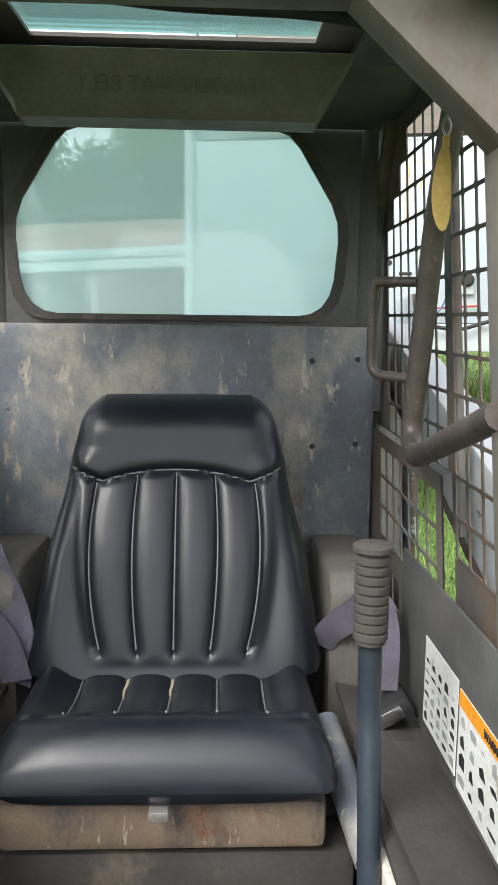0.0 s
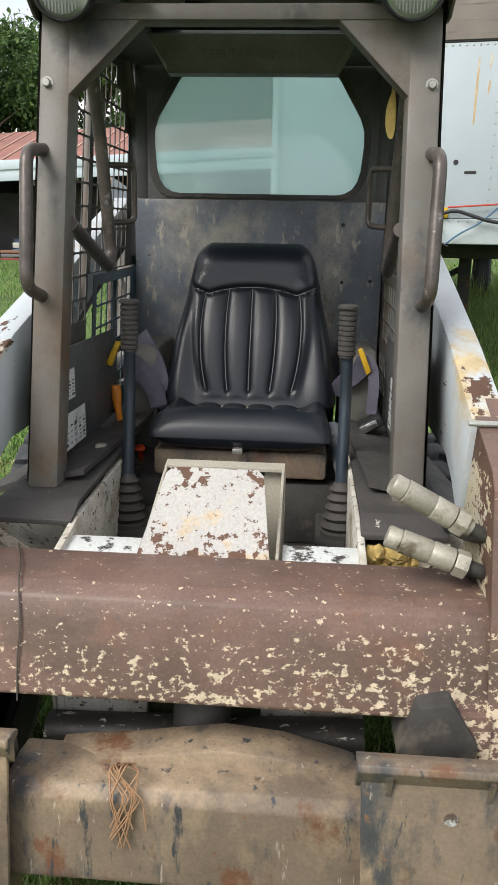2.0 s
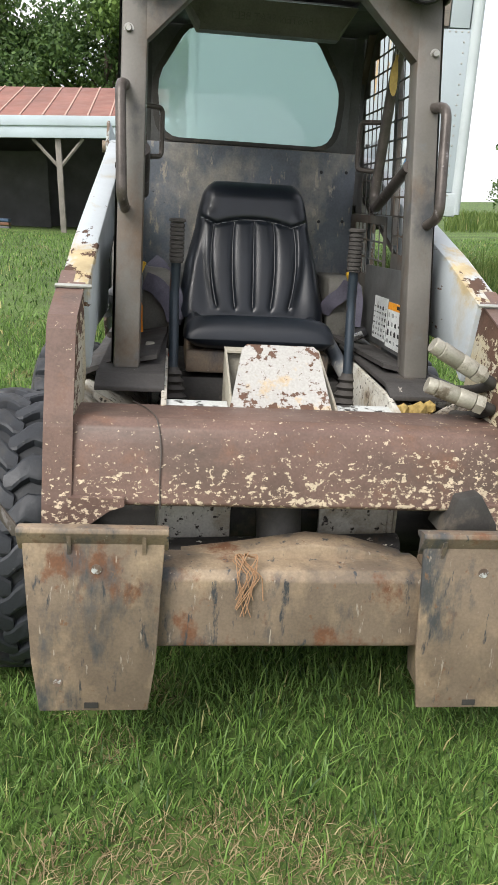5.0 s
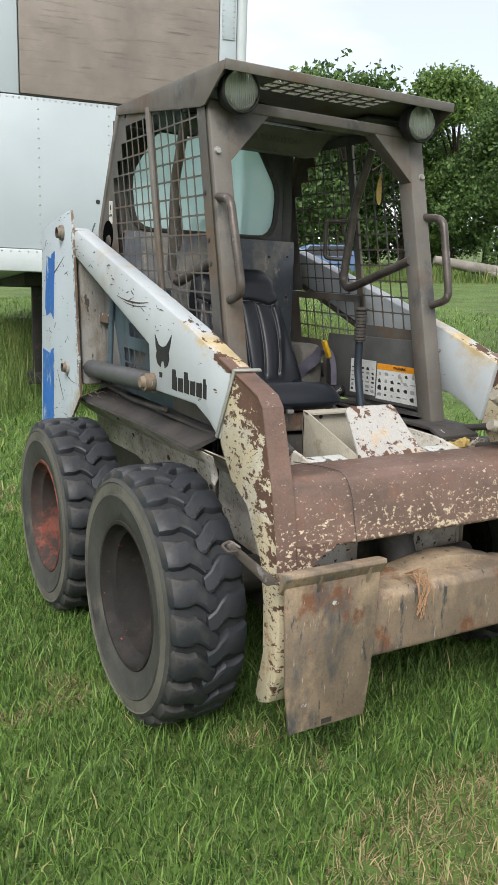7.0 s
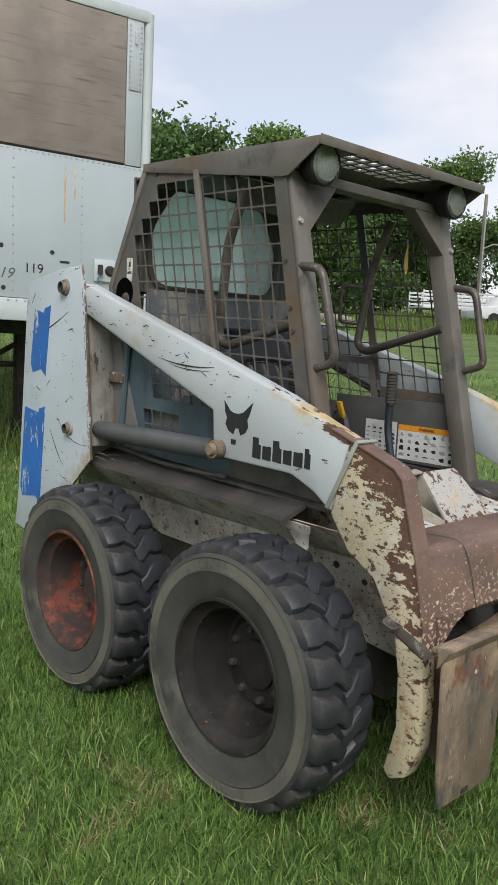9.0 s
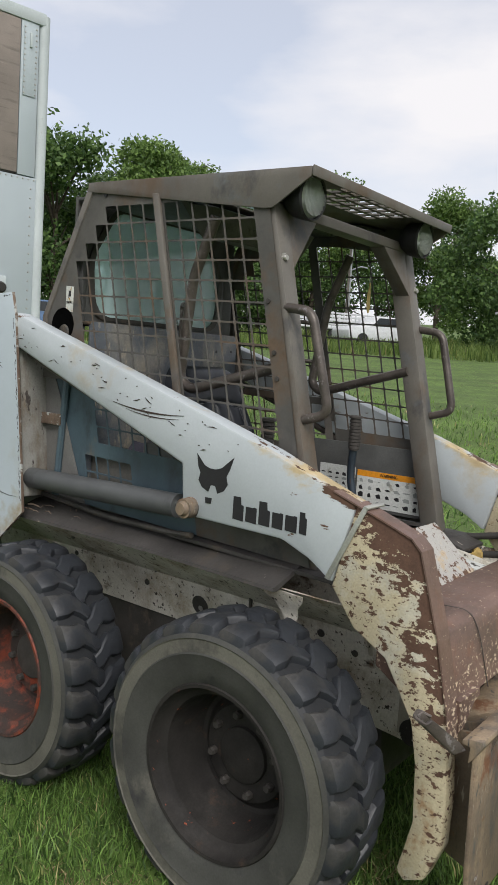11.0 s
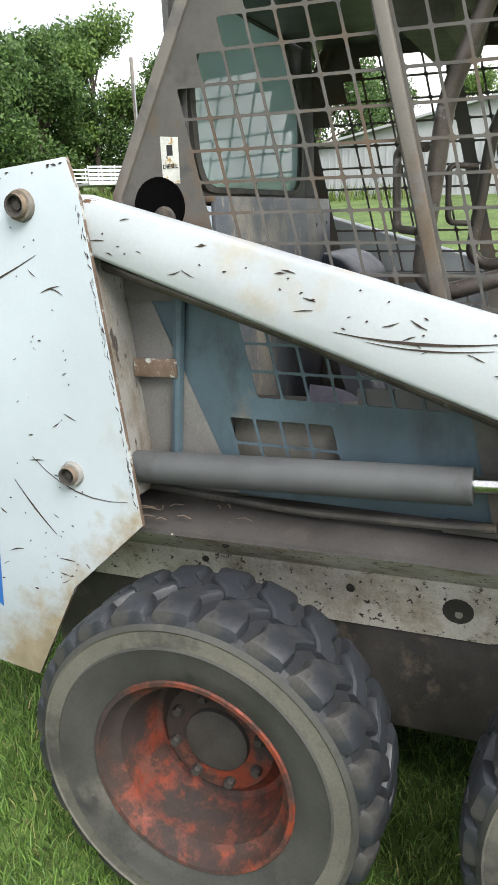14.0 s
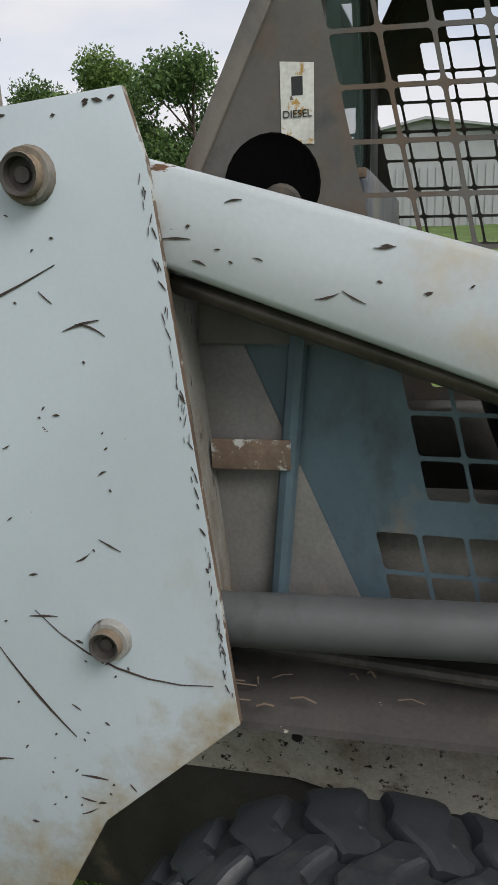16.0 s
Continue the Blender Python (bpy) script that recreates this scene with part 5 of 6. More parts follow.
for x0, x1, y0, y1, dens, l0, l1, w0 in ((-3.1, 1.9, -2.1, 2.2, 14500, 0.02, 0.072, 0.0046), (-5, 4, -2.5, 7, 1500, 0.03, 0.085, 0.007), (-14, 12, -1, 24, 130, 0.05, 0.12, 0.016)):
    n_ = int((x1 - x0) * (y1 - y0) * dens)
    x, y = rng.uniform(x0, x1, n_), rng.uniform(y0, y1, n_)
    pt = patchy(x, y, 1.6, 3.0) + 0.45 * patchy(x, y, 6.0, 9.0)
    dry = (pt > 0.50) | ((x + 0.22) ** 2 / 0.22 + (y + 1.10) ** 2 / 0.08 + 0.55 * pt < 1.0)
    core = (x + 0.22) ** 2 / 0.12 + (y + 1.10) ** 2 / 0.045 + 0.55 * pt < 1.0
    keep = ~dry | (rng.random(n_) < np.where(core, 0.30, 0.70))
    # the stand thins out towards its borders
    rim_ = np.minimum(np.minimum(x - x0, x1 - x) / (x1 - x0), np.minimum(y - y0, y1 - y) / (y1 - y0)) / 0.10
    stand = rng.random(n_) < np.clip(rim_, 0, 1)
    if w0 > 0.005:                     # the near lawn has its own short blades
        near = np.minimum(np.minimum(x + 3.1, 1.9 - x) / 0.5, np.minimum(y + 2.1, 2.2 - y) / 0.43)
        stand &= rng.random(n_) > np.clip(near, 0, 1)
    keep &= stand
    m_ = keep.sum()
    L = rng.uniform(l0, l1, m_) * (1 + 0.6 * (rng.random(m_) < 0.06))
    c, f = blades(rng, x[keep], y[keep], L, np.full(m_, w0) * rng.uniform(0.6, 1.3, m_), rng.uniform(0.15, 0.95, m_))
    cos_.append(c), fcs_.append(f + base)
    base += len(c)
    d = dry & stand
    m_ = d.sum()
    c, f = blades(rng, x[d], y[d], rng.uniform(l0 * 0.7, l1 * 0.9, m_), np.full(m_, w0 * 0.75), rng.uniform(0.6, 0.98, m_))
    s_co.append(c), s_fc.append(f + s_base)
    s_base += len(c)
tagged(new("grass", quads("grass", np.concatenate(cos_), np.concatenate(fcs_), M_GRASS)), "uneven green grass round the loader", "grass", kind="stuff")
tagged(new("straw", quads("straw", np.concatenate(s_co), np.concatenate(s_fc), M_STRAW)), "dry cut straw lying in the grass", "straw", kind="stuff")
# tall weeds under and beyond the trailer and along the far field edge
n_ = 9000
x, y = rng.uniform(-1.5, 6.5, n_), rng.uniform(5.2, 13.0, n_)
c1, f1 = blades(rng, x, y, rng.uniform(0.15, 0.5, n_), np.full(n_, 0.012), rng.uniform(0.1, 0.7, n_))
n_ = 26000
a, r = np.radians(rng.uniform(20, 80, n_)), rng.uniform(31, 58, n_)
c2, f2 = blades(rng, r * np.sin(a), r * np.cos(a), rng.uniform(0.15, 0.75, n_), np.full(n_, 0.05), rng.uniform(0.1, 0.6, n_))
tagged(new("weeds", quads("weeds", np.concatenate([c1, c2]), np.concatenate([f1, f2 + len(c1)]), M_WEED)), "tall green and straw-coloured weeds", "weeds", kind="stuff")

# ---- trees ----
M_BARK = material("tree_bark", (0.075, 0.06, 0.045), 0.9, 0, 0.4, 3.0, bump=0.4, grain=20.0)
M_LEAF = leafy("tree_leaf", (0.032, 0.072, 0.024), (0.13, 0.215, 0.06), 0.5)
M_LEAF_LIGHT = leafy("pale_tree_leaf", (0.055, 0.11, 0.028), (0.19, 0.295, 0.075), 0.5)


def tree(seed, height, spread, leaf_mat, leaf, count):
    rg = np.random.default_rng(seed)
    t = thing("tree", (0, 0, 0), "broad leafy green tree at the field edge", "tree", "trees round the field")
    bm = B()
    tube(bm, [(0, 0, -0.6), (0.1, 0, height * 0.18), (0.0, 0.15, height * 0.45), (0.2, 0.1, height * 0.8)], [0.30, 0.24, 0.16, 0.05], 10)
    blobs = []
    for i in range(17):
        h = height * rg.uniform(0.10, 0.86)
        an = rg.uniform(0, 2 * math.pi)
        reach = spread * rg.uniform(0.35, 1.0) * (1.12 - abs(h / height - 0.45) * 1.15)
        tip = Vector((reach * math.cos(an), reach * math.sin(an), min(height * 0.93, h + height * rg.uniform(0.02, 0.16))))
        root = Vector((0.05, 0.08, max(height * 0.12, h * 0.72)))
        tube(bm, [root, root.lerp(tip, 0.5) + Vector((0, 0, 0.2)), tip], [0.10, 0.06, 0.02], 6)
        blobs.append((tip, spread * rg.uniform(0.26, 0.48)))
    blobs.append((Vector((0.2, 0.1, height * 0.88)), spread * 0.42))
    part("trunk", bm, M_BARK, t)
    w = np.array([r_ ** 2 for _, r_ in blobs])
    pick = rg.choice(len(blobs), count, p=w / w.sum())
    cen = np.array([tuple(b_) for b_, _ in blobs])[pick]
    rad = np.array([r_ for _, r_ in blobs])[pick]
    d = rg.normal(size=(count, 3))
    d /= np.linalg.norm(d, axis=1)[:, None]
    lump = np.array([noise.noise(Vector(v) * 2.6 + Vector((k_, 0, 0))) for v, k_ in zip(d, pick)])
    p = cen + d * (rad * (rg.random(count) ** 0.45) * (1.0 + 0.55 * lump))[:, None] * np.array([1, 1, 0.8])
    u = rg.normal(size=(count, 3))
    u /= np.linalg.norm(u, axis=1)[:, None]
    v = np.cross(u, rg.normal(size=(count, 3)))
    v /= np.linalg.norm(v, axis=1)[:, None]
    s = (leaf * rg.uniform(0.6, 1.4, count))[:, None]
    co = np.stack([p - u * s, p + v * s * 0.55, p + u * s, p - v * s * 0.55], 1).reshape(-1, 3)
    f = np.arange(count * 4).reshape(-1, 4)
    crown = new("crown", quads("crown", co, f, leaf_mat))
    crown.parent = t
    return t


kinds = [tree(11, 12.5, 5.2, M_LEAF, 0.155, 21000), tree(12, 14.0, 4.6, M_LEAF_LIGHT, 0.155, 21000), tree(13, 11.5, 5.6, M_LEAF, 0.165, 20000)]
rg = random.Random(5)
first = [True] * 3
plan = [(az, 50 + 5 * math.sin(az), 1.0) for az in (27, 32, 36, 40.5, 44, 48, 52)] + [(56, 60, 1.0), (61, 62, 1.0)] + [(az, 62, 1.02) for az in (29, 34.5, 38.5, 43, 46.5, 50.5, 54.5)]
plan += [(65.5, 58, 0.80), (71.5, 42, 0.80), (76, 66, 0.7), (83, 70, 0.62), (68.5, 72, 0.8), (94, 75, 0.6)]
plan += [(az, 47 + 3 * math.cos(az * 2), 0.98) for az in (-44, -38, -33, -28.5, -24, -19.5, -15, -10, -5.5, -1)]
for i, (az, r, sc) in enumerate(plan):
    x, y = r * math.sin(radians(az)), r * math.cos(radians(az))
    k = i % 3
    m = Matrix.Translation((x, y, ground_z(x, y))) @ Matrix.Rotation(rg.uniform(0, 6.28), 4, "Z")
    sc *= rg.uniform(0.72, 0.95) if az > 0 else rg.uniform(0.9, 1.05)
    if first[k]:
        kinds[k].matrix_basis = m
        first[k] = False
        ob = kinds[k]
    else:
        ob = copy_thing(kinds[k], m)
    ob.scale = (sc, sc, sc)

# ---- semi-trailer behind the loader ----
TX, TY = 0.955, 4.79
trailer = thing("box_trailer", (TX, TY, 0), "white box trailer nose patched with weathered plywood", "trailer")
M_TRAILER = material("white_trailer_skin", (0.40, 0.455, 0.485), 0.45, 0, 0.08, 1.5, bump=0.05, layers=[((0.47, 0.48, 0.45), (2, 2, 1), 0.6, 0.2, 0.6), ((0.45, 0.25, 0.10), (14, 14, 4), 0.75, 0.04, 0.8)])
M_PLY = material("weathered_plywood", (0.25, 0.215, 0.19), 0.8, 0, 0.25, 2.0, bump=0.3, layers=[((0.15, 0.13, 0.115), (2.0, 3, 26), 0.55, 0.15, 0.85), ((0.31, 0.27, 0.24), (3, 5, 40), 0.60, 0.1, 0.85)])
M_RAIL = material("white_rail", (0.48, 0.53, 0.54), 0.5, 0, 0.12, 3.0, bump=0.1, layers=[((0.25, 0.17, 0.10), (6, 6, 6), 0.66, 0.08, 0.8)])
M_STREAK = material("orange_rust_streak", (0.52, 0.38, 0.22), 0.7, 0, 0.3, 9.0, bump=0.05, layers=[((0.66, 0.66, 0.58), (12, 12, 5), 0.52, 0.12, 0.6)])
M_FRAME = material("black_trailer_frame", (0.03, 0.028, 0.026), 0.8, 0, 0.3, 5.0, bump=0.2, layers=[((0.12, 0.07, 0.04), (7, 7, 7), 0.58, 0.1, 0.9)])
X0, X1 = TX - 1.11, TX + 1.22
part("nose_panel", box(B(), X0 + 0.04, X1 - 0.04, TY, TY + 0.05, 1.60, 2.88, 0.01), M_TRAILER, trailer, "white riveted nose panel")
part("trailer_box", box(B(), X0, X1, TY + 0.05, TY + 11.0, 1.42, 4.25, 0.05), M_TRAILER, trailer)
part("bottom_rail", box(B(), X0, X1, TY - 0.02, TY + 0.05, 1.40, 1.595, 0.012), M_RAIL, trailer)
part("plywood_patch", box(B(), TX - 0.775, TX + 0.99, TY - 0.012, TY + 0.04, 2.895, 4.16, 0.004), M_PLY, trailer, "grey weathered plywood sheet")
part("patch_gap", box(B(), TX - 0.775, TX + 0.99, TY - 0.004, TY + 0.03, 2.881, 2.894, 0.001), M_FRAME, trailer)
part("corner_panel", box(B(), X0 + 0.06, TX - 0.785, TY - 0.006, TY + 0.04, 2.885, 4.18, 0.004), M_TRAILER, trailer)
part("corner_panel", box(B(), TX + 1.0, X1 - 0.06, TY - 0.006, TY + 0.04, 2.885, 4.18, 0.004), M_TRAILER, trailer)
part("corner_hatch", box(B(), TX + 1.02, TX + 1.14, TY - 0.016, TY - 0.004, 3.55, 4.12, 0.004), M_TRAILER, trailer, "riveted white hatch")
part("hatch_handle", box(B(), TX + 1.07, TX + 1.09, TY - 0.035, TY - 0.014, 3.95, 4.07, 0.004), M_RAIL, trailer)
for x in (X0, X1):
    part("corner_post", tube(B(), [(x, TY + 0.03, 1.42), (x, TY + 0.03, 4.25)], 0.05, 16), M_RAIL, trailer)
part("top_rail", box(B(), X0, X1, TY - 0.02, TY + 0.05, 4.165, 4.27, 0.01), M_RAIL, trailer)
rivet = bpy.data.meshes.new("rivet")
bm = lathe(B(), [(0, 0.004), (0.006, 0.003), (0.009, 0.0)], along((0, 0, 0), (0, -1, 0)), 6)
bm.to_mesh(rivet), bm.free()
rivet.materials.append(M_BOLT)


def put(name, me, parent, p):
    ob = new(name, me)
    ob.parent, ob.location = parent, Vector(p) - Vector(parent["at"])
    return ob


for i in range(44):
    put("rivet", rivet, trailer, (X0 + 0.07 + i * 0.0511, TY - 0.0005, 2.858))
for i in range(30):
    put("rivet", rivet, trailer, (X0 + 0.07 + i * 0.075, TY - 0.021, 1.575))
for x in (TX - 0.63, TX - 0.02, TX + 0.60, TX + 1.13):
    for i in range(15):
        put("rivet", rivet, trailer, (x, TY - 0.0005, 1.66 + i * 0.08))
for i in range(13):
    for x in (TX + 1.028, TX + 1.132):
        put("rivet", rivet, trailer, (x, TY - 0.017, 3.57 + i * 0.045))
for x, z0, z1, w in ((TX + 0.44, 2.28, 2.78, 0.010), (TX + 0.53, 2.68, 2.80, 0.012), (TX + 0.53, 2.50, 2.62, 0.010)):
    part("rust_streak", prism(B(), [(x - w, z0 + 0.03), (x - w * 0.3, z0), (x + w * 0.6, z0 + 0.04), (x + w, z1 - 0.03), (x + w * 0.2, z1), (x - w * 0.8, z1 - 0.05)], TY - 0.0015, TY + 0.002, "y"), M_STREAK, trailer)
for x, z, r in ((TX + 0.33, 2.02, 0.02), (TX - 0.12, 2.04, 0.02), (TX - 0.10, 1.68, 0.02)):
    part("nose_hole", disc(B(), (x, TY - 0.001, z), (0, -1, 0), r, 0.003, 14), M_INK, trailer)
part("nose_slot", box(B(), TX + 0.40, TX + 0.49, TY - 0.004, TY + 0.002, 1.935, 1.955, 0.001), M_FRAME, trailer)


def lettering(name, body, size, m, mat, parent, label="", extrude=0.0008):
    cu = bpy.data.curves.new(name, "FONT")
    cu.body, cu.size, cu.extrude, cu.align_x, cu.align_y = body, size, extrude, "CENTER", "CENTER"
    tmp = new(name, cu)
    me = bpy.data.meshes.new_from_object(tmp.evaluated_get(bpy.context.evaluated_depsgraph_get()))
    bpy.data.objects.remove(tmp)
    bpy.data.curves.remove(cu)
    me.materials.clear()
    me.materials.append(mat)
    ob = new(name, me)
    ob.parent = parent
    ob.matrix_basis = Matrix.Translation(-Vector(parent["at"])) @ m
    return tagged(ob, label)


M_PRINTED = plain("faded_black_paint", (0.10, 0.12, 0.13), 0.7)
lettering("fleet_number", "119", 0.118, pose(TX + 0.165, TY - 0.002, 1.862, 90, 0, 0), M_INK, trailer, "stencilled black number 119")
slant = lettering("fleet_number", "119", 0.13, pose(TX - 0.10, TY - 0.002, 1.805, 90, 0, 0), M_PRINTED, trailer, "hand-painted black number 119")
for v in slant.data.vertices:
    v.co.x += 0.35 * v.co.y
cb = part("socket_box", box(B(), TX + 0.72, TX + 0.92, TY - 0.03, TY + 0.0, 1.80, 2.0, 0.006), M_RAIL, trailer, "white connector box")
part("socket", lathe(B(), [(0, 0.03), (0.035, 0.03), (0.045, 0.02), (0.05, 0.0)], along((TX + 0.87, TY - 0.03, 1.90), (0, -1, 0)), 18), M_FRAME, cb)
part("valve", box(B(), TX + 0.745, TX + 0.785, TY - 0.08, TY - 0.03, 1.86, 1.95, 0.01), M_FRAME, cb)
M_CABLE = [plain("blue_cable", (0.05, 0.13, 0.22), 0.5), plain("red_cable", (0.45, 0.05, 0.03), 0.5), M_INK]
for k, pts in enumerate(([(0.76, -0.06, 1.88), (0.70, -0.08, 1.70), (0.55, -0.08, 1.56), (0.40, -0.06, 1.48), (0.30, -0.05, 1.40)], [(0.95, -0.03, 1.72), (0.60, -0.05, 1.70), (0.30, -0.05, 1.68)], [(0.15, -0.05, 1.60), (0.35, -0.08, 1.66), (0.60, -0.08, 1.58), (0.82, -0.08, 1.55), (1.05, -0.06, 1.62)], [(0.20, -0.05, 1.60), (0.28, -0.07, 1.52), (0.20, -0.07, 1.44), (0.32, -0.06, 1.38)])):
    part("cable", tube(B(), [(TX + a, TY + b, c) for a, b, c in pts], 0.014 if k == 2 else 0.007, 8, 0.06), M_CABLE[min(k, 2)], trailer)
part("placard", box(B(), TX + 0.16, TX + 0.30, TY - 0.026, TY - 0.021, 1.60, 1.68, 0.001), M_YELLOW, trailer, "orange placard")
part("underframe", box(B(), X0 + 0.4, X1 - 0.4, TY + 1.2, TY + 10.0, 1.28, 1.415, 0.02), M_FRAME, trailer)
for x in (TX - 0.55, TX + 0.50):
    part("landing_leg", box(B(), x - 0.06, x + 0.06, TY + 1.5, TY + 1.65, 0.35, 1.35, 0.01), M_FRAME, trailer)
    part("leg_foot", box(B(), x - 0.12, x + 0.12, TY + 1.43, TY + 1.72, 0.22, 0.35, 0.02), M_FRAME, trailer)
part("leg_brace", tube(B(), [(TX - 0.55, TY + 1.57, 0.60), (TX + 0.5, TY + 1.57, 1.20)], 0.03, 8), M_FRAME, trailer)
part("leg_brace", tube(B(), [(TX - 0.55, TY + 1.57, 0.95), (TX + 0.5, TY + 1.57, 0.95)], 0.03, 8), M_FRAME, trailer)
for x in (TX - 0.95, TX + 0.95):
    for dy in (8.2, 9.4):
        part("trailer_wheel", lathe(B(), [(0.25, -0.13), (0.45, -0.13), (0.50, -0.09), (0.50, 0.09), (0.45, 0.13), (0.25, 0.13)], along((x, TY + dy, 0.85), (1, 0, 0)), 32), M_RUBBER, trailer)
trailer.rotation_euler = (0, 0, radians(-9.8))

# ---- open barn with a rusty roof ----
M_ROOF = material("rusty_red_roof", (0.27, 0.115, 0.085), 0.6, 0, 0.3, 0.8, bump=0.1, layers=[((0.34, 0.20, 0.15), (0.9, 3.0, 3.0), 0.56, 0.15, 0.7)])
M_FASCIA = material("pale_blue_white_fascia", (0.52, 0.60, 0.64), 0.6, 0, 0.12, 0.8, bump=0.1)
M_OLDWOOD = material("grey_old_wood", (0.23, 0.21, 0.185), 0.85, 0, 0.3, 2.0, bump=0.3)
# dark grey puts the shade inside the open barn into its back boards
M_SHADE = material("barn_boards_in_shade", (0.085, 0.085, 0.085), 0.85, 0, 0.3, 1.0, bump=0.2)
barn = thing("barn", (-10.3, 25.0, 0.9), "open-fronted barn with rusty red metal roof", "barn")
bx, by, bz = -10.3, 25.0, 0.9
bm = B()
prism(bm, [(by - 0.5, bz + 3.05), (by + 5.0, bz + 4.75), (by + 10.5, bz + 3.05), (by + 10.5, bz + 2.97), (by + 5.0, bz + 4.67), (by - 0.5, bz + 2.97)], bx - 14, bx + 10, "x")
part("roof", bm, M_ROOF, barn, "rusty red corrugated roof")
seam = bpy.data.meshes.new("roof_seam")
bm = prism(B(), [(-0.5, 3.055), (5.0, 4.755), (5.0, 4.79), (-0.5, 3.09)], -0.025, 0.025, "x")
bm.to_mesh(seam), bm.free()
seam.materials.append(material("pale_roof_seam", (0.46, 0.30, 0.24), 0.6, 0, 0.2, 2.0))
for i in range(34):
    put("roof_seam", seam, barn, (bx - 13.9 + i * 0.71, by, bz))
part("fascia", box(B(), bx - 14, bx + 10, by - 0.56, by - 0.50, bz + 2.76, bz + 3.06, 0.01), M_FASCIA, barn)
part("fascia", box(B(), bx - 14, bx + 10, by - 0.51, by - 0.45, bz + 2.40, bz + 2.80, 0.01), M_FASCIA, barn)
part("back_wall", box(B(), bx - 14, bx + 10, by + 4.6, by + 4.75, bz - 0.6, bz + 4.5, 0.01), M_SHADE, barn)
part("end_wall", box(B(), bx + 9.85, bx + 10, by - 0.4, by + 10.0, bz - 0.6, bz + 3.0, 0.01), M_OLDWOOD, barn)
part("end_wall", box(B(), bx - 14, bx - 13.85, by - 0.4, by + 10.0, bz - 0.6, bz + 3.0, 0.01), M_OLDWOOD, barn)
part("partition", box(B(), bx - 3.0, bx - 2.85, by + 1.0, by + 4.6, bz - 0.6, bz + 2.6, 0.01), M_OLDWOOD, barn)
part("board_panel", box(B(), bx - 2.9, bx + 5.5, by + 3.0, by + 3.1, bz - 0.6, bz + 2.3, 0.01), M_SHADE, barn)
for x in (-12.0, -7.6, -3.2, 2.0, 6.4):
    part("post", box(B(), bx + x - 0.09, bx + x + 0.09, by - 0.40, by - 0.22, bz - 0.6, bz + 2.5, 0.01), M_OLDWOOD, barn)
    for s_ in (-1, 1):
        part("brace", tube(B(), [(bx + x, by - 0.31, bz + 1.5), (bx + x + s_ * 0.8, by - 0.31, bz + 2.4)], 0.06, 6), M_OLDWOOD, barn)
barn.rotation_euler = (0, radians(-3.3), 0)
M_JUNK = [plain("junk_grey", (0.14, 0.14, 0.14)), plain("junk_rust", (0.20, 0.10, 0.06)), plain("junk_blue", (0.06, 0.10, 0.16)), plain("junk_pale", (0.42, 0.41, 0.38)), plain("junk_red", (0.22, 0.04, 0.04))]
rj = random.Random(3)
for i in range(26):
    x, y = bx + rj.uniform(-6.5, 4.5), by + rj.uniform(-0.2, 1.6)
    z = ground_z(x, y) - 0.03
    w, h = rj.uniform(0.15, 0.5), rj.uniform(0.2, 0.75)
    if i % 3 == 0:
        t_ = thing("drum", (x, y, z), "old dented steel drum on the barn floor", "drum", "old drums in the barn")
        part("drum_body", lathe(B(), [(0, 0), (w * 0.6, 0), (w * 0.62, h * 0.3), (w * 0.6, h * 0.33), (w * 0.62, h * 0.66), (w * 0.6, h), (w * 0.5, h - 0.02), (0, h - 0.02)], Matrix.Translation((x, y, z)), 16), M_JUNK[i % 5], t_)
    elif i % 3 == 1:
        t_ = thing("crate", (x, y, z), "worn slatted crate among barn clutter", "crate", "crates in the barn")
        for k in range(3):
            part("slat", box(B(), x - w, x + w, y - w * 0.6, y + w * 0.6, z + h * k / 3, z + h * (k + 0.8) / 3, 0.01), M_JUNK[(i + k) % 5], t_)
    else:
        t_ = thing("garden_chair", (x, y, z), "old metal garden chair in the open barn", "chair", "old chairs in the barn")
        for sx in (-0.22, 0.22):
            part("leg", tube(B(), [(x + sx, y - 0.22, z), (x + sx, y - 0.2, z + 0.42), (x + sx, y + 0.2, z + 0.42), (x + sx, y + 0.25, z + 0.9)], 0.02, 6, 0.05), M_JUNK[i % 5], t_)
        part("seat", box(B(), x - 0.22, x + 0.22, y - 0.2, y + 0.2, z + 0.42, z + 0.45, 0.01), M_JUNK[(i + 1) % 5], t_)

# ---- metal shed, pole, stock trailer and parked car far off ----
M_RIB = material("grey_ribbed_steel", (0.36, 0.38, 0.39), 0.5, 0.2, 0.12, 1.0, bump=0.1)
shed = thing("metal_shed", (36, 1.5, 1.9), "grey ribbed steel shed beyond the field", "shed")
sx0, sy0, sy1, sz = 33.0, -9.0, 11.5, 1.7
part("roof", prism(B(), [(sy0 - 0.4, sz + 2.75), (1.25, sz + 4.6), (sy1 + 0.4, sz + 2.75), (sy1 + 0.4, sz + 2.65), (1.25, sz + 4.5), (sy0 - 0.4, sz + 2.65)], sx0 - 0.4, sx0 + 14, "x"), M_RIB, shed)
part("gable_wall", prism(B(), [(sy0, sz - 0.5), (sy1, sz - 0.5), (sy1, sz + 2.7), (1.25, sz + 4.5), (sy0, sz + 2.7)], sx0, sx0 + 0.1, "x"), M_RIB, shed)
part("side_wall", box(B(), sx0, sx0 + 13, sy0, sy0 + 0.1, sz - 0.5, sz + 2.7, 0.01), M_RIB, shed)
part("side_wall", box(B(), sx0, sx0 + 13, sy1 - 0.1, sy1, sz - 0.5, sz + 2.7, 0.01), M_RIB, shed)
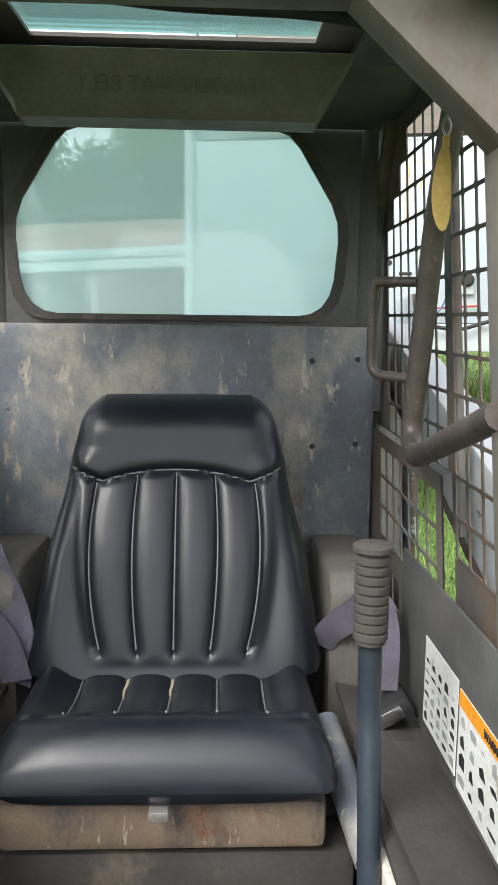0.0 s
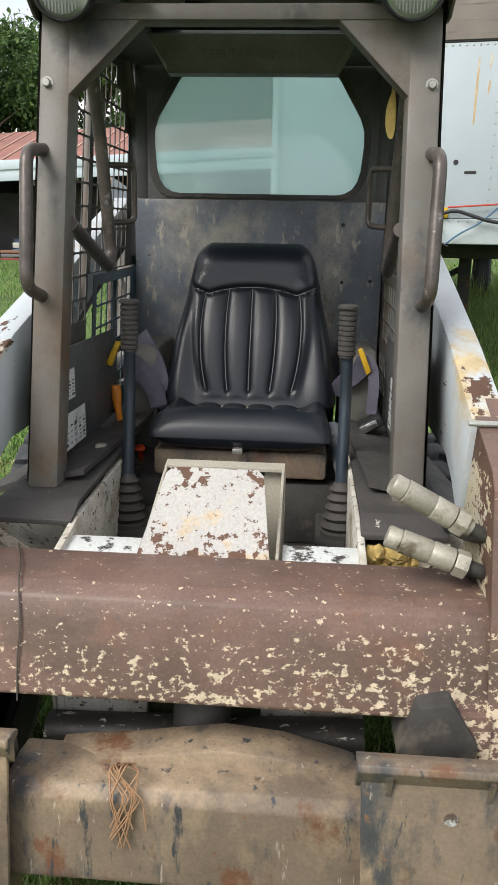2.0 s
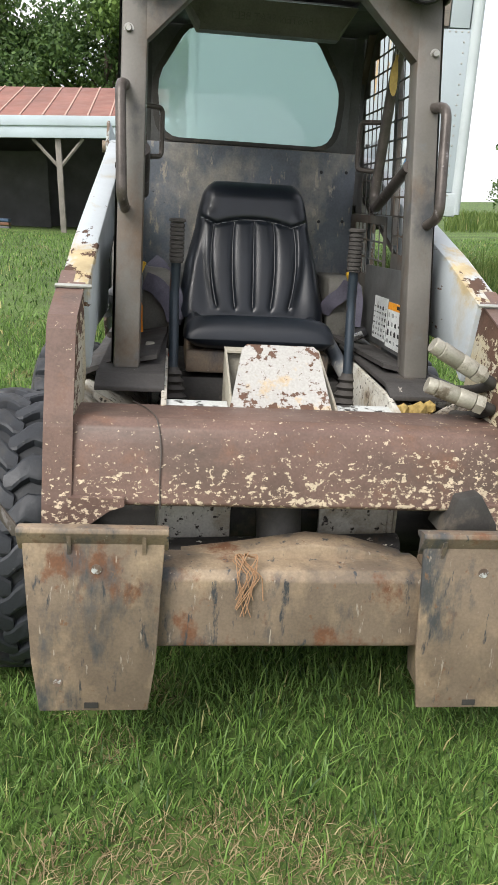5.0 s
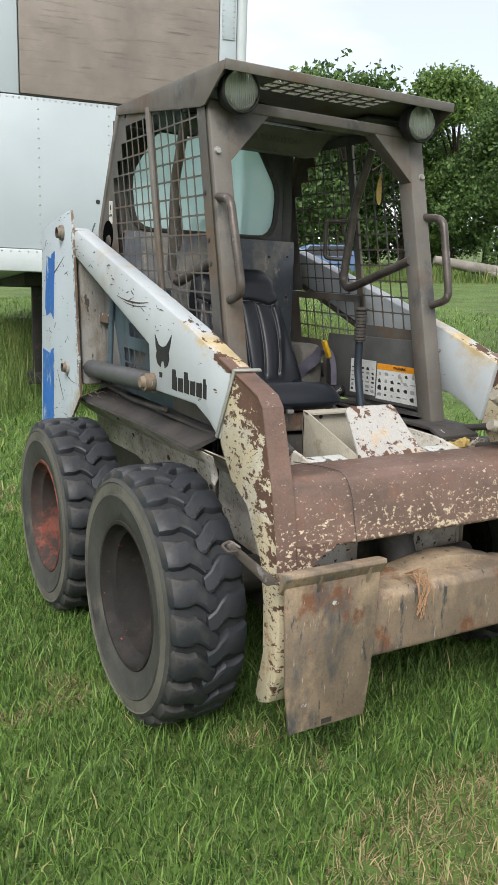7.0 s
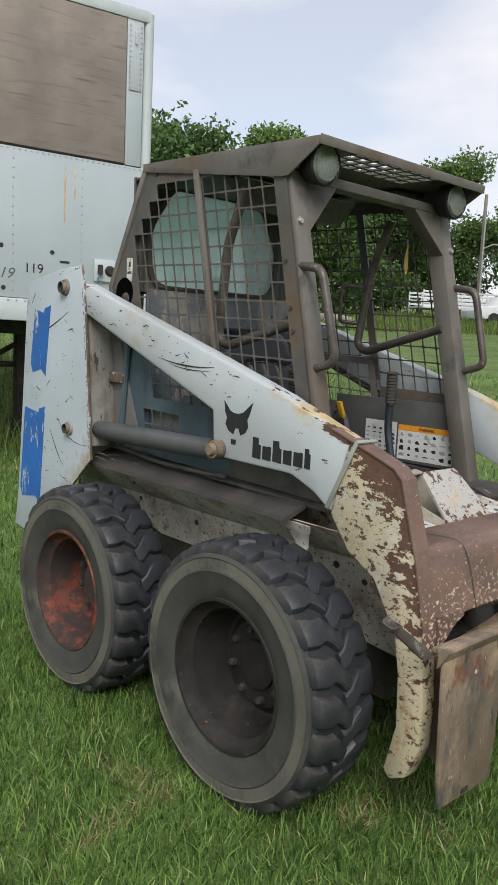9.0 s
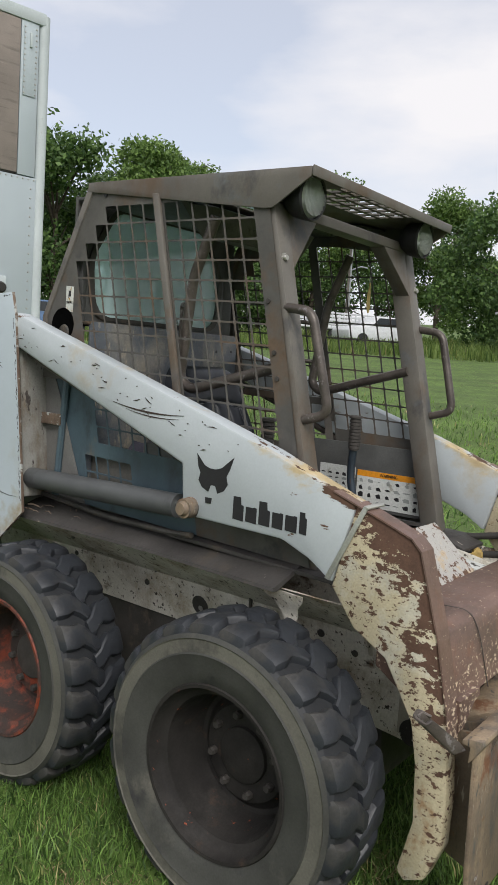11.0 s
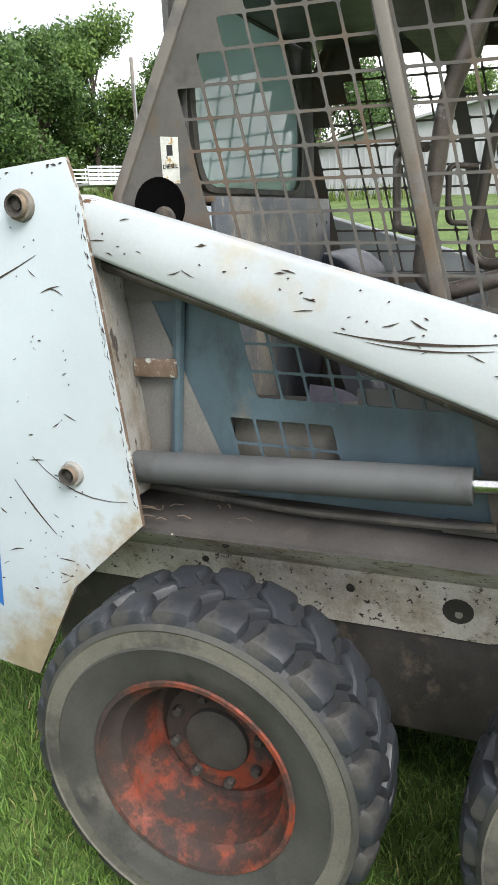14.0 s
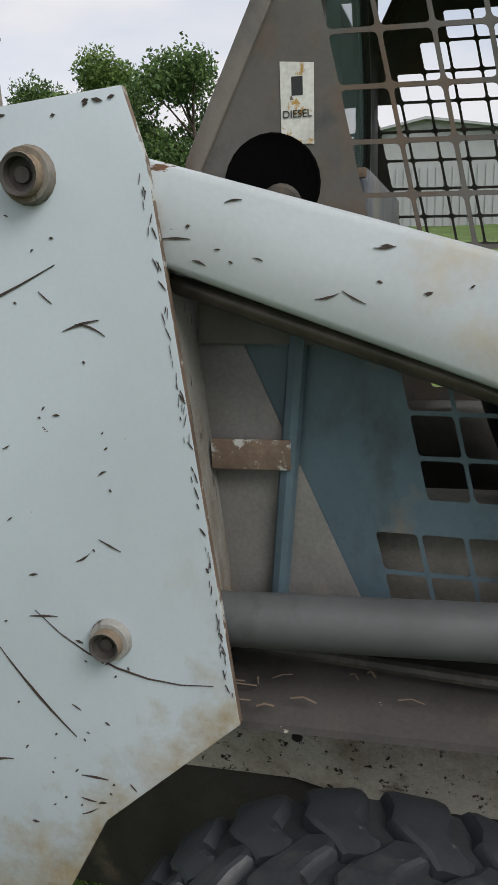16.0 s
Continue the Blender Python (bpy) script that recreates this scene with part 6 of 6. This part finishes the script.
rib_me = bpy.data.meshes.new("rib")
bm = box(B(), -0.04, 0.0, -0.04, 0.04, -0.4, 2.65, 0.0)
bm.to_mesh(rib_me), bm.free()
rib_me.materials.append(M_RIB)
for i in range(62):
    put("rib", rib_me, shed, (sx0, sy0 + 0.2 + i * 0.33, sz))

pole = thing("utility_pole", (44.5, 27.0, ground_z(44.5, 27)), "grey wooden utility pole by the trees", "utility pole")
part("pole", tube(B(), [(44.5, 27, 3.0), (44.5, 27, 11.8)], [0.16, 0.11], 10), M_OLDWOOD, pole)
part("conduit", tube(B(), [(44.3, 26.8, 3.0), (44.3, 26.8, 10.4)], 0.05, 8), M_RIB, pole)
part("lamp_arm", tube(B(), [(44.5, 26.9, 8.3), (44.9, 26.4, 8.6), (45.2, 26.0, 8.5)], 0.04, 6, 0.2), M_RIB, pole)

M_VANWHITE = plain("white_enamel", (0.60, 0.62, 0.64), 0.4)
px, py = 39.0, 24.4
pz = ground_z(px, py)
stock = thing("flatbed_trailer", (px, py, pz), "white railed flatbed trailer parked by the trees", "trailer")
part("deck", box(B(), px - 3.2, px + 3.2, py - 1.1, py + 1.1, pz + 0.75, pz + 0.9, 0.02), M_VANWHITE, stock)
for k in range(4):
    for y in (py - 1.08, py + 1.08):
        part("rail", box(B(), px - 3.2, px + 3.2, y - 0.03, y + 0.03, pz + 1.0 + k * 0.22, pz + 1.1 + k * 0.22, 0.01), M_VANWHITE, stock)
for k in range(9):
    for y in (py - 1.08, py + 1.08):
        part("stake", box(B(), px - 3.2 + k * 0.8 - 0.03, px - 3.2 + k * 0.8 + 0.03, y - 0.04, y + 0.04, pz + 0.8, pz + 1.8, 0.01), M_VANWHITE, stock)
for dx in (-0.6, 0.5):
    for y in (py - 1.0, py + 1.0):
        part("wheel", lathe(B(), [(0, 0.1), (0.2, 0.1), (0.38, 0.09), (0.38, -0.09), (0.2, -0.1), (0, -0.1)], along((px + dx, y, pz + 0.38), (0, 1, 0)), 20), M_INK, stock)
stock.rotation_euler = (0, 0, radians(-32))


def parked_car(name, x, y, turn, paint, label):
    z = ground_z(x, y)
    car = thing(name, (x, y, z), label, "car")
    body = prism(B(), [(-2.25, 0.35), (-2.3, 0.8), (-2.1, 1.0), (-1.0, 1.08), (-0.45, 1.62), (1.5, 1.68), (2.1, 1.15), (2.3, 0.9), (2.28, 0.35)], -0.88, 0.88, "y", 0.06)
    body.transform(Matrix.Translation((x, y, z)))
    part("body", body, paint, car)
    for sy in (-0.885, 0.885):
        win = prism(B(), [(-0.8, 1.1), (-0.38, 1.55), (1.4, 1.60), (1.85, 1.14)], sy - 0.004, sy + 0.004, "y")
        win.transform(Matrix.Translation((x, y, z)))
        part("window", win, M_CARGLASS, car)
    for wx in (-1.4, 1.4):
        for sy in (-0.85, 0.85):
            part("wheel", lathe(B(), [(0, 0.1), (0.2, 0.1), (0.34, 0.09), (0.34, -0.09), (0, -0.1)], along((x + wx, y + sy, z + 0.34), (0, 1, 0)), 20), M_INK, car)
    car.rotation_euler = (0, 0, radians(turn))
    return car


M_CARGLASS = plain("dark_car_glass", (0.03, 0.035, 0.04), 0.08)
parked_car("parked_car", 20.5, 30.5, -20, plain("blue_car_paint", (0.10, 0.17, 0.30), 0.3), "blue hatchback parked in tall grass")
parked_car("parked_van", 35.9, 19.9, -25, M_VANWHITE, "white vehicle parked in tall grass")
# felled log at the field's edge
lx, ly = 23.5, 22.5
lz = ground_z(lx, ly)
lg = thing("log", (lx, ly, lz), "grey fallen log in the weeds", "log")
part("log_body", tube(B(), [(lx - 1.6, ly + 0.8, lz + 0.9), (lx, ly, lz + 0.6), (lx + 1.8, ly - 0.9, lz + 0.4)], [0.18, 0.26, 0.22], 10), M_OLDWOOD, lg)
part("branch", tube(B(), [(lx + 0.2, ly, lz + 0.6), (lx + 0.9, ly - 0.9, lz + 0.2), (lx + 1.3, ly - 1.2, lz)], [0.12, 0.09, 0.05], 8), M_OLDWOOD, lg)

# ---- small things on the loader ----
# warning labels on the side walls
def label_plate(sx, y0, y1, z0, z1, head, rows_, cols, seed):
    """A printed label on the inside of a side wall: its pictures and lines are plain bars."""
    xa = sx * 0.3955
    lb = part("warning_label", box(B(), xa, xa - sx * 0.0012, y0, y1, z0, z1, 0.0), M_LABEL, loader, "scuffed white warning label")
    if head:
        part("header", box(B(), xa - sx * 0.0012, xa - sx * 0.0018, y0, y1, z1 - 0.022, z1, 0.0), M_YELLOW_LABEL, lb, "orange header strip")
        lettering("heading", "WARNING", 0.015, pose(xa - sx * 0.0025, (y0 + y1) / 2, z1 - 0.011, 90, 0, -90 * sx), M_INK, loader)
    rl = random.Random(seed)
    cw, ch = (y1 - y0) / cols, (z1 - z0 - 0.03) / rows_
    for i in range(rows_):
        for j in range(cols):
            cy, cz = y0 + (j + 0.5) * cw, z0 + 0.006 + (i + 0.5) * ch
            w, h = cw * rl.uniform(0.18, 0.40), ch * rl.uniform(0.08, 0.38)
            bm = prism(B(), [(cy - w, cz - h), (cy + w * rl.uniform(0.3, 1), cz - h), (cy + w, cz + h * 0.3), (cy + w * rl.uniform(-0.4, 0.6), cz + h), (cy - w * rl.uniform(0.2, 1), cz + h * 0.7)], xa - sx * 0.0012, xa - sx * 0.0018, "x")
            part("print_bar", bm, M_INK if rl.random() < 0.45 else M_PRINT, lb)


M_YELLOW_LABEL = plain("orange_label_print", (0.75, 0.30, 0.02), 0.5)
M_PRINT = plain("grey_print", (0.30, 0.32, 0.31), 0.6)
label_plate(1, -0.10, 0.163, 0.872, 1.008, True, 4, 7, 1)
label_plate(1, 0.172, 0.33, 0.88, 1.014, False, 6, 5, 2)
label_plate(-1, 0.0, 0.10, 0.86, 0.948, False, 4, 3, 3)
label_plate(-1, 0.03, 0.09, 0.98, 1.052, False, 5, 2, 4)
label_plate(-1, 0.103, 0.17, 0.86, 0.948, False, 6, 2, 5)

# faded label on the cab's rear corner
lb = part("fuel_label", prism(B(), [(0.887, 1.602), (0.848, 1.598), (0.849, 1.512), (0.887, 1.514)], -0.4264, -0.4254, "x"), M_FADED := material("faded_label", (0.55, 0.56, 0.52), 0.6, 0, 0.2, 12.0, bump=0.1, layers=[((0.42, 0.25, 0.06), (34, 34, 34), 0.56, 0.04, 0.7), ((0.12, 0.09, 0.07), (46, 46, 46), 0.66, 0.03, 0.8)]), loader, "peeling white fuel label")
lettering("fuel_word", "DIESEL", 0.0115, pose(-0.4268, 0.868, 1.545, 90, 0, -90), M_INK, loader)
part("label_pump", box(B(), -0.4268, -0.4262, 0.861, 0.874, 1.565, 1.585, 0.0), M_INK, lb)

# raised lettering on the ceiling pad, reversed
pad_text = lettering("pad_lettering", "FASTEN SEAT BELT", 0.030, pose(0.0, 0.3485, 1.806, 104.0, 0, 0) @ Matrix.Scale(-1, 4, (1, 0, 0)), M_PAD, loader, "raised reversed lettering", 0.0012)

# brass tag hanging from the gusset
tagp = (0.337, 0.14, 1.715)
tg = part("key_ring", tube(B(), [(tagp[0], tagp[1], tagp[2]), (tagp[0] + 0.006, tagp[1], tagp[2] - 0.012), (tagp[0], tagp[1], tagp[2] - 0.026), (tagp[0] - 0.006, tagp[1], tagp[2] - 0.012), (tagp[0], tagp[1], tagp[2])], 0.0015, 6, 0.006), M_BOLT, loader)
part("brass_tag", prism(B(), [(tagp[0] + 0.015 * math.sin(a_ * math.pi / 10) * (0.75 + 0.25 * math.cos(a_ * math.pi / 10 + 2.2)), tagp[2] - 0.080 + 0.05 * math.cos(a_ * math.pi / 10)) for a_ in range(20)], tagp[1] - 0.001, tagp[1] + 0.001, "y"), M_BRASS, tg, "yellow oval plastic tag")
part("tag_clip", box(B(), tagp[0] - 0.004, tagp[0] + 0.004, tagp[1] - 0.002, tagp[1] + 0.002, tagp[2] - 0.036, tagp[2] - 0.022, 0.001), M_BRASS, tg)

# yellow clips, orange handle, red knob, cream handle
for x, sx in ((0.325, 1), (-0.375, -1)):
    part("yellow_clip", prism(B(), [(x - sx * 0.018, 1.075), (x - sx * 0.004, 1.08), (x + sx * 0.024, 1.015), (x + sx * 0.01, 1.005)], 0.40, 0.425, "y", 0.004), M_YELLOW, loader, "yellow plastic clip")
part("orange_handle", tube(B(), [(-0.385, 0.45, 0.945), (-0.383, 0.45, 0.925), (-0.38, 0.445, 0.885), (-0.37, 0.44, 0.83)], [0.012, 0.0155, 0.012, 0.007], 12), M_ORANGE, loader, "orange plastic handle")
part("red_knob", lathe(B(), [(0, 0.022), (0.012, 0.02), (0.016, 0.014), (0.012, 0.006), (0.007, 0.0), (0.006, -0.03)], along((-0.290, 0.34, 0.775), (0, -0.3, 1)), 16), M_RED, loader, "red pull knob")
part("cream_knob", box(B(), -0.345, -0.318, 0.07, 0.095, 0.825, 0.865, 0.006), M_COUPLER, loader, "cream lever knob")
part("park_lever", tube(B(), [(-0.33, 0.082, 0.57), (-0.33, 0.082, 0.83)], 0.006, 8), M_BAR, loader)


# seat belt straps and buckle
def strap(pts, w, nrm, th=0.002):
    bm = B()
    pts = fillet(pts, 0.06, 6)
    rows_ = []
    for i, p in enumerate(pts):
        d = (pts[min(i + 1, len(pts) - 1)] - pts[max(i - 1, 0)]).normalized()
        s_ = d.cross(Vector(nrm)).normalized() * w / 2
        q = s_.cross(d).normalized() * th
        rows_.append([p - s_, p + s_, p + s_ + q, p - s_ + q])
    return loft(bm, rows_)


part("seat_belt", strap([(-0.345, 0.62, 1.075), (-0.315, 0.54, 1.06), (-0.27, 0.50, 1.00), (-0.25, 0.47, 0.93), (-0.262, 0.475, 0.875)], 0.05, (-0.2, -0.9, 0.4)), M_BELT, loader, "purple-grey seat belt webbing")
part("belt_flap", strap([(-0.365, 0.50, 1.01), (-0.325, 0.47, 1.00), (-0.275, 0.465, 0.945), (-0.258, 0.46, 0.885)], 0.06, (-0.4, -0.8, 0.3)), M_BELT, loader)
part("seat_belt", strap([(0.33, 0.44, 1.05), (0.352, 0.42, 1.03), (0.358, 0.40, 0.98), (0.352, 0.385, 0.90)], 0.03, (0.1, -0.95, 0.2)), M_BELT, loader, "grey seat belt webbing")
part("belt_flap", strap([(0.255, 0.50, 0.93), (0.275, 0.48, 0.97), (0.315, 0.47, 1.00), (0.335, 0.46, 1.04)], 0.05, (0.2, -0.9, 0.3)), M_BELT, loader)
bk = part("belt_buckle", prism(B(), [(0.315, 0.872), (0.375, 0.905), (0.392, 0.878), (0.333, 0.845)], 0.35, 0.41, "y", 0.006), M_INK, loader, "black seat belt buckle with chrome face")
part("buckle_face", prism(B(), [(0.318, 0.868), (0.362, 0.893), (0.374, 0.874), (0.33, 0.848)], 0.346, 0.351, "y", 0.002), M_CHROME, bk)
# angled pipe beside the seat
part("side_pipe", tube(B(), [(0.245, 0.36, 0.86), (0.285, 0.16, 0.765)], 0.024, 16), M_WALL, loader)
M_TWIG = plain("grey_twig", (0.13, 0.10, 0.075), 0.9)
M_FOAM, M_STALK = plain("yellowed_foam", (0.42, 0.36, 0.26), 0.9), plain("dry_stalk", (0.34, 0.20, 0.11), 0.9)
# torn seat seam and straw tuft on the bar
for x, t0, t1 in ((-0.0735, 0.52, 0.76), (0.0, 0.50, 0.78)):
    pts = [(CX + x + 0.002 * math.sin(40 * t), 0.155 + 0.40 * t, cushion_z(x, t) + 0.001) for t in [t0 + (t1 - t0) * i / 6 for i in range(7)]]
    part("torn_seam", tube(B(), pts, [0.001, 0.002, 0.0035, 0.003, 0.0035, 0.0025, 0.001], 6), M_FOAM, seat, "torn seam with yellowed foam")
tuft = random.Random(9)
for i in range(14):
    a_ = tuft.uniform(-0.02, 0.02)
    part("straw_stalk", tube(B(), [(-0.105 + a_, -0.64, 0.512), (-0.10 + tuft.uniform(-0.03, 0.03), -0.68, 0.515 + tuft.uniform(0, 0.03)), (-0.095 + tuft.uniform(-0.03, 0.03), -0.697, 0.49), (-0.09 + tuft.uniform(-0.03, 0.03), -0.70, 0.44 - tuft.uniform(0, 0.05))], 0.0013, 4, 0.01), M_STALK, loader)

# scratches through the white paint of tail plates and arms
rs = random.Random(21)
M_SCRATCH = plain("dark_scratch", (0.05, 0.035, 0.028), 0.8)


def scratch(parent, x, y, z, length, ang, bend, w):
    pts = []
    for k in range(7):
        t_ = k / 6 - 0.5
        a_ = ang + bend * t_
        pts.append((y + math.cos(a_) * length * t_, z + math.sin(a_) * length * t_, w * (1.1 - abs(t_) * 1.9)))
    top = [(a, b + c) for a, b, c in pts]
    bot = [(a, b - c) for a, b, c in pts[::-1]]
    part("scratch", prism(B(), top + bot, x, x + (0.0012 if x > 0 else -0.0012), "x"), M_SCRATCH, parent, smooth=0)


for ob in [o for o in loader.children if o.name.startswith("tail_plate")]:
    sx = 1 if ob.data.vertices[0].co.x > 0 else -1
    for k in range(110 if sx < 0 else 20):
        scratch(ob, sx * 0.5402, rs.uniform(1.08, 1.50), rs.uniform(0.62, 1.48), 0.004 + 0.05 * rs.random() ** 5, rs.uniform(-0.9, 0.9), rs.uniform(-0.35, 0.35), rs.uniform(0.0007, 0.0018))
    for k in range(70 if sx < 0 else 10):     # chips along the worn front edge and the top
        t_ = rs.random()
        ey, ez = (0.940 + 0.073 * t_ + rs.uniform(0.002, 0.010), 0.83 + 0.65 * t_) if k % 10 else (1.045 + 0.16 * t_, 1.563 - 0.012 * t_ - rs.uniform(0.0, 0.012))
        scratch(ob, sx * 0.5402, ey, ez, rs.uniform(0.004, 0.016), 1.4 + rs.uniform(-0.5, 0.5) if k % 10 else rs.uniform(-0.4, 0.3), 0.0, rs.uniform(0.0008, 0.0022))
    scratch(ob, sx * 0.5402, 1.27, 1.33, 0.30, -0.35 * 1, 0.1, 0.0025)
    scratch(ob, sx * 0.5402, 1.22, 0.83, 0.16, 0.9, 0.1, 0.0028)
    scratch(ob, sx * 0.5402, 1.10, 0.88, 0.26, 0.35, 0.5, 0.0012)
for ob in [o for o in loader.children if o.name.startswith("loader_arm")]:
    sx = 1 if ob.data.vertices[0].co.x > 0 else -1
    for k in range(50 if sx < 0 else 14):
        y = rs.uniform(0.0, 1.0)
        zc = 1.20 + 0.31 * (y - 0.22) + rs.uniform(-0.045, 0.035)
        scratch(ob, sx * 0.5302, y, zc, 0.005 + 0.035 * rs.random() ** 4, rs.uniform(-0.4, 0.6), rs.uniform(-0.3, 0.3), rs.uniform(0.0008, 0.002))
    scratch(ob, sx * 0.5302, 0.36, 1.215, 0.30, 0.06, 0.15, 0.0028)
    scratch(ob, sx * 0.5302, 0.34, 1.203, 0.22, 0.06, 0.15, 0.0016)

# crumbling yellow foam under the right platform
fo = B()
for k in range(16):
    c_ = Vector((rs.uniform(0.30, 0.40), -0.33 + rs.uniform(-0.012, 0.012), rs.uniform(0.74, 0.79)))
    bmesh.ops.create_icosphere(fo, subdivisions=1, radius=rs.uniform(0.012, 0.026), matrix=Matrix.Translation(c_) @ Euler((rs.random() * 3, rs.random() * 3, 0)).to_matrix().to_4x4())
part("foam_filling", fo, material("rotten_yellow_foam", (0.42, 0.30, 0.10), 0.95, 0, 0.5, 30.0, bump=0.8, grain=60.0), loader, "crumbling yellow foam filling", kind="stuff")
# dead twigs and leaf litter on the fender shelf
for sx in (-1, 1):
    for k in range(12):
        y, x = rs.uniform(0.55, 1.03), sx * rs.uniform(0.43, 0.495)
        a_ = rs.uniform(0, 3.14)
        L_ = rs.uniform(0.02, 0.07)
        z = 0.832 - 0.30 * (abs(x) - 0.43) + 0.004
        part("twig", tube(B(), [(x, y, z), (x + 0.3 * L_ * math.cos(a_), y + 0.5 * L_ * math.sin(a_), z + 0.006), (x + 0.4 * L_ * math.cos(a_), y + L_ * math.sin(a_), z + 0.002)], rs.uniform(0.0008, 0.002), 5), M_TWIG, loader)
